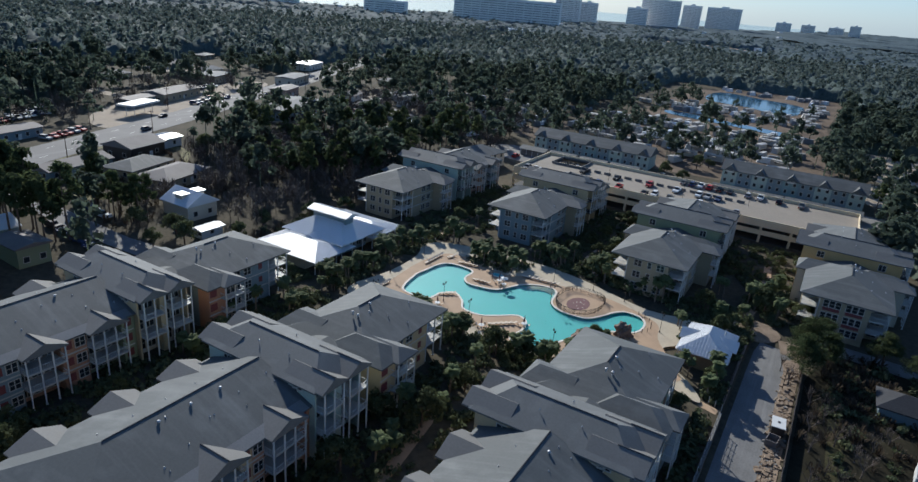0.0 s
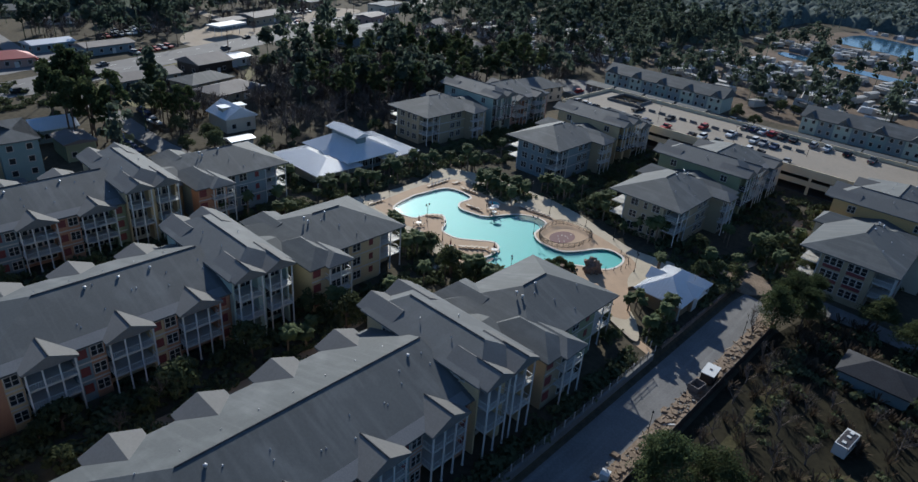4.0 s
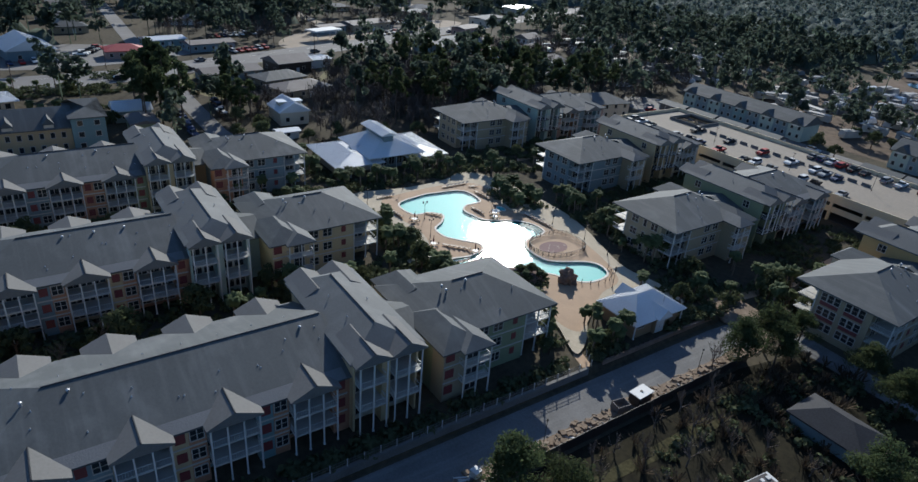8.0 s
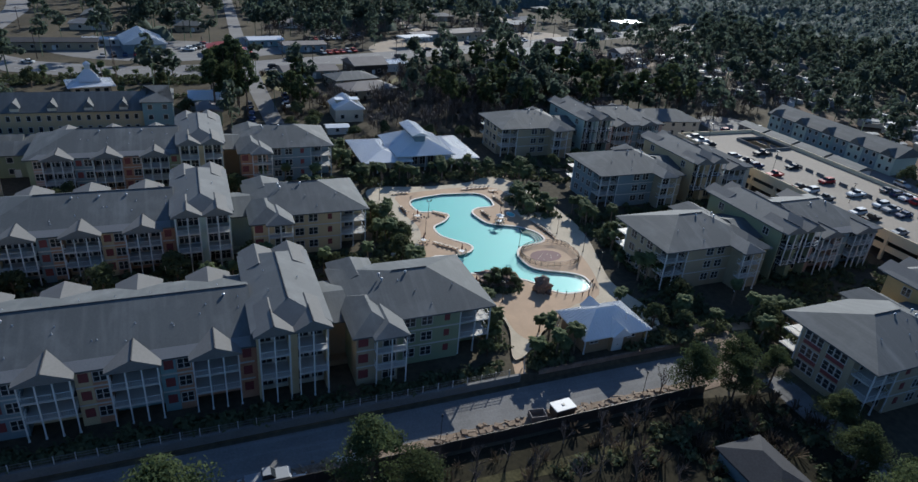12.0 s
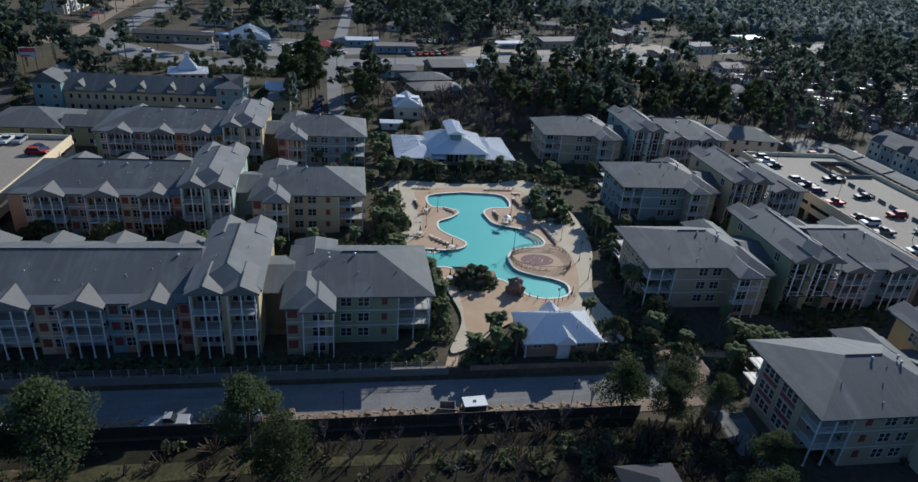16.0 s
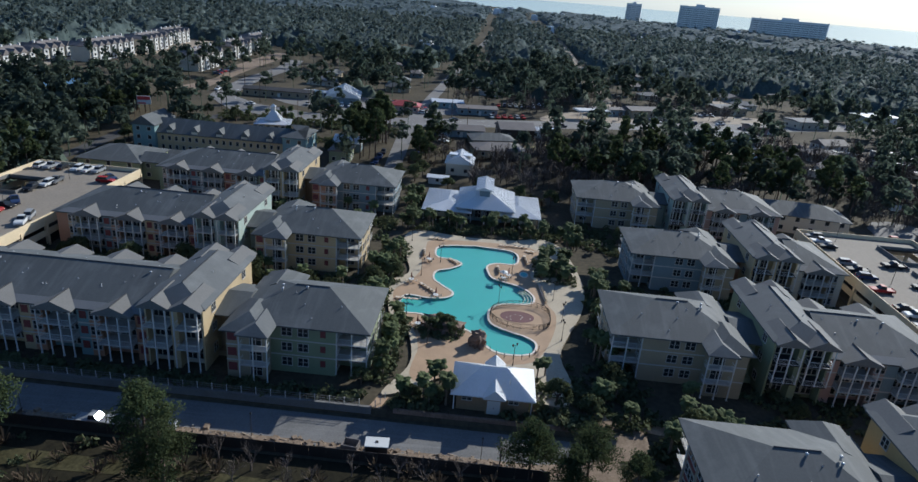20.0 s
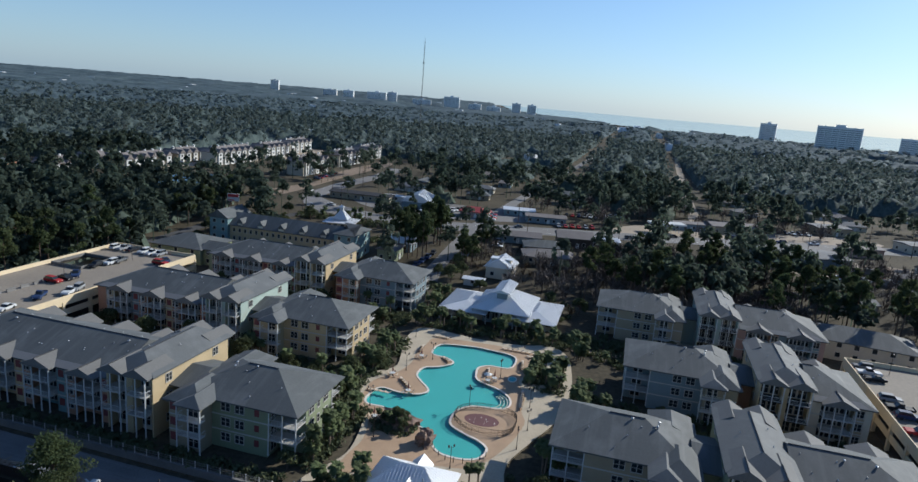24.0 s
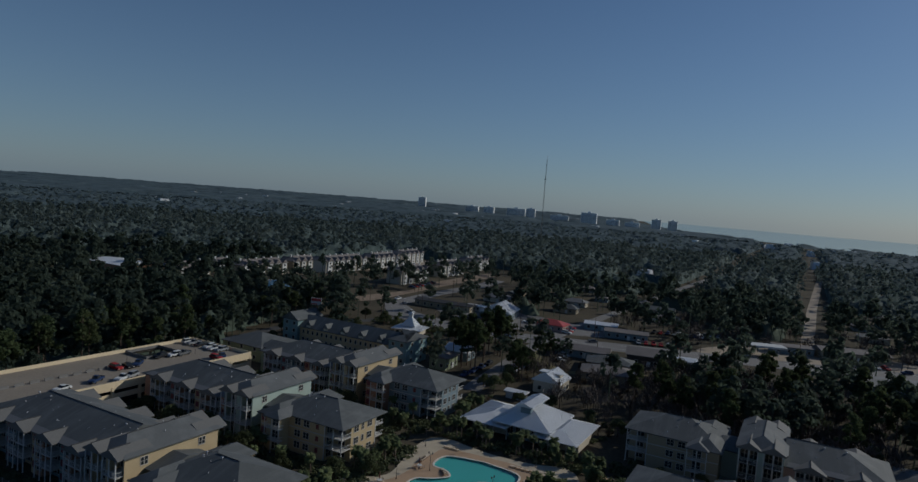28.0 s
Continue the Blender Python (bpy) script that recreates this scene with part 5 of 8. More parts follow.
def build_decks():
    rnd = random.Random(11)
    parking_deck(-99.0, 12.0, 210.5, 242.6, (-92.0, -80.5, 229.5, 241.0), "cream concrete parking deck with cars on its open roof", 210.5)
    parking_deck(-97.0, 12.0, -10.5, 19.4, (-82.0, -70.0, -9.0, 1.5), "cream concrete parking deck with a few cars on its roof", 19.4)
    T = 6.2
    for i in range(15):
        thing("barrier", barrier_mesh(), None, "grey concrete road barrier on the parking deck", "barrier", "deck barriers", m=pose(-77.5 + i * 3.9, 229.0, T, 0, 0, 90))
    for i in range(15):
        thing("barrier", barrier_mesh(), None, "grey concrete road barrier on the parking deck", "barrier", "deck barriers", m=pose(-66.0 + i * 3.9, 3.2, T, 0, 0, 90))
    col = ["grey", "white", "black", "silver", "black", "navy", "red", "black", "white"]
    kinds = ["suv", "pickup", "sedan", "suv", "pickup"]
    for k, x in enumerate((-95.5, -91.8, -88.2, -76.5, -72.0, -68.0, -60.5, -51.5, -48.2, -43.0, -33.5, -30.0, -22.0)):
        park(x, 213.6 + (k % 3) * 0.3, T, 90 if k % 2 else -90, kinds[k % 5], col[k % 9])
    for k, x in enumerate((-77.5, -65.0, -53.0, -43.5, -36.0, -33.0, -29.6)):
        park(x, 225.6, T, -90, kinds[(k + 1) % 5], col[(k * 2 + 2) % 9])
    for k, x in enumerate((-44.0, -41.0, -38.0, -35.0, -31.5, -28.0, -22.0, -18.0, -12.0, -5.0)):
        park(x, 238.8, T, 90, kinds[(k + 2) % 5], col[(k * 5) % 9])
    for k, y in enumerate((-8.0, -5.0, -1.6, 3.0, 6.0, 9.0)):
        park(-93.6, y, T, 0 if k % 2 else 180, kinds[k % 5], ["white", "silver", "black", "white", "white", "silver"][k])
    for k, (x, y, yaw) in enumerate(((-88.5, 15.5, 60), (-85.2, 16.2, 90), (-81.5, 4.6, 10), (-78.5, 4.2, 0), (-64.0, 5.8, 40), (-60.5, 6.0, 80), (-57.0, 5.4, 90), (-52.0, 16.2, 20), (-55.0, 15.6, 20), (-46.0, 13.0, 30), (-36.0, 14.0, 10), (-74.0, 2.8, 10))):
        park(x, y, T, yaw, kinds[(k + 2) % 5], ["navy", "red", "grey", "white", "navy", "black", "red", "white", "silver", "navy", "white", "black"][k])
    # light poles on the decks
    mb = MB()
    mb.tube((0, 0, 0), (0, 0, 5.5), 0.07, 0.05)
    mb.box(-0.5, -0.12, 5.4, 0.5, 0.12, 5.52)
    me = mb.mesh("deck_light_pole", "iron")
    for x, y in ((-94, 219), (-66, 219), (-40, 219), (-20, 226), (-60, 6), (-85, 6)):
        thing("deck_light_pole", me, None, "thin dark light pole on a parking deck", "light pole", "deck light poles", m=pose(x, y, T))


build_decks()


# ---- other buildings ----
def house(name, x, y, yaw, L, W, H, rise, wall, roof, label, category="house", hip=False, windows=4, floors=1, z=None, porch=False, metal=False, group="", over=0.6):
    """A plain building with long side along its own y, front to +x."""
    z = terrain(x, y) if z is None else z
    root = empty(name, pose(x, y, z, 0, 0, yaw), label, category, group)
    box_part("wall", root, wall, -W / 2, -L / 2, -0.8, W / 2, L / 2, H)
    h = None if hip else 0.0
    if metal:
        metal_roof(root, -W / 2 - over, -L / 2 - over, W / 2 + over, L / 2 + over, H, H + rise, "y", h, h, roof)
    else:
        mb = MB()
        mb.roof(-W / 2 - over, -L / 2 - over, W / 2 + over, L / 2 + over, H, H + rise, "y", h, h)
        part("roof", mb, roof, root)
    if not hip:
        for s in (-1, 1):
            mb = MB()
            tri = [(-W / 2, s * L / 2, H - 0.2), (W / 2, s * L / 2, H - 0.2), (0, s * L / 2, H + rise * 0.92)]
            mb.face(*(tri if s < 0 else tri[::-1]))
            part("gable_wall", mb, wall, root)
    for f in range(floors):
        zc = 1.6 + f * 2.9
        for i in range(windows):
            yy = lerp(-L / 2, L / 2, (i + 0.5) / windows)
            part("window", glazed_mesh(1.2, 1.3), None, root, "", pose(W / 2, yy, zc))
        for s in (-1, 1):
            for xx in (-W / 4, W / 4):
                part("window", glazed_mesh(1.2, 1.3), None, root, "", pose(xx, s * L / 2, zc, 0, 0, 90 * s))
    box_part("door", root, "white", W / 2, -0.5 - L / (2 * max(1, windows)) * 0 + 0.9, -0.1, W / 2 + 0.06, 1.8, 2.0)
    if porch:
        mb = MB()
        mb.roof(W / 2, -L / 2, W / 2 + 2.4, L / 2, 2.5, 2.9, "y", 0, 0, 0.12)
        part("porch_roof", mb, roof, root)
        for i in range(4):
            part("post", post_mesh(2.4), None, root, "", pose(W / 2 + 2.2, lerp(-L / 2 + 0.3, L / 2 - 0.3, i / 3), 0))
    return root


def build_inn():
    """Long three-storey lodge with gablets behind the wings, and its end towers."""
    x, y0, y1 = -147.0, -2.0, 52.0
    z = terrain(x, 25)
    root = empty("lodge_building", pose(x, 0, z), "long tan lodge with slate gablets and blue end towers", "lodge")
    box_part("wall", root, "yellow", -6, y0 + 4, -1, 6, y1 - 4, 7.0)
    mb = MB()
    mb.roof(-7, y0 + 3, 7, y1 - 3, 7.0, 11.0, "y", 0, 0)
    part("roof", mb, "roof", root)
    for k, (ya, yb) in enumerate(((y0 - 4, y0 + 4), (y1 - 4, y1 + 4))):
        box_part("tower", root, "teal", -7.5, ya, -1, 7.5, yb, 9.6)
        mb = MB()
        mb.roof(-8.2, ya - 0.6, 8.2, yb + 0.6, 9.6, 12.6, "x" if k == 0 else "y", 0 if k == 0 else None, 0 if k == 0 else None)
        part("roof", mb, "roof", root)
        for zc in (2, 5, 8):
            for yy in (ya + 2, yb - 2):
                part("window", glazed_mesh(1.2, 1.3), None, root, "", pose(7.5, yy, zc))
            for s, yy in ((1, yb), (-1, ya)):
                for xx in (-3.5, 3.5):
                    part("window", glazed_mesh(1.2, 1.3), None, root, "", pose(xx, yy, zc, 0, 0, 90 * s))
    for i in range(18):
        yy = lerp(y0 + 6, y1 - 6, i / 17)
        for zc in (1.8, 5.0):
            part("window", glazed_mesh(0.9, 1.4), None, root, "", pose(6.0, yy, zc))
    for i in range(5):
        yy = lerp(y0 + 9, y1 - 9, i / 4)
        mb = MB()
        mb.roof(1.0, yy - 1.3, 6.8, yy + 1.3, 8.3, 9.9, "x", 0, 0)
        part("gablet_roof", mb, "roof", root)
        mb = MB()
        mb.face((6.6, yy - 1.1, 7.2), (6.6, yy + 1.1, 7.2), (6.6, yy + 1.1, 8.3), (6.6, yy, 9.7), (6.6, yy - 1.1, 8.3))
        part("gablet", mb, "cream", root)
    # carports in front of the lodge
    for i in range(5):
        house("carport", -131.5, 3 + i * 10.5, 0, 9.6, 6.0, 3.0, 1.2, "taupe", "roof", "low grey-roofed carport behind the flats", "carport", hip=i % 2 == 0, windows=2, group="carports by the lodge")
    house("office_building", -117.5, 3.0, 0, 20.0, 18.0, 5.6, 3.2, "green", "roof", "green single-storey hall with a wide grey hip roof", "hall", hip=True, windows=3, floors=2)
    house("link_building", -114.5, 19.5, 0, 14.0, 9.0, 5.8, 2.0, "green", "roof", "low green link block under grey shingles", "annexe", windows=3, floors=2)
    # far lodge end by the right deck
    house("annexe_building", -124.0, 222.0, -8, 26.0, 14.0, 5.6, 2.8, "cream", "roof", "cream annexe with a broad grey hip roof beside woods", "annexe", hip=True, windows=6, floors=2)


build_inn()


def build_rows_east():
    """Two pastel terraces beyond the deck with garages before them."""
    cols = ["mint", "blue", "mint", "blue", "teal", "blue", "mint", "blue"]
    for x0, x1, y, n in ((-119.0, -66.0, 277.5, 9), (-37.0, 14.0, 281.5, 9)):
        z = 1.0
        root = empty("terrace", pose(0, y, z), "two-storey terrace of pastel houses under one grey roof", "terraced houses", "terraces beyond the deck")
        for i in range(n):
            a, b = lerp(x0, x1, i / n), lerp(x0, x1, (i + 1) / n)
            box_part("wall", root, cols[i % 8], a, -5.5, -1.2, b, 5.5, 5.8)
            m = (a + b) / 2
            for zc in (1.5, 4.4):
                for d in (-1.4, 1.4):
                    part("window", glazed_mesh(1.0, 1.3), None, root, "", pose(m + d, -5.5, zc, 0, 0, -90))
            if i % 2 == 0:
                mb = MB()
                mb.roof(m - 1.7, -6.6, m + 1.7, -1.0, 6.2, 8.0, "y", 0, 0)
                part("gablet_roof", mb, "roof", root)
                mb = MB()
                mb.face((m - 1.5, -6.3, 5.0), (m + 1.5, -6.3, 5.0), (m + 1.5, -6.3, 6.2), (m, -6.3, 7.8), (m - 1.5, -6.3, 6.2))
                part("gablet", mb, "white", root)
        mb = MB()
        mb.roof(x0 - 0.7, -6.4, x1 + 0.7, 6.4, 5.8, 9.0, "x", 0, 0)
        part("roof", mb, "roof", root)
        for s, xx in ((-1, x0), (1, x1)):
            mb = MB()
            tri = [(xx, -5.5, 5.6), (xx, 5.5, 5.6), (xx, 0, 8.8)]
            mb.face(*(tri if s > 0 else tri[::-1]))
            part("gable_wall", mb, cols[0], root)
        for g in range(4):
            a = lerp(x0, x1 - 12, g / 3.0)
            gr = empty("garage", pose(a, 260.0, 0.6), "white garage block with a low grey roof and four doors", "garage", "garages by the terraces")
            box_part("wall", gr, "white", 0, -3.2, -0.8, 11.5, 3.2, 2.5)
            mb = MB()
            mb.roof(-0.5, -3.8, 12.0, 3.8, 2.5, 3.6, "x", 0, 0)
            part("roof", mb, "roof", gr)
            for d in range(4):
                box_part("garage_door", gr, "block", 0.5 + d * 2.75, -3.28, -0.2, 2.9 + d * 2.75, -3.2, 2.1)


build_rows_east()


def build_neighbours():
    cot = house("cottage", -150.5, 110.5, 90, 10.5, 9.5, 4.2, 3.0, "cream", "roof_white", "cream cottage with a white metal gable roof and dormer", "house", windows=3, floors=1, metal=True)
    for side in (-1, 1):
        box_part("dormer", cot, "cream", min(side * 1.4, side * 3.6), -1.6, 4.4, max(side * 1.4, side * 3.6), 1.2, 6.4)
        box_part("dormer_roof", cot, "roof_white", min(side * 0.9, side * 4.1), -2.0, 6.4, max(side * 0.9, side * 4.1), 1.6, 6.6)
    for x in (-2.2, 2.2):
        part("window", glazed_mesh(0.9, 1.2), None, cot, "", pose(x * 0.6, -5.25, 4.9, 0, 0, -90))
    house("shed", -135.0, 104.0, 0, 6.5, 3.2, 2.4, 0.5, "white", "roof_white", "long white garden shed with a flat roof", "shed", windows=1)
    house("bungalow", -176.0, 124.0, 15, 20.0, 12.0, 3.0, 2.0, "taupe", "roof_brown", "grey-roofed bungalow among dry yards", "house", hip=True)
    house("bungalow", -189.0, 121.0, 15, 18.0, 11.0, 3.0, 2.0, "taupe", "roof", "low bungalow with a grey hip roof", "house", hip=True)
    house("workshop", -206.0, 131.0, 12, 15.0, 12.0, 4.2, 2.2, "iron", "roof_brown", "dark timber workshop with a brown gable roof", "workshop", windows=2)
    house("store_shed", -210.0, 143.0, 12, 14.0, 8.0, 3.4, 0.6, "white", "roof_white", "white metal store shed beside the highway", "shed", windows=2, metal=True)
    house("bungalow", -200.0, 106.0, 10, 22.0, 9.0, 3.0, 1.6, "blue", "roof_brown", "long low bungalow by the highway", "house", windows=5)
    house("cottage", -165.0, 66.0, 0, 10.0, 8.0, 3.4, 2.2, "blue", "roof_white", "small blue cottage with a pale metal roof", "house", windows=2, metal=True)
    house("cottage", -150.5, 66.5, 90, 9.5, 7.0, 4.6, 0.8, "green", "roof_brown", "green cottage with a flat dark roof beside the flats", "house", windows=3, floors=1)
    root = empty("restaurant", pose(-183.0, 30.0, terrain(-183, 30), 0, 0, 12), "square pavilion with a steep white peaked roof and a small lantern", "pavilion")
    box_part("wall", root, "cream", -5.0, -5.8, -1, 5.0, 5.8, 3.0)
    metal_roof(root, -6.2, -7.2, 6.2, 7.2, 3.0, 4.6, "y", 5.0, 5.0)
    metal_roof(root, -3.4, -3.4, 3.4, 3.4, 4.2, 8.6, "x", 3.4, 3.4)
    box_part("lantern", root, "white", -0.8, -0.8, 7.7, 0.8, 0.8, 9.3)
    metal_roof(root, -1.1, -1.1, 1.1, 1.1, 9.3, 10.2, "x", 1.1, 1.1)
    for y in (-4.2, -1.6, 1.6, 4.2):
        part("window", glazed_mesh(1.4, 1.5), None, root, "", pose(5.0, y, 1.4))
    house("boat_store", -250.0, 44.0, 100, 20.0, 16.0, 4.0, 4.0, "blue", "roof_white", "blue store with a broad white metal gable roof", "store", windows=4, metal=True)
    house("diner", -241.0, 77.0, 0, 14.0, 9.0, 3.2, 2.0, "pink", "roof_red", "roadside diner with a red metal roof", "diner", hip=True, windows=4)
    house("motel", -250.0, 10.0, 4, 34.0, 9.0, 3.4, 1.0, "taupe", "roof_dark", "long low roadside motel with a dark roof", "motel", windows=8)
    house("trailer_store", -258.0, 30.0, 5, 18.0, 5.0, 3.0, 0.4, "white", "roof_white", "long white trailer building", "trailer", windows=4)
    house("car_dealer", -250.0, 112.0, 12, 20.0, 9.0, 3.4, 1.0, "blue", "roof_brown", "blue roadside car showroom with a dark roof", "shop", windows=5)
    house("car_dealer", -262.0, 96.0, 12, 16.0, 8.0, 3.2, 1.0, "teal", "roof_white", "low teal roadside shop with a pale roof", "shop", windows=4)
    house("filling_station", -283.0, 183.0, 20, 18.0, 8.0, 3.6, 0.6, "blue", "roof_brown", "low blue filling station shop", "shop", windows=4)
    house("shop", -291.0, 208.0, 20, 30.0, 12.0, 4.0, 1.4, "taupe", "roof_brown", "long roadside shop with a dark metal roof", "shop", windows=6)
    house("shop", -229.0, 226.0, 18, 38.0, 18.0, 4.6, 1.0, "blue", "roof_pale", "wide blue shop with a pale flat roof by the highway", "shop", windows=7)
    house("shop", -327.0, 262.0, 22, 20.0, 14.0, 4.4, 0.5, "taupe", "roof_pale", "flat-roofed tan shop among pines", "shop", windows=5)
    house("shop", -300.0, 300.0, 22, 24.0, 12.0, 4.4, 0.5, "cream", "roof_pale", "flat-roofed cream shop by the highway", "shop", windows=5)
    house("shop", -268.0, 262.0, 22, 18.0, 9.0, 4.2, 0.9, "pink", "roof_brown", "small brick-red shop by the highway", "shop", windows=4)
    house("shop", -345.0, 360.0, 22, 26.0, 14.0, 4.4, 0.5, "white", "roof_white", "white flat-roofed shop by the highway", "shop", windows=5)
    house("bungalow", 23.4, 128.8, 90, 10.4, 7.0, 2.6, 1.9, "blue", "roof_dark", "dark blue bungalow with a worn shingle hip roof among pines", "house", hip=True, windows=4, z=-1.1)
    house("bungalow", 40.0, 96.0, 90, 16.0, 9.0, 2.6, 1.8, "taupe", "roof_dark", "dark bungalow with a grey roof among trees", "house", windows=4, z=-1.1)
    house("bungalow", 17.0, 38.0, 0, 12.0, 8.0, 2.4, 1.4, "white", "roof_white", "small shed-like house with a pale ribbed roof", "house", windows=3, z=-1.1, metal=True)
    # houses half hidden in the woods
    rnd = random.Random(63)
    for k, (x, y, yaw) in enumerate(((-239, 284, 20), (-353, 281, 10), (-386, 270, 10), (-388, 284, 100), (-407, 43, 20), (-330, 60, 5), (-345, 108, 5), (-372, 66, 95), (-318, 118, 5), (-420, 118, 8), (-300, 64, 5), (-402, 220, 12), (-440, 170, 8), (-360, 222, 12), (-480, 60, 0), (-470, 240, 15),
                                     (-520, 140, 5), (-300, 20, 0), (-330, 18, 90), (-215, 268, 15), (-190, 262, 80), (-172, 232, 10), (-420, 330, 20), (-450, 420, 20), (-300, 380, 15), (-262, 350, 80))):
        house("bungalow", x, y, yaw, rnd.uniform(11, 19), rnd.uniform(8, 10), 3.0, rnd.uniform(1.2, 2.2), ("white", "cream", "taupe", "blue")[k % 4], ("roof_brown", "roof_pale", "roof", "roof_brown")[k % 4], "low house half hidden among the pines", "house", hip=k % 3 != 0, windows=2, group="houses in the woods")
    # filling station canopy
    root = empty("fuel_canopy", pose(-264.0, 172.0, terrain(-264, 172), 0, 0, 20), "flat white fuel canopy on four posts by the highway", "fuel canopy")
    box_part("canopy", root, "white", -4, -9, 4.4, 4, 9, 5.2)
    for y in (-6, 6):
        for x in (-2, 2):
            part("post", post_mesh(4.4), None, root, "", pose(x, y, 0))
    # white rows of town houses far off
    for k, (x, y, L) in enumerate(((-331, -130, 52), (-325, -64, 38), (-391, -70, 40), (-386, -131, 38), (-268, -152, 44), (-314, -156, 30), (-246, -166, 20), (-215, -160, 26), (-440, -140, 40), (-452, -76, 36))):
        tall = k in (0, 1, 2, 3, 8, 9)
        H = 9.0 if tall else 6.2
        z = terrain(x, y)
        root = empty("townhouse_row", pose(x, y, z, 0, 0, 92), "row of white gabled town houses under dark roofs", "town houses", "town house rows")
        box_part("wall", root, "cream" if tall else "taupe", -6, -L / 2, -1, 6, L / 2, H)
        mb = MB()
        mb.roof(-6.8, -L / 2 - 0.6, 6.8, L / 2 + 0.6, H, H + 3.4, "y")
        part("roof", mb, "roof_brown", root)
        n = int(L / 7)
        for i in range(n):
            yy = lerp(-L / 2, L / 2, (i + 0.5) / n)
            for s in (1, -1):
                mb = MB()
                mb.box(*((6, yy - 2.2, -1, 7.0, yy + 2.2, H) if s > 0 else (-7, yy - 2.2, -1, -6, yy + 2.2, H)))
                part("bay", mb, "white", root)
                mb = MB()
                mb.roof(*((1, yy - 2.6, 7.5, yy + 2.6) if s > 0 else (-7.5, yy - 2.6, -1, yy + 2.6)), H + 0.02, H + 2.5, "x", 0, 0)
                part("gablet_roof", mb, "roof_brown", root)
                mb = MB()
                tri = [(s * 7.05, yy - 2.2, H), (s * 7.05, yy + 2.2, H), (s * 7.05, yy, H + 2.1)]
                mb.face(*(tri if s > 0 else tri[::-1]))
                part("gablet", mb, "white", root)
                for f in range(3 if tall else 2):
                    part("window", cached("farwin", lambda: (lambda w: (w.box(0, -0.9, -0.7, 0.05, 0.9, 0.7), w.mesh("window", "glass"))[1])(MB())), None, root, "", pose(s * 7.0, yy, 1.6 + f * 2.8, 0, 0, 0 if s > 0 else 180))
            mb = MB()
            mb.box(-0.5, yy - 0.5, H + 2.6, 0.5, yy + 0.5, H + 4.2)
            part("chimney", mb, "white", root)
    house("shopping_hall", -196, -200, 0, 34, 24, 6.0, 1.4, "orange", "roof_white", "low shopping hall with a white roof and red front", "shop", windows=6)
    house("red_hall", -345, -246, 0, 30, 12, 6.0, 2.4, "taupe", "roof_red", "hall with a red metal roof among pines", "hall", windows=4)


build_neighbours()


# ---- beach towers and mast ----
def beach_tower(x, y, yaw, L, W, H, bays, mat="tower_stucco"):
    z, H = terrain(x, y), H * (0.74 if x < -2000 else 1.0)
    root = empty("beach_tower", pose(x, y, z, 0, 0, yaw), "pale beachfront apartment tower with rows of balconies", "apartment tower", "beach towers")
    box_part("wall", root, mat, -W / 2, -L / 2, -4, W / 2, L / 2, H)
    box_part("roof_block", root, mat, -W / 5, -L / 9, H, W / 5, L / 9, H + 5)
    n = max(4, int(H / 5))
    mb = MB()
    for i in range(n):
        zz = lerp(3, H - 2.0, i / n)
        mb.box(W / 2, -L / 2 + 1.5, zz, W / 2 + 0.4, L / 2 - 1.5, zz + 0.9)
    tagged(part("glass_front", mb, "glass", root), kind="stuff")
    mb = MB()
    for b in range(bays + 1):
        yy = lerp(-L / 2, L / 2, b / bays)
        mb.box(W / 2, yy - 0.8, -4, W / 2 + 1.6, yy + 0.8, H + (2 if b % 2 else 0.5))
    tagged(part("fin_wall", mb, mat, root), kind="stuff")


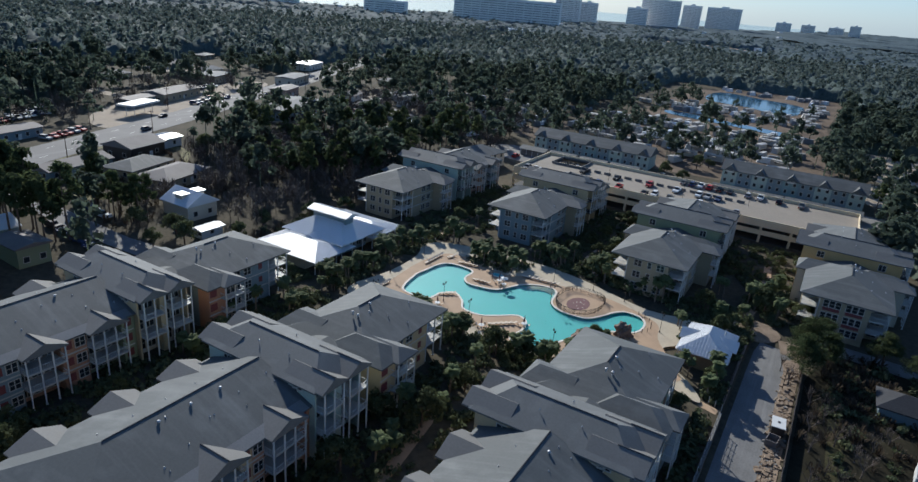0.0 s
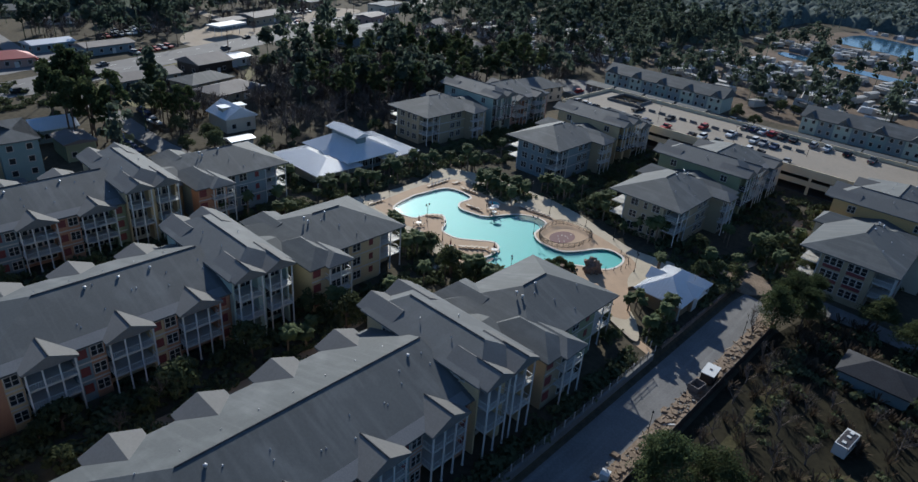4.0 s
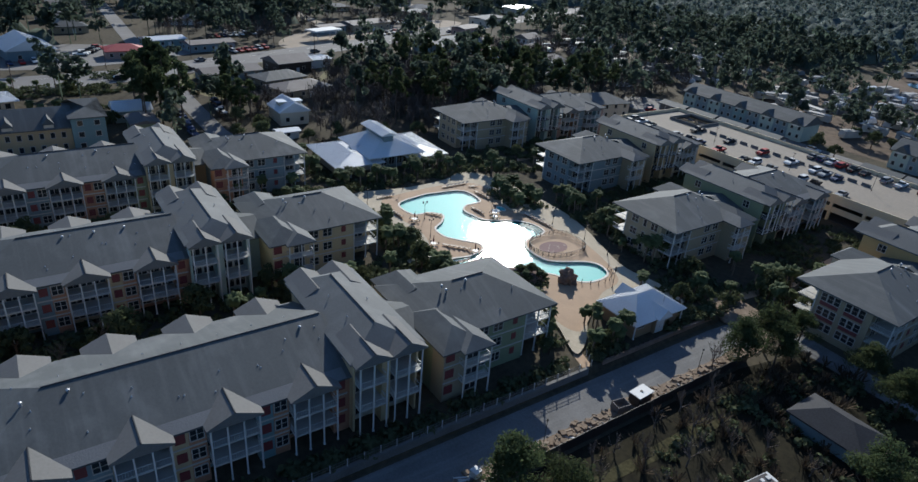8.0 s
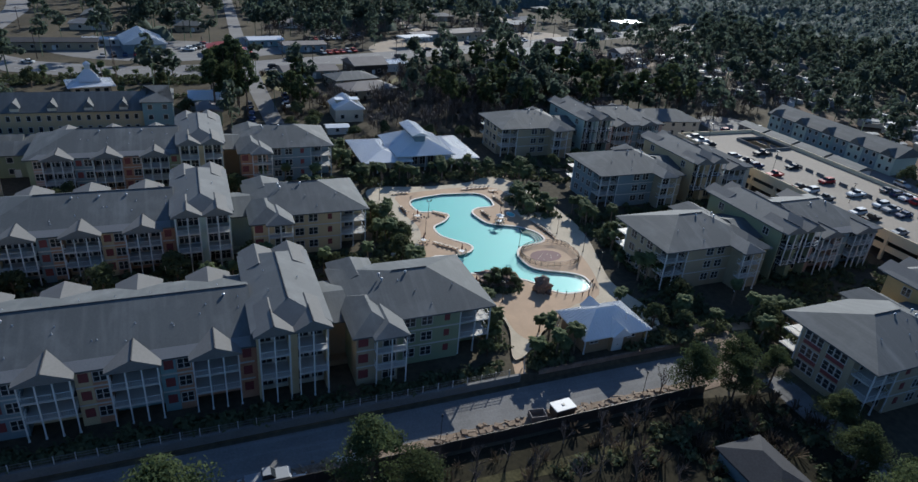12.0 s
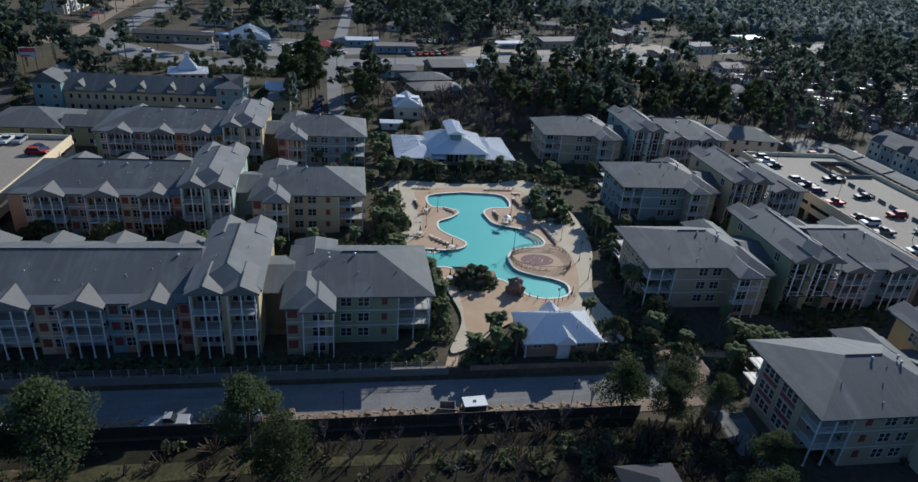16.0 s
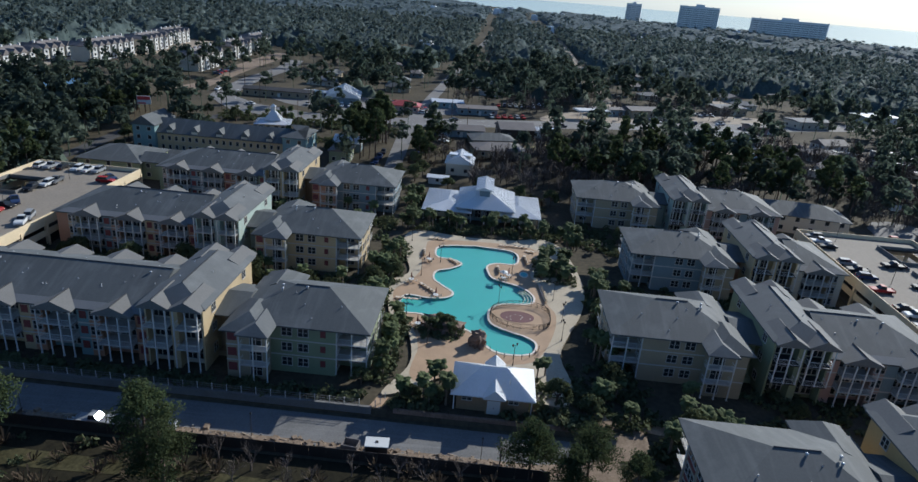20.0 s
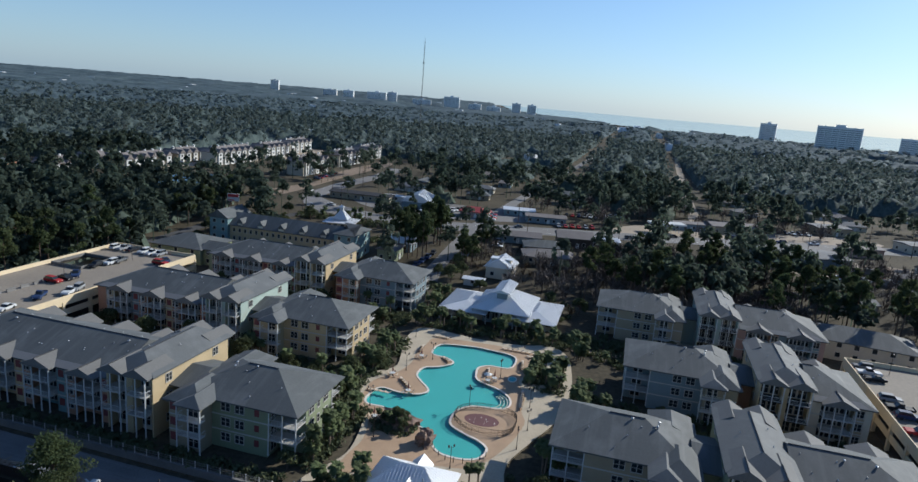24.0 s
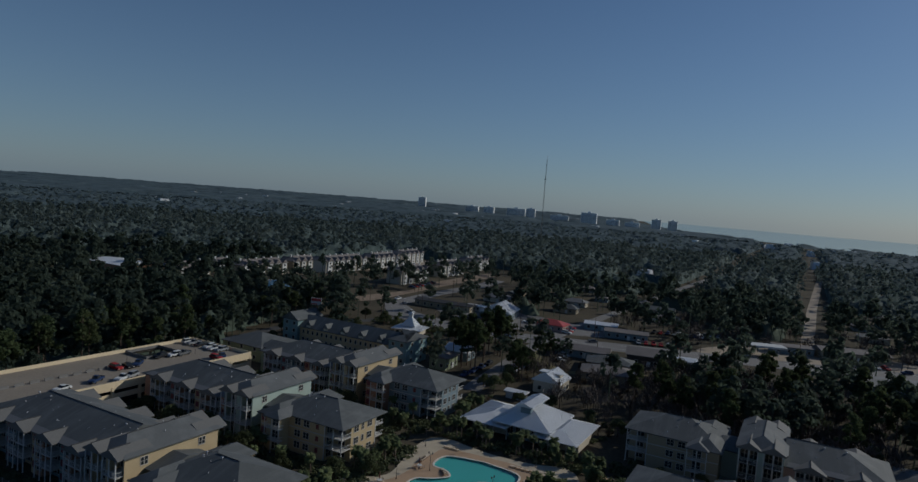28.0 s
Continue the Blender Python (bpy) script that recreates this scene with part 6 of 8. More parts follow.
def build_far():
    for x, y, yaw, L, W, H, b in ((-1600, 590, -20, 90, 22, 60, 6), (-1900, 490, -16, 40, 20, 54, 3), (-1560, 790, -30, 165, 22, 46, 9), (-2540, -615, 10, 62, 22, 74, 4),
                                  (-2580, -350, 6, 34, 20, 66, 3), (-2600, -290, 6, 34, 20, 64, 3), (-2560, -520, 8, 50, 20, 46, 3), (-2560, -440, 8, 55, 20, 40, 4), (-2900, -1100, 14, 90, 22, 62, 5),
                                  (-2900, -1250, 14, 50, 22, 58, 3), (-3100, -1450, 14, 70, 22, 50, 4), (-3300, -1900, 18, 44, 22, 82, 3), (-2800, -980, 14, 40, 20, 70, 3), (-2700, -800, 14, 80, 20, 44, 4),
                                  (-690, 1340, -75, 235, 26, 58, 12), (-720, 1760, -75, 66, 24, 70, 4), (-770, 2050, -75, 56, 24, 66, 4), (-640, 2140, -80, 60, 24, 62, 4), (-590, 2220, -80, 120, 24, 92, 7),
                                  (-540, 2440, -82, 60, 24, 84, 4), (-480, 2700, -84, 120, 24, 86, 7), (-330, 3300, -86, 60, 24, 50, 3), (-260, 3700, -88, 60, 24, 46, 3), (-150, 4000, -88, 70, 24, 44, 3),
                                  (-60, 3700, -90, 46, 24, 60, 3), (-900, 1180, -70, 90, 24, 36, 4), (-1180, 1120, -60, 120, 24, 30, 4)):
        beach_tower(x, y, yaw, L, W, H, b)
    root = empty("radio_mast", pose(-792, -146, terrain(-792, -146)), "tall thin guyed radio mast above the woods", "radio mast")
    mb = MB()
    for k in range(3):
        a = k * 2.0944
        mb.tube((0.7 * math.cos(a), 0.7 * math.sin(a), 0), (0.5 * math.cos(a), 0.5 * math.sin(a), 128), 0.16, 0.14, 4)
    for i in range(60):
        z = i * 2.1
        for k in range(3):
            a, b = k * 2.0944, (k + 1) * 2.0944
            mb.tube((0.66 * math.cos(a), 0.66 * math.sin(a), z), (0.66 * math.cos(b), 0.66 * math.sin(b), z + 2.1), 0.07, n=3)
    part("lattice", mb, "block", root)
    mb = MB()
    mb.tube((0, 0, 128), (0, 0, 134), 0.12)
    mb.box(-1.2, -1.2, 100, 1.2, 1.2, 101.5)
    part("antenna", mb, "block", root)


build_far()


# ---- roads and open ground ----
def patch(pts, lift, mat, name, label, category, smooth=4, z=None):
    poly = smooth_loop(pts, smooth) if smooth else pts
    if sum(poly[i - 1][0] * poly[i][1] - poly[i][0] * poly[i - 1][1] for i in range(len(poly))) < 0:
        poly = poly[::-1]
    mb = MB()
    tessellated(poly, 0.0, mb)
    # split long faces so that the cover follows the ground
    mb.v = [(x, y, (terrain(x, y) if z is None else z) + lift) for x, y, _ in mb.v]
    return thing(name, mb, mat, label, category, kind="structure")


HIGHWAY = [(-400, -27), (-376, -23), (-352, -20), (-290, -21), (-238, -16), (-216, 4), (-206, 36), (-210, 72), (-222, 105), (-236, 145), (-253, 192), (-271, 232), (-289, 281), (-316, 340), (-355, 430), (-389, 552), (-416, 672), (-497, 941), (-560, 1150)]


def build_roads():
    drape([(x, y, 5.6 if x < -230 and y < 0 else 8.6) for x, y in HIGHWAY], 0.12, 8, "road", "highway", "wide worn asphalt highway with turning lane", "road")
    mb = MB()
    for k in (-3.6, 3.6):
        for i in range(3, len(HIGHWAY) - 5):
            (xa, ya), (xb, yb) = HIGHWAY[i], HIGHWAY[i + 1]
            d = Vector((xb - xa, yb - ya)).normalized()
            n = int(math.hypot(xb - xa, yb - ya) / 9)
            for j in range(n):
                x, y = lerp(xa, xb, j / n) - d.y * k, lerp(ya, yb, j / n) + d.x * k
                p, q, w = (x, y), (x + d.x * 3.5, y + d.y * 3.5), 0.09
                mb.face(*[(a, b, terrain(a, b) + 0.16) for a, b in ((p[0] + d.y * w, p[1] - d.x * w), (q[0] + d.y * w, q[1] - d.x * w), (q[0] - d.y * w, q[1] + d.x * w), (p[0] - d.y * w, p[1] + d.x * w))])
    thing("lane_marking", mb, "white", "broken white lane lines on the highway", "road marking", kind="stuff")
    drape([(-208, 84, 3.4), (-185, 84.5, 3.2), (-146, 86, 3.0), (-132, 88, 3.6)], 0.10, 6, "road", "highway", "narrow worn side street running to the highway", "road")
    drape([(-218, 84, 3.5), (-300, 86, 3.2), (-480, 92, 3.0), (-900, 110, 3.0)], 0.10, 10, "road", "highway", "straight back road through the woods", "road")
    drape([(-255, 192, 3.5), (-320, 190, 3.4), (-490, 193, 3.2), (-900, 205, 3.2)], 0.10, 10, "road", "sand", "straight sandy road running into the woods", "road")
    drape([(-205, 10, 3.0), (-180, -8, 3.0), (-160, -22, 3.0), (-120, -24, 2.6)], 0.10, 5, "road", "asphalt", "entry drive with pale kerbs curving to the lodge", "road")
    drape([(-1.1, -90, 3.4), (-1.1, 60, 3.4), (-1.0, 136, 3.3), (0.0, 141, 3.6)], 0.05, 8, "road", "gravel_road", "pale grey gravel lane below a retaining wall", "road")
    drape([(3.2, -60, 1.3), (3.4, 60, 1.3), (3.5, 132, 1.4), (2.0, 145, 2.4)], 0.09, 5, "verge", "dirt", "rutted bare dirt verge with building rubble", "verge")
    drape([(6.0, 148, 2.4), (22, 147, 2.4), (60, 146, 2.4)], 0.08, 6, "road", "gravel_road", "narrow gravel track beside the flats", "road")
    patch([(-6, 141), (-2, 142), (0, 146), (-3, 150), (-8, 149), (-9, 144)], 0.15, "dirt", "sand_heap", "brown heap of bare sand at the end of the lane", "sand heap")
    patch([(-245, 150), (-262, 200), (-300, 280), (-318, 270), (-300, 215), (-285, 170), (-262, 148)], 0.06, "sand", "forecourt", "pale sandy forecourts along the highway", "forecourt")
    patch([(-225, 60), (-232, 20), (-262, 0), (-275, 30), (-262, 90), (-246, 108)], 0.06, "highway", "car_park", "worn asphalt forecourt of roadside shops", "car park")
    patch([(-218, 205), (-208, 225), (-216, 252), (-238, 262), (-252, 240), (-240, 208)], 0.06, "sand", "car_park", "sandy car park of a roadside shop", "car park")
    patch([(-204, 90), (-180, 92), (-172, 110), (-190, 140), (-206, 148), (-222, 130)], 0.05, "grass", "yard", "dry brown grass yards by the highway", "yard")
    patch([(-236, -30), (-330, -36), (-420, -40), (-430, -54), (-330, -50), (-290, -40), (-240, -44)], 0.05, "dirt", "verge", "bare brown field beside the highway", "field")
    patch([(-222, -82), (-250, -86), (-268, -100), (-256, -116), (-228, -118), (-210, -104)], 0.3, "pond", "pond", "blue pond among pines before town houses", "pond")
    patch([(-210, -140), (-300, -132), (-420, -104), (-470, -100), (-460, -172), (-330, -170), (-230, -172)], 0.05, "sand", "car_park", "sandy drives round the town houses", "drive")
    patch([(-180, -170), (-240, -174), (-246, -220), (-200, -236), (-170, -215)], 0.05, "highway", "car_park", "asphalt car park of the shopping hall", "car park")
    patch([(-130, 248), (-60, 246), (20, 248), (30, 268), (-60, 272), (-130, 270)], 0.06, "highway", "lane", "asphalt lane behind the parking deck", "lane")
    patch([(12, 296), (14, 400), (36, 470), (64, 450), (62, 300), (34, 290)], 0.06, "sand", "sand_lot", "bare pale sand lot", "lot")
    # Dark sheet stands in for fence and tree shade over the yard.
    patch([(6.0, -30), (6.0, 60), (6.0, 131), (9, 145), (70, 144), (110, 60), (70, -60)], 0.05, "yard", "yard", "yard with fallen leaves, its ground colour darkened for tree shade", "yard", 0)
    # Outline follows the sunlit band; ditch shade is only the dark yard colour.
    patch([(10.6, 18), (10.2, 60), (11.0, 100), (10.4, 134), (12.0, 135), (13.4, 112), (12.6, 88), (13.6, 60), (12.8, 18)], 0.09, "rough_grass", "verge", "rough olive winter grass on the sunlit strip of the yard", "grass", 3)
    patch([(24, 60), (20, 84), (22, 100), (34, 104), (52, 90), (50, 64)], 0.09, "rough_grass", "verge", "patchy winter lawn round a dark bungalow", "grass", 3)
    patch([(-240, 300), (-228, 330), (-190, 322), (-172, 304), (-200, 290)], 0.08, "sand", "trailer_lot", "pale lot where trailers are stored in the woods", "lot")
    patch([(-246, 262), (-238, 290), (-218, 292), (-214, 268)], 0.07, "dirt", "yard", "bare brown yard behind roadside shops", "yard")
    patch([(-395, 262), (-398, 290), (-372, 296), (-366, 266)], 0.07, "sand", "clearing", "pale sandy clearing in the woods", "clearing")
    # caravan park ground and lagoon
    patch([(-140, 296), (-120, 400), (-118, 560), (-100, 640), (-10, 660), (-8, 480), (-4, 296)], 0.05, "park", "caravan_park", "sandy lanes of the caravan park", "caravan park")
    patch([(-98, 548), (-64, 532), (-34, 515), (-30, 580), (-60, 600), (-98, 612)], 0.3, "pond", "lagoon", "dark lagoon inside the caravan park", "lagoon")
    patch([(-100, 440), (-60, 428), (-20, 415), (-18, 428), (-60, 442), (-100, 456)], 0.3, "pond", "lagoon", "dark lagoon inside the caravan park", "lagoon")
    patch([(-350, 1260), (-250, 1225), (-150, 1240), (-120, 1300), (-220, 1370), (-340, 1360)], 4.0, "dirt", "field", "reddish marsh field beyond the caravan park", "field")
    # sea
    coast = [(-5200, -1000), (-3600, -560), (-2700, -180), (-2050, 420), (-1760, 760), (-1500, 1010), (-1150, 1260), (-900, 1650), (-860, 2100), (-760, 2600), (-520, 3100), (-380, 3600), (-300, 4300), (-250, 5200)]
    mb = MB()
    for i in range(len(coast) - 1):
        for k in range(24):
            t0, t1 = k / 24, (k + 1) / 24
            q = []
            for (x, y), t in ((coast[i], t0), (coast[i], t1), (coast[i + 1], t1), (coast[i + 1], t0)):
                xx, yy = lerp(x, -5200, t), lerp(y, 5200, t)
                q.append((xx, yy, terrain(xx, yy) + 1.2 + 2.5 * (math.hypot(xx, yy) / 5000) ** 3))
            mb.face(*q[::-1])
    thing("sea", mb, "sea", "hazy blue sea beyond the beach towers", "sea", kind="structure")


build_roads()


# ---- the lane's edge: wall, fence, rubble ----
def build_lane_edge():
    root = empty("retaining_wall", pose(-5.6, 0, -1.2), "grey block retaining wall along the gravel lane", "retaining wall", kind="structure")
    block = cached("wall_block", lambda: (lambda w: (w.box(-0.16, 0.012, 0.012, 0.2, 0.985, 0.39), w.mesh("block", "block"))[1])(MB()))
    box_part("wall_core", root, "block", -0.3, -60, 0, 0.16, 106, 1.7)
    for c in range(1, 4):
        for i in range(60):
            part("block", block, None, root, "", pose(0, 45 + i + (0.5 if c % 2 else 0), c * 0.4))
    fence = empty("fence", pose(-5.7, 0, 0.5), "pale painted rail fence on top of the wall", "fence", kind="structure")
    post = cached("fence_post", lambda: (lambda w: (w.box(-0.06, -0.06, 0, 0.06, 0.06, 1.2), w.box(-0.08, -0.08, 1.2, 0.08, 0.08, 1.25), w.mesh("post", "trim"))[2])(MB()))
    def thin_panel():
        w = MB()
        for z in (0.2, 0.62, 1.04):
            w.box(-0.02, 0, z, 0.02, 2.36, z + 0.06)
        for k in range(1, 8):
            w.box(-0.01, k * 0.295 - 0.012, 0.2, 0.01, k * 0.295 + 0.012, 1.08)
        return w.mesh("panel", "block")
    panel = cached("fence_panel", thin_panel)
    for i in range(68):
        y = -52 + i * 2.4
        if y > 106:
            break
        part("post", post, None, fence, "", pose(0, y, 0))
        if y < 103.8:
            part("panel", panel, None, fence, "", pose(0, y, 0.05))
    for k in range(3):
        part("post", post, None, fence, "", pose(-1.2 * k, 106.6 + 0.6 * k, 0))
    scr = empty("screen_fence", pose(5.3, 0, -1.15), "dark board fence at the edge of the yards", "fence", kind="structure")
    brd = cached("dark_board", lambda: (lambda w: (w.box(-0.03, 0.01, 0, 0.03, 2.49, 1.9), w.mesh("board", "iron"))[1])(MB()))
    for i in range(60):
        part("board", brd, None, scr, "", pose((0.02 if i % 2 else -0.02), -16 + i * 2.5, 0))
    # low wall and rail by the pool house
    root = empty("low_wall", pose(-5.9, 0, -1.1), "low brown garden wall below the pool house", "garden wall", kind="structure")
    box_part("wall", root, "rock", -0.2, 109.5, 0, 0.2, 139, 1.5)
    for i in range(12):
        part("post", cached("dark_post", lambda: (lambda w: (w.box(-0.05, -0.05, 0, 0.05, 0.05, 0.9), w.box(-0.07, -0.07, 0.9, 0.07, 0.07, 0.95), w.mesh("post", "iron"))[2])(MB())), None, root, "", pose(0, 110 + i * 1.2, 1.3))
    # rubble along the verge
    rnd = random.Random(21)
    for k in range(13):
        y = rnd.uniform(58, 128)
        n = rnd.randint(2, 5)
        root = empty("plank_pile", pose(rnd.uniform(2.4, 4.2), y, -1.0, 0, 0, rnd.uniform(-40, 40)), "small pile of pale weathered planks on dirt", "planks", "rubble along the lane")
        for i in range(n):
            mb = MB()
            L = rnd.uniform(1.2, 2.8)
            mb.box(-0.12, -L / 2, 0, 0.12, L / 2, 0.05)
            part("plank", mb, "wood" if k % 3 else "white", root, "", pose(rnd.uniform(-0.4, 0.4), rnd.uniform(-0.3, 0.3), i * 0.06, 0, 0, rnd.uniform(-15, 15)))
    root = empty("box_trailer", pose(3.3, 108.6, -1.05, 0, 0, 4), "dark box trailer with a white roof on the verge", "trailer")
    box_part("body", root, "iron", -1.0, -1.6, 0.45, 1.0, 1.6, 2.0)
    box_part("roof", root, "white", -1.1, -1.75, 2.0, 1.1, 1.75, 2.12)
    box_part("roof_vent", root, "iron", -0.2, -0.2, 2.12, 0.2, 0.2, 2.22)
    for y in (-0.5, 0.5):
        for x in (-1.0, 1.0):
            part("wheel", CACHE["wheel"], None, root, "", pose(x, y, 0.35, 0, 0, 90))
    root = empty("waste_skip", pose(3.0, 104.6, -1.05, 0, 0, -8), "open rusty waste skip on the verge", "skip")
    for a in ((-0.9, -1.2, 0.1, -0.8, 1.2, 1.3), (0.8, -1.2, 0.1, 0.9, 1.2, 1.3), (-0.8, -1.2, 0.1, 0.8, -1.1, 1.3), (-0.8, 1.1, 0.1, 0.8, 1.2, 1.3), (-0.8, -1.1, 0.1, 0.8, 1.1, 0.2)):
        box_part("side", root, "roof_brown", *a)
    root = empty("box_crate", pose(2.8, 77.5, -1.05, 0, 0, 12), "white plastic water tank crate on the verge", "crate")
    box_part("tank", root, "white", -0.6, -0.6, 0.15, 0.6, 0.6, 1.2)
    box_part("pallet", root, "wood", -0.65, -0.65, 0, 0.65, 0.65, 0.15)
    for x, y, col in ((3.4, 38.0, "white"), (3.2, 43.5, "white"), (3.3, 66.0, "silver")):
        park(x, y, -1.05, 90, "pickup", col)
    # scaffold frames on a low trailer
    root = empty("frame_trailer", pose(3.4, 51.5, -1.05), "flat trailer stacked with pale metal frames", "trailer")
    box_part("bed", root, "iron", -1.0, -2.6, 0.5, 1.0, 2.6, 0.65)
    for i in range(11):
        box_part("bar", root, "chrome", -0.95, -2.4 + i * 0.48, 0.65, 0.95, -2.3 + i * 0.48, 1.0)
    for x in (-1, 1):
        part("wheel", CACHE["wheel"], None, root, "", pose(x, 0.5, 0.35, 0, 0, 90))
    # lane lamps
    mb = MB()
    mb.tube((0, 0, 0), (0, 0, 4.2), 0.06, 0.05)
    mb.tube((0, 0, 4.2), (0, 0, 4.5), 0.2, 0.05, 6)
    me = mb.mesh("lane_lamp", "iron")
    for y in (20, 54, 89.5, 124):
        thing("lane_lamp", me, None, "slim dark lamp post beside the gravel lane", "lamp post", "lane lamps", m=pose(2.6, y, -1.1))
    # camper by the yard
    root = empty("camper_van", pose(24.0, 108.5, -1.1, 0, 0, 84) @ Matrix.Scale(0.8, 4), "white motor camper with roof vents in a yard", "camper")
    mb = MB()
    extrude(mb, [(-3.2, 0.5), (3.2, 0.5), (3.2, 1.6), (2.6, 2.0), (2.8, 2.9), (-3.2, 2.9)], -1.15, 1.15)
    part("body", mb, "white", root)
    box_part("roof_panel", root, "iron", -2.9, -1.0, 2.9, 2.2, 1.0, 2.95)
    for x in (-2.0, 0.2, 1.6):
        box_part("roof_vent", root, "white", x - 0.35, -0.3, 2.95, x + 0.35, 0.35, 3.15)
    for x in (-2.0, -0.3, 1.2):
        box_part("window", root, "glass", x - 0.4, -1.18, 1.7, x + 0.4, -1.15, 2.2)
    for x in (-1.8, 2.2):
        for y in (-1.0, 1.0):
            part("wheel", CACHE["wheel"], None, root, "", pose(x, y, 0.35))


build_lane_edge()


# ---- roadside things ----
def build_roadside():
    mb = MB()
    mb.tube((0, 0, 0), (0, 0, 10.5), 0.16, 0.11)
    mb.box(-0.08, -1.2, 9.6, 0.08, 1.2, 9.78)
    me = mb.mesh("utility_pole", "bark")
    first = []
    for i in range(2, len(HIGHWAY) - 4):
        (xa, ya), (xb, yb) = HIGHWAY[i], HIGHWAY[i + 1]
        d = Vector((xb - xa, yb - ya)).normalized()
        n = max(1, int(math.hypot(xb - xa, yb - ya) / 32))
        for j in range(n):
            for k in (13, -14):
                if k < 0 and j % 2:
                    continue
                x, y = lerp(xa, xb, j / n) - d.y * k, lerp(ya, yb, j / n) + d.x * k
                thing("utility_pole", me, None, "brown wooden utility pole beside the highway", "utility pole", "utility poles", m=pose(x, y, terrain(x, y), 0, 0, math.degrees(math.atan2(d.y, d.x))))
    root = empty("roadside_sign", pose(-179.5, -23.0, terrain(-180, -23), 0, 0, 20), "tall roadside sign board in red and white on posts", "sign")
    for y in (-2.0, 2.0):
        box_part("post", root, "iron", -0.1, y - 0.1, 0, 0.1, y + 0.1, 6.4)
    box_part("board", root, "white", -0.15, -2.6, 6.2, 0.15, 2.6, 9.6)
    box_part("upper_panel", root, "flagred", 0.15, -2.4, 8.0, 0.18, 2.4, 9.4)
    box_part("lower_panel", root, "flagred", 0.15, -2.4, 6.4, 0.18, 0.6, 6.9)
    rnd = random.Random(5)
    col = ["white", "silver", "black", "grey", "navy", "red", "white", "silver"]
    kinds = ["sedan", "suv", "pickup"]
    # cars on the highway and in the forecourts
    for i in range(3, 13):
        (xa, ya), (xb, yb) = HIGHWAY[i], HIGHWAY[i + 1]
        d = Vector((xb - xa, yb - ya)).normalized()
        for s in (-5.2, 5.2):
            if rnd.random() < 0.7:
                t = rnd.random()
                x, y = lerp(xa, xb, t) - d.y * s, lerp(ya, yb, t) + d.x * s
                park(x, y, terrain(x, y) + 0.13, math.degrees(math.atan2(d.y, d.x)) + (180 if s > 0 else 0), rnd.choice(kinds), rnd.choice(col), True)
    for x0, y0, dx, dy, n, yaw in ((-232, 30, -1, 4.0, 7, 5), (-246, 62, -2.5, 1.5, 6, 80), (-249, 84, 3.2, 0.6, 5, 90), (-241, 120, -1.2, 3.2, 6, 15), (-214, 216, -1, 3.1, 11, 20), (-206, 236, -1, 3.1, 8, 20), (-270, 205, -2, 4, 5, 30),
                                   (-196, 100, 3.4, 0.4, 4, 80), (-268, 20, -0.5, 3.4, 8, 0), (-145, 79, -6, 0.3, 4, 5), (-162, 92, -5, 0.5, 3, 5), (-300, -44, -4.2, -0.6, 9, 90), (-276, 120, -1, 3.2, 9, 0), (-286, 130, -1, 3.2, 7, 0), (-305, 232, -1, 4, 5, 20)):
        for k in range(n):
            x, y = x0 + dx * k, y0 + dy * k
            park(x, y, terrain(x, y) + 0.1, yaw, rnd.choice(kinds), rnd.choice(col), True)
    for k in range(24):
        x = rnd.uniform(-230, -190) if k < 10 else rnd.uniform(-120, 10)
        y = rnd.uniform(-215, -185) if k < 10 else rnd.choice((250.5, 266.5))
        park(x, y, terrain(x, y) + 0.1, rnd.choice((0, 90, 180)), rnd.choice(kinds), rnd.choice(col), True)


build_roadside()


def caravan():
    root = empty("caravan", pose(0, 0, 0), "white static caravan on a sandy pitch", "caravan", "caravans in the park")
    mb = MB()
    extrude(mb, [(-4.4, 0.4), (4.4, 0.4), (4.6, 1.6), (4.3, 3.0), (-4.4, 3.0)], -1.4, 1.4)
    part("body", mb, "trim", root)
    mb = MB()
    mb.roof(-4.5, -1.55, 4.5, 1.55, 3.0, 3.35, "x", 0, 0, 0.1)
    part("roof", mb, "trim", root)
    for x in (-2.0,):
        box_part("window", root, "glass", x - 0.5, -1.44, 1.6, x + 0.5, -1.4, 2.3)
    box_part("awning", root, "block", -2.2, -3.6, 2.5, 2.6, -1.4, 2.6)
    return root


def build_caravans():
    rnd = random.Random(8)
    a = caravan()
    a.matrix_basis = pose(-80, 310, terrain(-80, 310), 0, 0, 8)
    for r in range(19):
        for c in range(9):
            x, y = -126 + c * 13.2 + rnd.uniform(-1.5, 1.5), 304 + r * 17 + rnd.uniform(-2, 2) - c * 1.2
            if rnd.random() < 0.22 or (515 < y < 615 and x < -28) or (x < -100 and r % 3 == 0) or 412 < y < 458:
                continue
            copy_thing(a, pose(x, y, terrain(x, y), 0, 0, rnd.choice((62, 70, 84, 255, -16, 12))))
    for k in range(9):
        x, y = -230 + (k % 5) * 11.5, 304 + (k // 5) * 12 - (k % 5)
        copy_thing(a, pose(x, y, terrain(x, y), 0, 0, 80 + rnd.uniform(-6, 6)))


build_caravans()


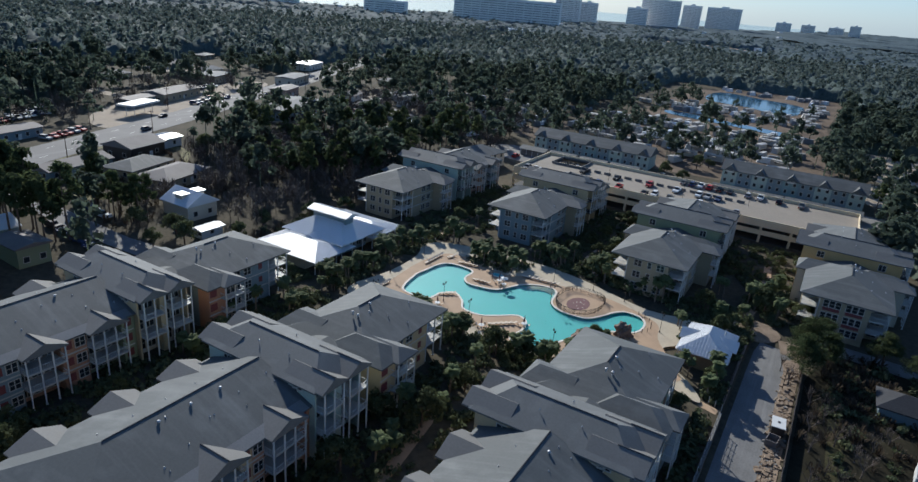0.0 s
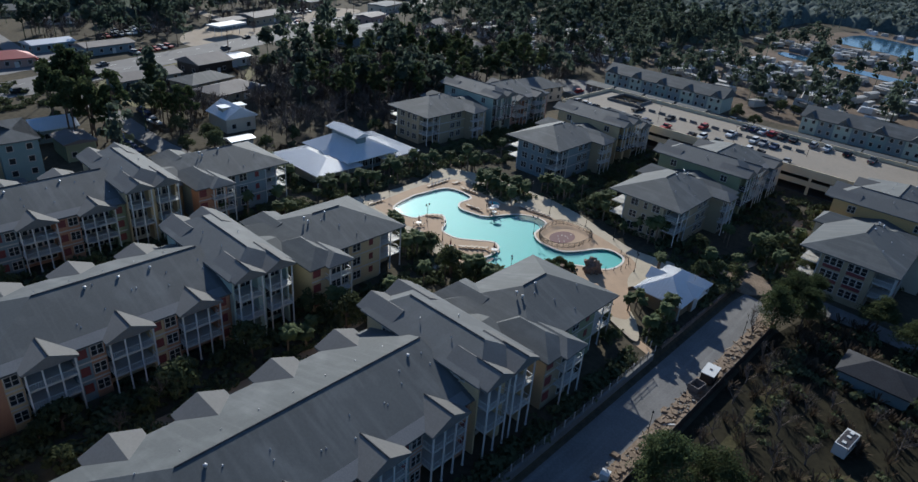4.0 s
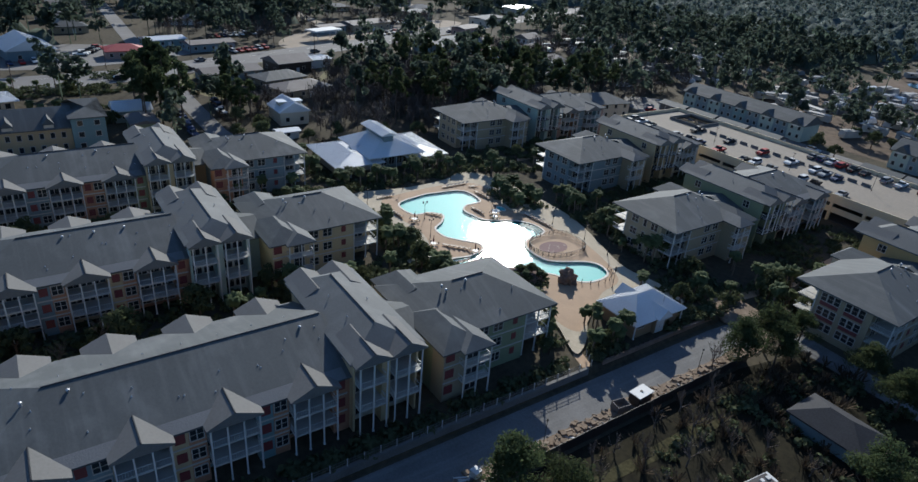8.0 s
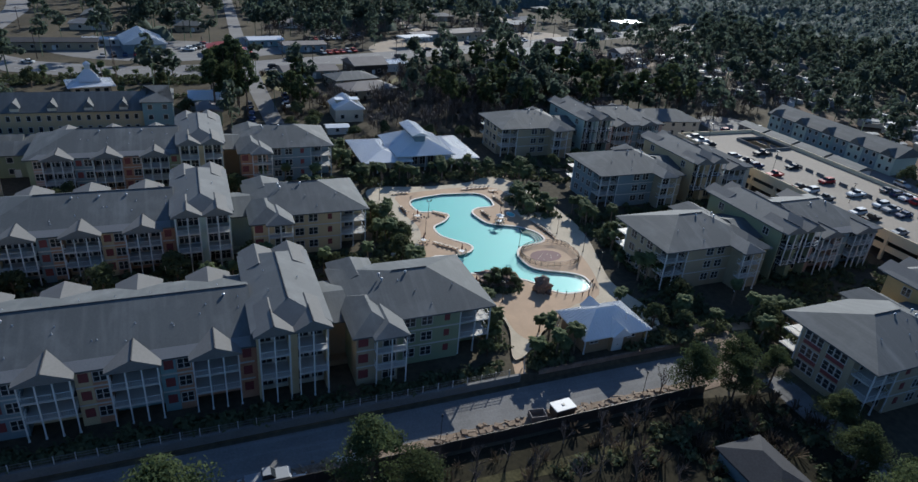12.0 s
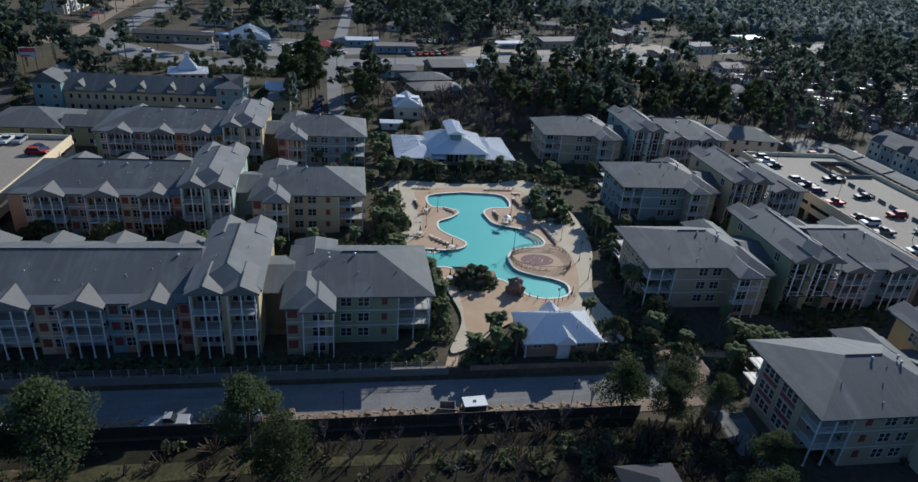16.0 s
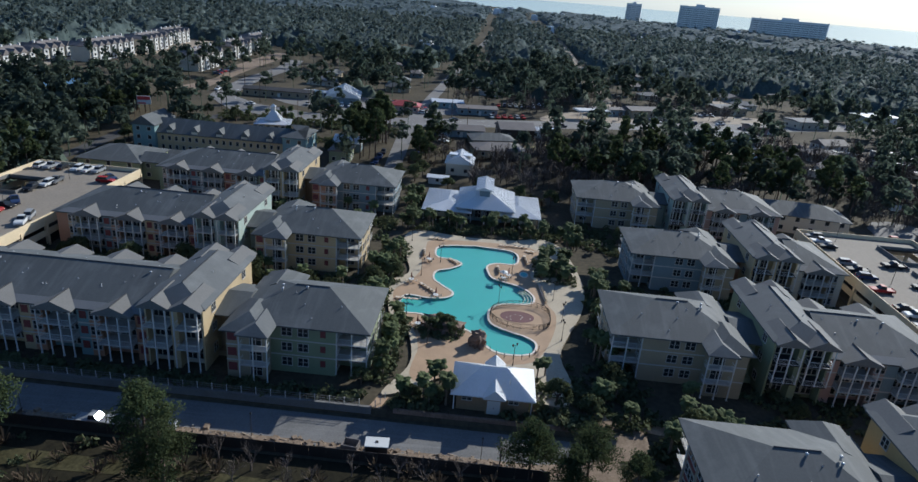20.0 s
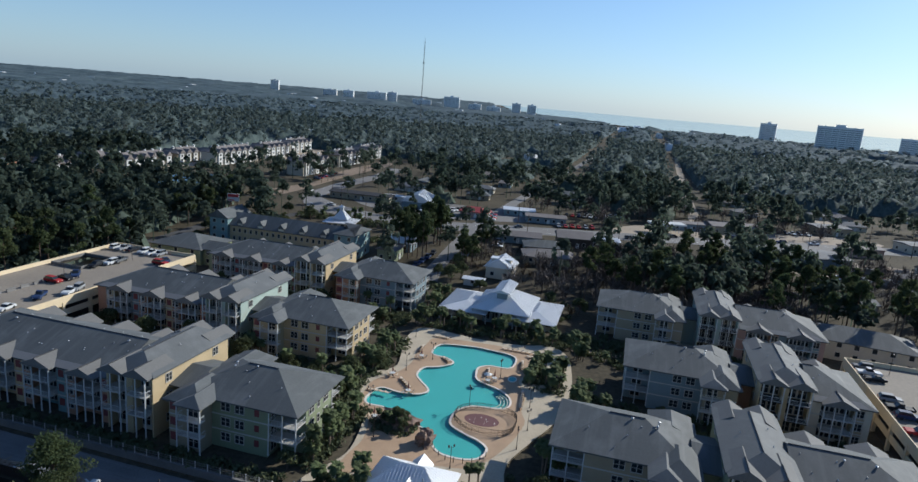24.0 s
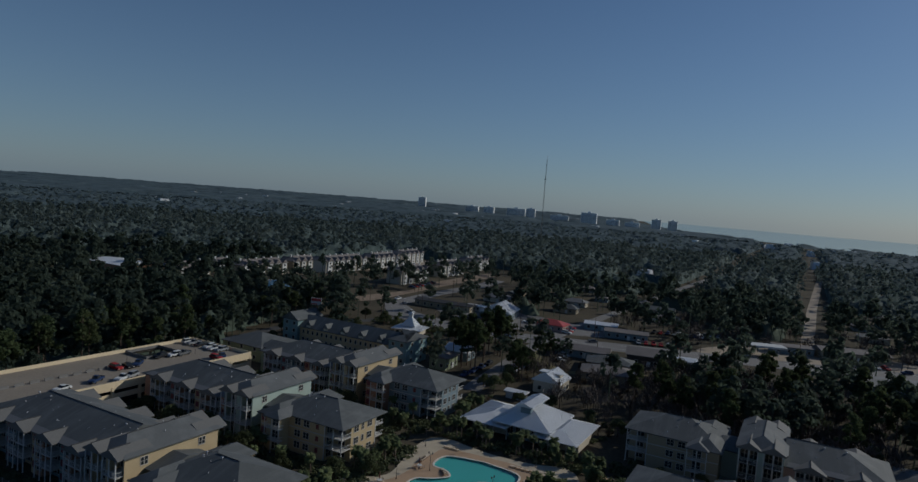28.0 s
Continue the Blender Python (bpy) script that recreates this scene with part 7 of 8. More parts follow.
# ---- trees and plants ----
def leaf_quads(rng, centers, radii, per, size, flat=0.75, wild=0.6, up=0.25):
    """Small leaf clumps scattered over the shells of several puffs: an (n, 4, 3) array."""
    out = []
    for c, r in zip(centers, radii):
        d = rng.normal(size=(per, 3))
        d /= np.linalg.norm(d, axis=1)[:, None]
        rad = r * rng.uniform(0.45, 1.08, size=(per, 1))
        p = np.array(c) + d * rad * np.array((1, 1, flat))
        nrm = d + rng.normal(scale=wild, size=(per, 3))
        nrm[:, 2] = nrm[:, 2] * 0.8 + up
        nrm /= np.linalg.norm(nrm, axis=1)[:, None]
        a = np.cross(nrm, rng.normal(size=(per, 3)))
        a /= np.linalg.norm(a, axis=1)[:, None]
        b = np.cross(nrm, a)
        s = size * rng.uniform(0.6, 1.3, size=(per, 1))
        a, b = a * s, b * s * rng.uniform(0.45, 0.9, size=(per, 1))
        out.append(np.stack([p - a - b * 0.6, p + a * 0.7 - b, p + a + b * 0.7, p - a * 0.6 + b], axis=1))
    return np.concatenate(out)


def quad_mesh(name, quads, mat):
    """A mesh from an (n, 4, 3) array of quads."""
    n = len(quads)
    me = bpy.data.meshes.new(name)
    me.vertices.add(n * 4)
    me.vertices.foreach_set("co", np.ascontiguousarray(quads, dtype=np.float32).ravel())
    me.loops.add(n * 4)
    me.loops.foreach_set("vertex_index", np.arange(n * 4, dtype=np.int32))
    me.polygons.add(n)
    me.polygons.foreach_set("loop_start", np.arange(0, n * 4, 4, dtype=np.int32))
    me.update(calc_edges=True)
    me.materials.append(M[mat] if isinstance(mat, str) else mat)
    return me


def pine_layout(rng, h, spread, n, low=0.50):
    cs, rs = [], []
    for i in range(n):
        t = rng.uniform(0.0, 1.0)
        z = h * (low + (0.97 - low) * t)
        r = spread * (1.0 - 0.65 * t) * rng.uniform(0.25, 1.0)
        a = rng.uniform(0, 6.2832)
        cs.append((r * math.cos(a), r * math.sin(a), z))
        rs.append(spread * rng.uniform(0.24, 0.42))
    cs.append((0, 0, h * 0.97))
    rs.append(spread * 0.3)
    return cs, rs


def make_pine(seed, h=15.0, spread=3.6, n=17, per=80, size=0.33, low=0.50, flat=0.75):
    rng = np.random.default_rng(seed)
    cs, rs = pine_layout(rng, h, spread, n, low)
    crown = quad_mesh("crown", leaf_quads(rng, cs, rs, per, size, flat), "pine")
    mb = MB()
    lean = rng.uniform(-0.4, 0.4, 2)
    mb.tube((0, 0, -0.5), (lean[0], lean[1], h * 0.6), 0.24, 0.16, 7)
    mb.tube((lean[0], lean[1], h * 0.6), (0, 0, h * 0.95), 0.16, 0.05, 6)
    for c in cs[:-1]:
        mb.tube((lean[0] * 0.8, lean[1] * 0.8, c[2] - 0.8), c, 0.07, 0.03, 4)
    return mb.mesh("trunk", "bark"), crown


def make_oak(seed, h=8.0, spread=3.6, n=20, per=90, size=0.27):
    rng = np.random.default_rng(seed)
    cs, rs = [], []
    for i in range(n):
        a, q = rng.uniform(0, 6.2832), rng.uniform(0, 1)
        r = spread * math.sqrt(q) * 0.8
        cs.append((r * math.cos(a), r * math.sin(a), h * (0.42 + 0.5 * (1 - q) * rng.uniform(0.5, 1.0))))
        rs.append(spread * rng.uniform(0.26, 0.42))
    crown = quad_mesh("crown", leaf_quads(rng, cs, rs, per, size), "oak")
    mb = MB()
    mb.tube((0, 0, -0.5), (0.1, 0, h * 0.4), 0.26, 0.18, 7)
    for c in cs[:9]:
        mb.tube((0.1, 0, h * 0.36), c, 0.11, 0.03, 5)
    return mb.mesh("trunk", "bark"), crown


def make_palm(seed, h=5.0):
    rng = np.random.default_rng(seed)
    mb = MB()
    lean = rng.uniform(-0.35, 0.35, 2)
    k = 6
    for i in range(k):
        a, b = i / k, (i + 1) / k
        mb.tube((lean[0] * a * a, lean[1] * a * a, h * a - (0.4 if i == 0 else 0)), (lean[0] * b * b, lean[1] * b * b, h * b), 0.19 - 0.03 * a, 0.17 - 0.03 * b, 7)
    q = []
    top = np.array((lean[0], lean[1], h))
    for i in range(46):
        az, el = rng.uniform(0, 6.2832), rng.uniform(-0.5, 1.25)
        L = rng.uniform(1.35, 1.9)
        d = np.array((math.cos(az), math.sin(az), 0.0))
        side = np.array((-math.sin(az), math.cos(az), 0.0))
        p, ang = top.copy(), el
        for s in range(4):
            w0, w1 = (0.10, 0.42, 0.52, 0.34)[s], (0.42, 0.52, 0.34, 0.04)[s]
            nx = p + (d * math.cos(ang) + np.array((0, 0, math.sin(ang)))) * L / 4
            drop = np.array((0, 0, -0.10))
            for g in (1, -1):
                q.append((p, nx, nx + side * w1 * g + drop * w1 * 3, p + side * w0 * g + drop * w0 * 3))
            p, ang = nx, ang - 0.42
    return mb.mesh("trunk", "palm_bark"), quad_mesh("crown", np.array(q), "palm")


def make_bare(seed, h=6.0):
    rng = random.Random(seed)
    mb = MB()

    def grow(p, d, L, r, lvl):
        q = p + d * L
        mb.tube(p, q, r, r * 0.6, 5 if lvl < 2 else 3)
        if lvl == 4:
            return
        for _ in range(3 if lvl else 5):
            nd = (d + Vector((rng.uniform(-1, 1), rng.uniform(-1, 1), rng.uniform(-0.2, 0.7))) * 0.75).normalized()
            grow(p.lerp(q, rng.uniform(0.55, 1.0)), nd, L * rng.uniform(0.55, 0.8), r * 0.55, lvl + 1)
    grow(Vector((0, 0, -0.3)), Vector((0.05, 0, 1)), h * 0.34, 0.16, 0)
    return mb.mesh("branches", "twig")


PINES = [make_pine(k, 14 + (k * 7 % 5), 3.2 + 0.25 * (k % 4), 15 + k % 5) for k in range(6)]
YARD = [make_pine(20 + k, 9.5 + k, 4.9, 30, 300, 0.125, 0.38, 0.42) for k in range(3)]
OAKS = [make_oak(40 + k, 6.5 + k, 3.0 + 0.4 * k) for k in range(4)]
PALMS = [make_palm(60 + k, 2.9 + 0.55 * k) for k in range(5)]
BARE = [make_bare(80 + k, 6.0 + k) for k in range(3)]


def plant(kind, x, y, s=1.0, z=None):
    rnd = random.Random(int(x * 971) ^ int(y * 613))
    sets = {"pine": PINES, "yard_pine": YARD, "oak": OAKS, "palm": PALMS, "bare": BARE}
    info = {"pine": ("pine_tree", "tall pine with a bare trunk and ragged crown", "tree", "tall pines"),
            "yard_pine": ("pine_tree", "bushy green pine beside the lane", "tree", "yard pines"),
            "oak": ("oak_tree", "dark evergreen oak with a spreading crown", "tree", "oaks"),
            "palm": ("palm_tree", "sabal palm with a rough trunk and fan fronds", "palm", "palms round the pool"),
            "bare": ("bare_tree", "leafless grey winter tree", "tree", "bare trees")}[kind]
    t = rnd.choice(sets[kind])
    z = terrain(x, y) if z is None else z
    m = pose(x, y, z, 0, 0, rnd.uniform(0, 360)) @ Matrix.Diagonal((s, s, s * rnd.uniform(0.9, 1.1), 1))
    if kind == "bare":
        thing(info[0], t, None, *info[1:], m=m)
        return
    root = empty(info[0], m, *info[1:])
    part("trunk", t[0], None, root)
    part("crown", t[1], None, root)


def build_garden():
    rnd = random.Random(77)
    fixed = [(-20.0, 134.6), (-19.2, 133.2), (-14.9, 116.2), (-15.6, 114.6), (-13.4, 115.4), (-29.7, 105.0), (-27.5, 106.0), (-31.4, 113.6), (-33.2, 115.4), (-30.4, 116.6), (-32.0, 111.4), (-24.0, 106.4), (-47.5, 100.6), (-16.0, 159.6), (-14.6, 157.8), (-20.5, 106.6)]
    for x, y in fixed:
        plant("palm", x, y, rnd.uniform(0.75, 0.95) * (0.6 if -34 < x < -30 and 111 < y < 117 else 1), terrain(x, y) + (1.0 if -34 < x < -30 and 111 < y < 117 else 0.2))
    zones = [((-74, 135.8, -61, 143), 20), ((-58, 146.5, -24, 150), 9), ((-72, 95.5, -54, 102), 15), ((-95, 98, -88, 104), 7), ((-94, 104, -89, 140), 24), ((-52, 97, -34, 101.5), 10), ((-35, 104.8, -14, 107.5), 10),
             ((-42, 143.5, -22, 149), 8), ((-18, 141, -8, 150), 6), ((-10, 152, 0, 166), 8), ((-62, 148, -42, 154), 9), ((-52, 60, -44, 92), 8), ((-94, 60, -86, 92), 8), ((-46, 160, -40, 200), 6), ((-90, 143, -82, 152), 8), ((-86, 160, -82, 200), 5), ((-118, 96, -98, 101), 8),
             ((-9, 110, -6.5, 118), 4), ((-200, 8, -192, 60), 18), ((-176, 40, -164, 56), 5), ((-6, 170, 14, 178), 4)]
    for (x0, y0, x1, y1), n in zones:
        for _ in range(n):
            x, y = rnd.uniform(x0, x1), rnd.uniform(y0, y1)
            plant("palm", x, y, rnd.uniform(0.8, 1.2))
    for x, y in ((-11.5, 136.0), (-8.5, 112.0), (-9.0, 115.5), (-45, 72), (-88, 70), (-12, 103.0), (-44, 148), (-47, 152), (-36, 146.5), (-84, 146), (-40, 99), (-46, 98.5), (-55, 101), (-28, 148), (-5, 156), (3, 156), (-134, 96), (-140, 98), (-130, 118), (-128, 108), (-126, 132),
                 (-121, 142), (-88, 100), (-50, 30), (-47, 44), (-48, 56), (-90, 34), (-88, 48), (-138, 90), (-150, 94), (-163, 98), (-168, 94)):
        plant("oak", x, y, rnd.uniform(0.6, 0.95) * (0.6 if x > -13 and y < 118 else 1.0))
    for x, y, s in ((11.6, 55.0, 1.4), (7.5, 145.5, 0.75), (13.5, 49.0, 1.0), (10.0, 77.4, 1.1), (14.5, 82.0, 1.0), (5.2, 131.0, 0.95), (5.2, 139.4, 0.85), (8.8, 136.5, 0.8), (19.1, 146.5, 0.8), (30.0, 66.0, 1.0), (33.0, 118.5, 1.0), (36.0, 138.0, 1.1), (40.0, 70, 1.1), (22, 28, 1.0), (15, 12, 1.0), (34.0, 143.5, 1.0), (26, 142.5, 0.9)):
        plant("yard_pine", x, y, s, terrain(x, y))
    for x, y in ((9.0, 97.0), (11.0, 101.0), (8.5, 106.0), (12.0, 110.5), (14.0, 114.5), (10.0, 116.5), (8.4, 87.0), (16.0, 104.0), (12.5, 90.5), (7.4, 121.0), (1.5, 131.5), (3.4, 126.8), (20.0, 117.0), (18.0, 96.0), (9.5, 92.0), (15.0, 108.0), (17.5, 112.0), (8.0, 112.5), (13.0, 98.5), (21.0, 101.0), (25.0, 96.0), (19.0, 88.0), (30.0, 112.0), (26.0, 118.0), (-47, 41), (-45, 35)):
        plant("bare", x, y, rnd.uniform(0.7, 1.0))
    for x0, y0, x1, y1, n in ((-60, 156, -43, 204, 9), (-102, 158, -84, 204, 8), (-18, 172, 16, 205, 8), (-52, 24, -42, 92, 8), (-94, 24, -84, 92, 8), (-18, 128, -7, 146, 3)):
        for _ in range(n):
            plant("oak", rnd.uniform(x0, x1), rnd.uniform(y0, y1), rnd.uniform(0.35, 0.7))
    for x, y, z, q in ((-33.0, 112.6, 0.6, 0.42), (-31.2, 114.0, 0.8, 0.4), (-32.6, 116.2, 0.7, 0.42), (-30.4, 117.0, 0.4, 0.34), (-33.8, 114.6, 0.4, 0.4)):
        plant("oak", x, y, q, z)
    for _ in range(13):
        plant("pine", rnd.uniform(-205, -150), rnd.uniform(-34, -27), rnd.uniform(0.7, 1.0))
    for x, y in ((-170, -6), (-164, 2), (-175, 6), (-188, 12), (-192, -2), (-186, -14), (-158, -10), (-150, -14), (-140, -12), (-168, 62), (-160, 60), (-174, 70), (-190, 52)):
        plant("oak", x, y, rnd.uniform(0.6, 0.95))
    # tall pines before the highway
    for _ in range(16):
        plant("pine", rnd.uniform(-186, -152), rnd.uniform(68, 79), rnd.uniform(0.9, 1.2))
    for _ in range(10):
        plant("pine", rnd.uniform(-182, -146), rnd.uniform(93, 102), rnd.uniform(0.6, 0.85))
    for _ in range(30):
        plant("pine", rnd.uniform(-200, -130), rnd.uniform(140, 205), rnd.uniform(0.75, 1.05))
    for _ in range(22):
        plant("pine", rnd.uniform(-190, -134), rnd.uniform(205, 252), rnd.uniform(0.85, 1.15))
    for _ in range(50):
        plant("pine", rnd.uniform(-120, 20), rnd.uniform(-46, -15), rnd.uniform(0.85, 1.15))
    for _ in range(18):
        plant("oak", rnd.uniform(-200, -130), rnd.uniform(142, 210), rnd.uniform(0.9, 1.2))
    for _ in range(14):
        plant("bare", rnd.uniform(-200, -134), rnd.uniform(130, 205), rnd.uniform(1.1, 1.5))
    for x, y in ((18, 330), (24, 345), (10, 300), (32, 322), (-50, 292), (-46, 298), (-60, 300), (-58, 268), (-50, 266), (22, 268), (18, 274)):
        plant("pine" if x > 0 else "oak", x, y, 0.8)


build_garden()

BLOCK = [(ob.matrix_basis.translation.x, ob.matrix_basis.translation.y) for ob in scene.objects if ob.parent is None and ob.type == "EMPTY" and ob.get("category") in
         ("house", "shop", "store", "motel", "diner", "workshop", "hall", "shed", "pavilion", "town houses", "fuel canopy", "apartment tower", "trailer")]


def near_road(x, y):
    best = 1e9
    for i in range(len(HIGHWAY) - 1):
        (xa, ya), (xb, yb) = HIGHWAY[i], HIGHWAY[i + 1]
        if min(ya, yb) - 60 > y or max(ya, yb) + 60 < y:
            continue
        dx, dy = xb - xa, yb - ya
        t = min(1.0, max(0.0, ((x - xa) * dx + (y - ya) * dy) / (dx * dx + dy * dy)))
        best = min(best, math.hypot(x - xa - t * dx, y - ya - t * dy))
    return best


def wooded(x, y):
    """How thick the woods stand at a place, from 0 to 1."""
    if -130 < x < 9 and -13 < y < 212 or -132 < x < 20 and 205 < y < 296 or 5 < x < 72 and -10 < y < 200:
        return 0.0
    h = near_road(x, y)
    if h < (8 if x < -330 and y < 0 else 13):
        return 0.0
    if -204 < x < -130 and 138 < y < 214:
        return 0.34
    if -204 < x < 40 and -125 < y < -29:
        return 1.0
    if any(abs(x - a) < 14 and abs(y - b) < 15 for a, b in BLOCK):
        return 0.0
    if -142 < x < -2 and 294 < y < 655:
        return (0.5 if y < 326 else 0.26 if x < -96 else 0.09) if not (410 < y < 460 or 510 < y < 618) else 0.0
    if -2 <= x < 12 and 300 < y < 900:
        return 1.0
    if 12 <= x < 60 and 285 < y < 400:
        return 0.05
    if -350 < x < -125 and 1225 < y < 1370:
        return 0.0
    if -242 < x < -168 and 288 < y < 332 or -248 < x < -212 and 258 < y < 295 or -398 < x < -364 and 260 < y < 298:
        return 0.3
    if -142 < x < -125 and 96 < y < 212:
        return 0.15
    if x < -130 and abs(y - (86 if x > -480 else 100)) < 7 and x < -216 or (x < -255 and abs(y - 192) < 7):
        return 0.0
    if -480 < x < -205 and -176 < y < -100:
        return 0.05
    if -430 < x < -222 and -60 < y < -26:
        return 0.3
    if -272 < x < -206 and -120 < y < -80:
        return 0.0
    if -480 < x < -212 and -100 < y < -44:
        return 0.22 if x > -290 else 0.10
    if -250 < x < -165 and -240 < y < -172:
        return 0.08
    if -158 < x < -122 and -8 < y < 60:
        return 0.0
    if -215 < x < -128 and -30 < y < 138:
        return 0.18 if y > 60 else 0.30
    if h < 30 and -40 < y < 320:
        return 0.14
    if h < 55 and -40 < y < 320:
        return 0.5
    if h > 60 and math.hypot(x, y - 100) > 520 and noise.noise(Vector((x / 190.0, y / 90.0, 9.0))) > 0.40:
        return 0.25
    c = noise.noise(Vector((x / 46.0, y / 46.0, 3.0)))
    if -260 < x < -130 and 212 < y < 420:
        return 0.62 if c < 0.0 else 0.28
    if -480 < x < -130 and 60 < y < 460 and c > 0.16:
        return 0.22
    return 0.92


def forest(name, seed, r0, r1, cell, template, mat, a0, a1, keep=1.0, smin=0.6, smax=1.3):
    rng = np.random.default_rng(seed)
    spots = []
    n = int(r1 / cell)
    for i in range(-n, n + 1):
        for j in range(-n, n + 1):
            x, y = (i + rng.uniform(-0.45, 0.45)) * cell - 60, (j + rng.uniform(-0.45, 0.45)) * cell + 100
            r = math.hypot(x, y - 100)
            if not r0 < r < r1 or rng.random() > keep:
                continue
            az = math.degrees(math.atan2(y - 100, x)) % 360
            if r > 260 and not a0 < az < a1:
                continue
            if sea_at(x, y) or rng.random() > wooded(x, y):
                continue
            spots.append((x, y, terrain(x, y)))
    if not spots:
        return
    P = np.array(spots)
    k = len(P)
    T = np.stack(template)
    pick = rng.integers(0, len(T), k)
    q = T[pick]
    ang = rng.uniform(0, 6.2832, k)
    c, s = np.cos(ang)[:, None, None], np.sin(ang)[:, None, None]
    sc = rng.uniform(smin, smax, k)[:, None, None]
    x, y, z = q[..., 0], q[..., 1], q[..., 2]
    out = np.stack([(x * c - y * s) * sc + P[:, 0][:, None, None], (x * s + y * c) * sc + P[:, 1][:, None, None], z * sc * rng.uniform(0.85, 1.15, k)[:, None, None] + P[:, 2][:, None, None]], axis=-1)
    thing(name, quad_mesh(name, out.reshape(-1, 4, 3), mat), None, "dense pine and oak woods with ragged crowns", "woods", kind="stuff")


COAST = [(-5200, -1000), (-3600, -560), (-2700, -180), (-2050, 420), (-1760, 760), (-1500, 1010), (-1150, 1260), (-900, 1650), (-860, 2100), (-760, 2600), (-520, 3100), (-380, 3600), (-300, 4300), (-250, 5200)]


def sea_at(x, y):
    if x > -250 or y < -1000:
        return False
    for (xa, ya), (xb, yb) in zip(COAST, COAST[1:]):
        if xa <= x <= xb:
            return y > lerp(ya, yb, (x - xa) / (xb - xa)) - 25
    return False


def trunk_quads(h, r):
    return np.array([[(-r, 0, -0.5), (r, 0, -0.5), (r * 0.6, 0, h), (-r * 0.6, 0, h)], [(0, -r, -0.5), (0, r, -0.5), (0, r * 0.6, h), (0, -r * 0.6, h)]])


def low_tree(seed, h, spread, puffs, per, size, pine=True, up=0.25):
    rng = np.random.default_rng(seed)
    if pine:
        cs, rs = pine_layout(rng, h, spread, puffs - 1)
    else:
        cs, rs = [], []
        for _ in range(puffs):
            a, q = rng.uniform(0, 6.2832), rng.uniform(0, 1)
            cs.append((spread * 0.75 * math.sqrt(q) * math.cos(a), spread * 0.75 * math.sqrt(q) * math.sin(a), h * (0.45 + 0.45 * (1 - q))))
            rs.append(spread * rng.uniform(0.3, 0.45))
    return np.concatenate([leaf_quads(rng, cs, rs, per, size, 0.75, 0.3, up), trunk_quads(h * 0.75, 0.2)])


NEAR = [low_tree(100 + k, 13 + k % 5, 5.2, 12, 17, 0.72, k % 3 > 0, 0.55) for k in range(8)]
MID = [low_tree(120 + k, 12 + k % 4, 4.6, 6, 9, 0.85, k % 3 > 0, 0.4) for k in range(8)]
FAR = [low_tree(140 + k, 13 + k % 3, 5.0, 3, 3, 2.2, False, 1.3) for k in range(6)]
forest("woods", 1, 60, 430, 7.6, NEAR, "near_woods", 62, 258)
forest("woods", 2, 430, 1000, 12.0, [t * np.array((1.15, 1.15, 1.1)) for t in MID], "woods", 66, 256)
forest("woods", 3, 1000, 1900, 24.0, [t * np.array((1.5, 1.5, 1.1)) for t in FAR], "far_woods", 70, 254)


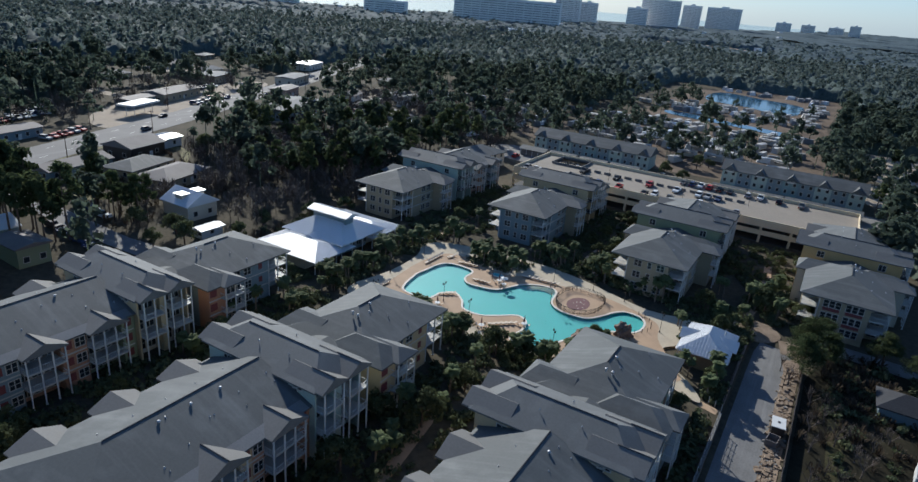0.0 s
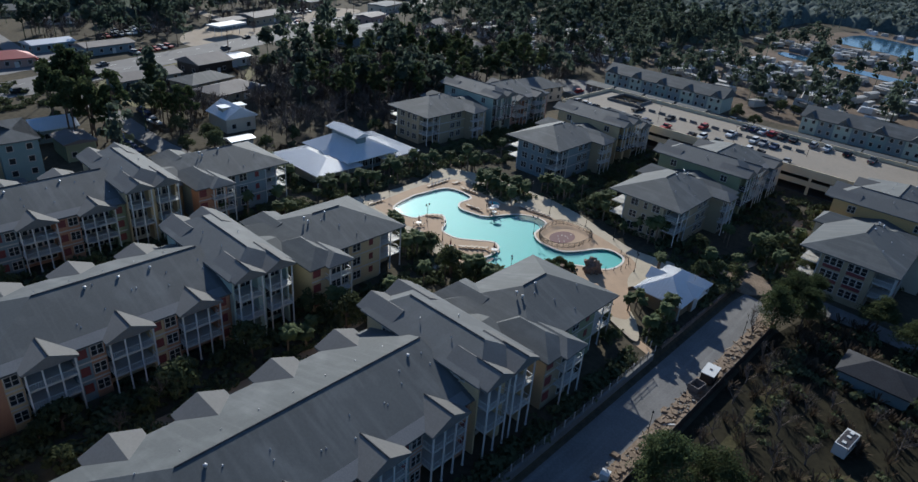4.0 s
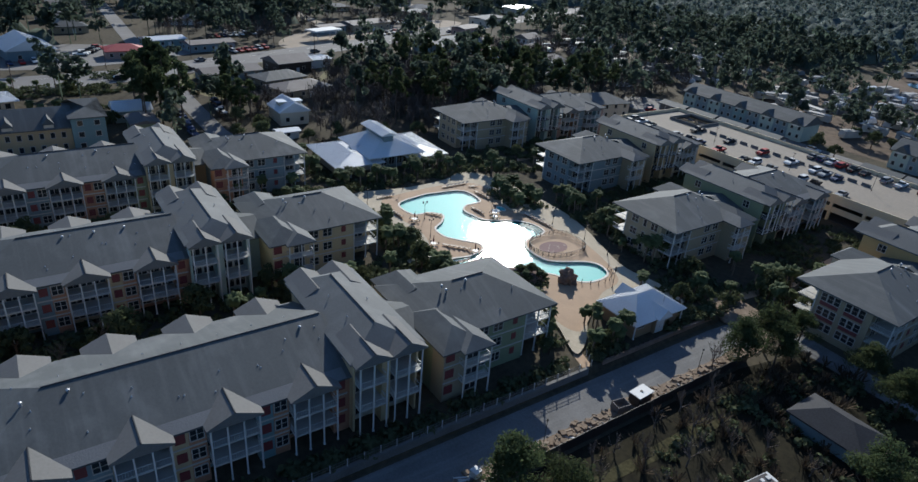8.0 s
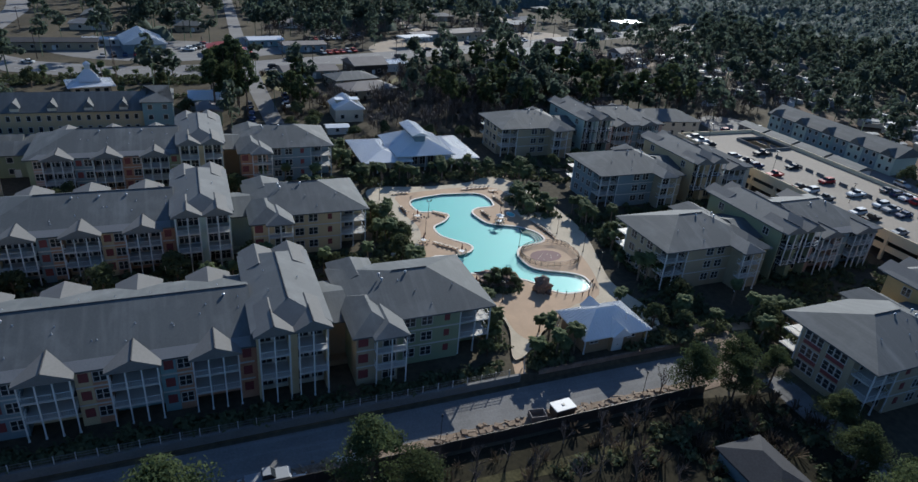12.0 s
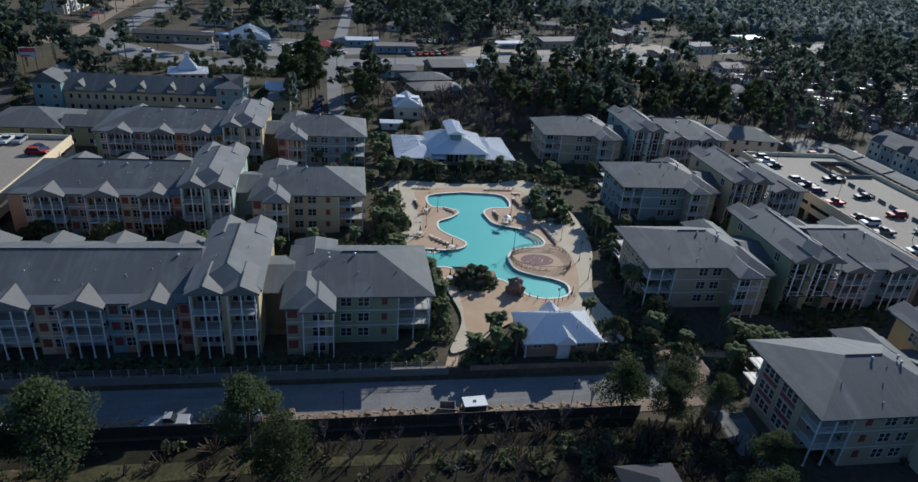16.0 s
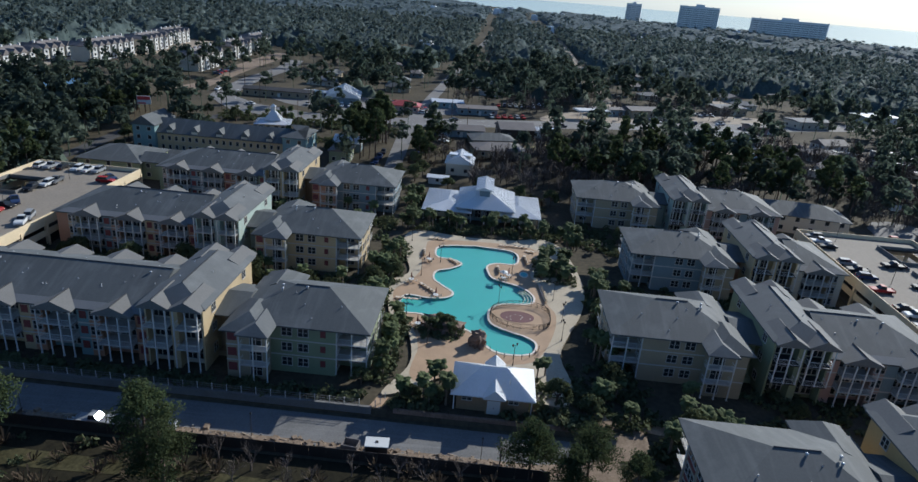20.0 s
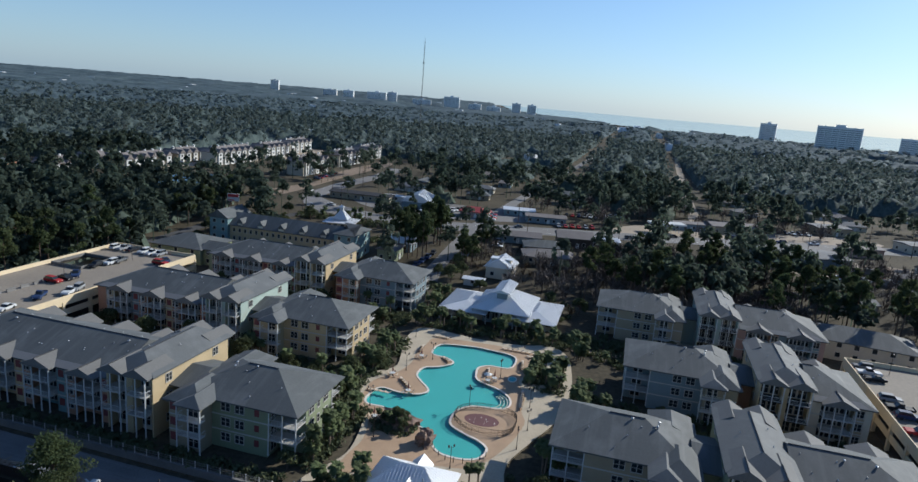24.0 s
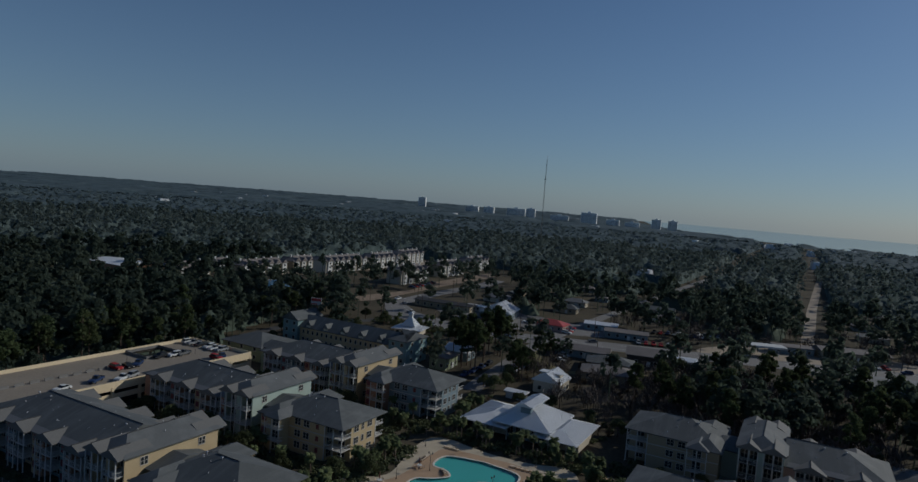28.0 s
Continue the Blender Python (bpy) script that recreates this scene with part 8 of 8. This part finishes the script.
def canopy(name, r0, r1, cell, tree, mat, height, relief=0.62, a0=62, a1=258):
    """Closed sheet of crowns: a dome round every tree of a jittered planting, falling to the ground at clearings."""
    rng = np.random.default_rng(int(r0))
    ext = int(r1 / tree) + 3
    size = 2 * ext + 1
    jit = rng.uniform(-0.42, 0.42, (size, size, 2))
    top = rng.uniform(1.12 - 0.8 * relief, 1.12, (size, size)) * height
    n = int(r1 / cell) + 1
    ii = np.arange(-n, n + 1)
    gx, gy = np.meshgrid(ii * cell, ii * cell, indexing="ij")
    gx, gy = gx + rng.uniform(-0.3, 0.3, gx.shape) * cell, gy + rng.uniform(-0.3, 0.3, gy.shape) * cell
    h = np.full(gx.shape, height * (0.95 - relief * 0.85))
    cx, cy = np.rint(gx / tree).astype(int), np.rint(gy / tree).astype(int)
    for da in (-1, 0, 1):
        for db in (-1, 0, 1):
            ia, ib = np.clip(cx + da + ext, 0, size - 1), np.clip(cy + db + ext, 0, size - 1)
            d2 = ((cx + da + jit[ia, ib, 0]) * tree - gx) ** 2 + ((cy + db + jit[ia, ib, 1]) * tree - gy) ** 2
            h = np.maximum(h, top[ia, ib] - height * relief * d2 / (tree * 0.62) ** 2)
    h += rng.uniform(-0.05, 0.05, h.shape) * height
    idx, v, f, dense = {}, [], [], {}

    def thick(i, j):
        if (i, j) not in dense:
            x, y = float(gx[i, j]) - 60, float(gy[i, j]) + 100
            dense[i, j] = not sea_at(x, y) and wooded(x, y) > 0.8
        return dense[i, j]

    def core(i, j):
        return thick(i, j) and all(thick(min(2 * n, max(0, i + a)), min(2 * n, max(0, j + b))) for a, b in ((2, 0), (-2, 0), (0, 2), (0, -2), (1, 1), (-1, 1), (1, -1), (-1, -1)))

    def corner(i, j):
        if (i, j) not in idx:
            x, y = float(gx[i, j]) - 60, float(gy[i, j]) + 100
            idx[i, j] = len(v)
            v.append((x, y, terrain(x, y) + (float(h[i, j]) if core(i, j) else -0.5)))
        return idx[i, j]
    rad = np.hypot(gx - 60, gy)
    az = np.degrees(np.arctan2(gy, gx - 60)) % 360
    ok = (rad > r0) & (rad < r1) & (az > a0) & (az < a1)
    for i, j in zip(*np.nonzero(ok)):
        i, j = int(i), int(j)
        if i + 1 > 2 * n or j + 1 > 2 * n:
            continue
        if core(i, j) or core(i + 1, j) or core(i, j + 1) or core(i + 1, j + 1):
            f.append((corner(i, j), corner(i + 1, j), corner(i + 1, j + 1), corner(i, j + 1)))
    mb = MB()
    mb.v, mb.f = v, f
    me = mb.mesh(name, mat)
    me.polygons.foreach_set("use_smooth", [True] * len(me.polygons))
    thing(name, me, None, "closed crowns of pine and oak woods", "woods", kind="stuff")


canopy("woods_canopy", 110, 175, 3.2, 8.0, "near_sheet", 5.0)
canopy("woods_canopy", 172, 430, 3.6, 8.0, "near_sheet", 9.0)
# From here out: haze-tinted sheets, flatter crowns for an evenly lit, hazy look.
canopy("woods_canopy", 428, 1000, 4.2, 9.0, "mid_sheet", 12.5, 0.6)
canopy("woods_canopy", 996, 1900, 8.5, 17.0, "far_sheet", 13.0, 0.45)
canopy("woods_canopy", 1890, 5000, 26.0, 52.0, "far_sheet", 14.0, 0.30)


def build_shrubs():
    rng = np.random.default_rng(31)
    rnd = random.Random(31)
    low = [leaf_quads(np.random.default_rng(200 + k), [(0.3 * k % 1, 0.2, 0.45), (-0.5, 0.3, 0.4), (0.2, -0.5, 0.5)], [0.75, 0.6, 0.65], 17, 0.25) for k in range(4)]
    out = []
    zones = [(-75, 96, -52, 103, 90), (-52, 96, -34, 102, 70), (-36, 104, -13, 108, 70), (-95, 102, -88, 141, 120), (-66, 137, -60, 144, 30), (-75, 135, -62, 143, 60), (-60, 146, -22, 151, 120), (-24, 139, -7, 152, 60), (-10, 150, 4, 170, 60), (-202, 2, -190, 64, 190), (-216, 60, -190, 80, 60), (-176, -6, -160, 60, 120), (-9, 24, -6.6, 104, 190), (-53, 24, -44, 96, 130), (-95, 26, -86, 96, 120),
             (-62, 150, -40, 205, 330), (-104, 150, -82, 205, 240), (-22, 168, 18, 205, 260), (-50, 146, -20, 152, 60), (-18, 128, -6, 142, 50), (-54, 20, -34, 96, 240), (-96, 20, -76, 96, 220), (-120, 98, -97, 103, 40), (-100, 138, -88, 150, 50), (-34, 111, -29, 118, 40), (7, 20, 60, 126, 130), (-10, 109, -6.5, 117, 30), (-8.5, 133, -6, 140, 14), (-130, 90, -110, 140, 60), (10, 120, 36, 146, 70)]
    for x0, y0, x1, y1, n in zones:
        for _ in range(n):
            x, y, s = rnd.uniform(x0, x1), rnd.uniform(y0, y1), rnd.uniform(0.6, 1.5)
            a = rnd.uniform(0, 6.28)
            q = low[rnd.randrange(4)] * s
            r = np.stack([q[..., 0] * math.cos(a) - q[..., 1] * math.sin(a) + x, q[..., 0] * math.sin(a) + q[..., 1] * math.cos(a) + y, q[..., 2] + terrain(x, y)], axis=-1)
            out.append(r)
    thing("shrubs", quad_mesh("shrubs", np.concatenate(out), "shrub"), None, "low dark evergreen shrubs in mulch beds", "shrubs", kind="stuff")


def build_brush():
    """Leafless brown brush on the shaded yards."""
    rng = np.random.default_rng(91)
    out = []
    for x0, y0, x1, y1, n in ((6.5, 10, 40, 128, 420), (7, 128, 22, 146, 60), (-128, 96, -118, 140, 40), (-205, 88, -150, 140, 160)):
        for _ in range(n):
            x, y, h = rng.uniform(x0, x1), rng.uniform(y0, y1), rng.uniform(0.7, 2.2)
            k = 16
            a, el = rng.uniform(0, 6.2832, k), rng.uniform(0.5, 1.4, k)
            d = np.stack([np.cos(a) * np.cos(el), np.sin(a) * np.cos(el), np.sin(el)], axis=1)
            p = np.array((x, y, terrain(x, y))) + rng.normal(scale=0.25, size=(k, 3)) * np.array((1, 1, 0))
            q = p + d * h
            w = np.stack([-np.sin(a), np.cos(a), np.zeros(k)], axis=1) * 0.035 * h
            out.append(np.stack([p - w, p + w, q + w * 1.6, q - w * 1.6], axis=1))
    thing("brush", quad_mesh("brush", np.concatenate(out), "brush"), None, "leafless brown winter brush on shaded ground", "brush", kind="stuff")


def build_bare_woods():
    """Thicket of leafless grey-brown trees with a haze of fine twigs."""
    rng = np.random.default_rng(57)
    out = []
    for x0, y0, x1, y1, n in ((-196, 140, -124, 212, 300), (-176, 100, -128, 140, 60), (-232, 240, -130, 292, 150), (-330, 100, -262, 260, 110), (-240, 296, -142, 330, 60)):
        for _ in range(n):
            x, y, h = rng.uniform(x0, x1), rng.uniform(y0, y1), rng.uniform(5.5, 10.5)
            if near_road(x, y) < 15 or any(abs(x - a) < 9 and abs(y - b) < 9 for a, b in BLOCK):
                continue
            k = 74
            a, el = rng.uniform(0, 6.2832, k), rng.uniform(0.25, 1.45, k)
            d = np.stack([np.cos(a) * np.cos(el), np.sin(a) * np.cos(el), np.sin(el)], axis=1)
            t = rng.uniform(0.25, 0.8, (k, 1))
            p = np.array((x, y, terrain(x, y))) + np.concatenate([rng.normal(scale=0.11 * h, size=(k, 2)), t * h * 0.85], axis=1)
            q = p + d * h * rng.uniform(0.16, 0.34, (k, 1))
            w = np.stack([-np.sin(a), np.cos(a), rng.normal(scale=0.4, size=k)], axis=1) * rng.uniform(0.035, 0.09, (k, 1))
            out.append(np.stack([p - w, p + w, q + w * 1.5, q - w * 1.5], axis=1))
            base = np.array((x, y, terrain(x, y)))
            out.append(trunk_quads(h * 0.7, 0.13) + base)
    thing("bare_woods", quad_mesh("bare_woods", np.concatenate(out), "twig"), None, "leafless grey-brown winter thicket behind the flats", "woods", kind="stuff")


build_shrubs()
build_brush()
build_bare_woods()


# ---- rubble, trailers and small clutter ----
def chunk(mb, x, y, z, sx, sy, sz, yaw):
    """A slightly skewed block standing at a place."""
    c, s = math.cos(yaw), math.sin(yaw)

    def p(u, v, w):
        k = 1.0 - 0.25 * w
        a, b = u * sx * k, v * sy * k
        return (x + a * c - b * s, y + a * s + b * c, z + w * sz)
    lo = [p(-1, -1, 0), p(1, -1, 0), p(1, 1, 0), p(-1, 1, 0)]
    hi = [p(-1, -1, 1), p(1, -1, 1), p(1, 1, 1), p(-1, 1, 1)]
    mb.face(*hi)
    for i in range(4):
        j = (i + 1) % 4
        mb.face(lo[i], lo[j], hi[j], hi[i])


def build_rubble():
    rnd = random.Random(404)
    for mat, n, label in (("wood", 260, "broken pale boards and sticks strewn along the verge"), ("dirt", 420, "clods of brown earth heaped along the verge"), ("block", 120, "grey concrete rubble along the verge")):
        mb = MB()
        for _ in range(n):
            y = rnd.uniform(40, 134)
            x = 3.4 + rnd.gauss(0, 0.75)
            x = min(5.0, max(1.6, x))
            if mat == "dirt":
                s = rnd.uniform(0.1, 0.55)
                chunk(mb, x, y, -1.04, s, s * rnd.uniform(0.6, 1.5), s * rnd.uniform(0.4, 0.8), rnd.uniform(0, 6.3))
            elif mat == "wood":
                chunk(mb, x, y, -1.02, rnd.uniform(0.05, 0.14), rnd.uniform(0.2, 1.0), rnd.uniform(0.04, 0.16), rnd.gauss(0.3, 0.9))
            else:
                s = rnd.uniform(0.08, 0.3)
                chunk(mb, x, y, -1.02, s, s, s, rnd.uniform(0, 6.3))
        thing("rubble", mb, mat, label, "rubble", kind="stuff")
    # smaller trailers and huts between the caravans
    for mat, n in (("roof_white", 70), ("trim", 150), ("roof_pale", 130)):
        mb = MB()
        for _ in range(n):
            x, y = rnd.uniform(-126, -14), rnd.uniform(326, 640)
            if 412 < y < 458 or (510 < y < 618 and x < -26) or (x < -108 and y > 420):
                continue
            L, W, H, a = rnd.uniform(2.2, 4.6), rnd.uniform(1.2, 1.9), rnd.uniform(2.2, 3.0), rnd.choice((0.2, 0.3, 1.3, 1.4, 1.5))
            chunk(mb, x, y, terrain(x, y), L, W, H, a)
        for _ in range(n // 3):
            x, y = rnd.uniform(-235, -140), rnd.uniform(252, 410)
            chunk(mb, x, y, terrain(x, y), rnd.uniform(2.0, 4.2), rnd.uniform(1.0, 1.6), rnd.uniform(1.6, 2.8), rnd.choice((0.2, 0.3, 1.3, 1.4)))
        thing("parked_trailers", mb, mat, "rows of small trailers and huts packed in the park", "trailers", kind="stuff")

    # pale roofs far off in the woods
    mb = MB()
    k = 0
    while k < 150:
        r, a = rnd.uniform(560, 3600), radians(rnd.uniform(95, 235))
        x, y = r * math.cos(a), 100 + r * math.sin(a)
        if sea_at(x, y) or wooded(x, y) > (0.5 if r < 1500 else 2):
            k += 0.2
            continue
        chunk(mb, x, y, terrain(x, y), rnd.uniform(6, 16), rnd.uniform(5, 9), rnd.uniform(6, 12) + (3 if r > 1000 else 0), rnd.uniform(0, 3.1))
        k += 1
    thing("far_buildings", mb, "roof_white", "pale low buildings far off among the woods", "buildings", kind="stuff")


build_rubble()
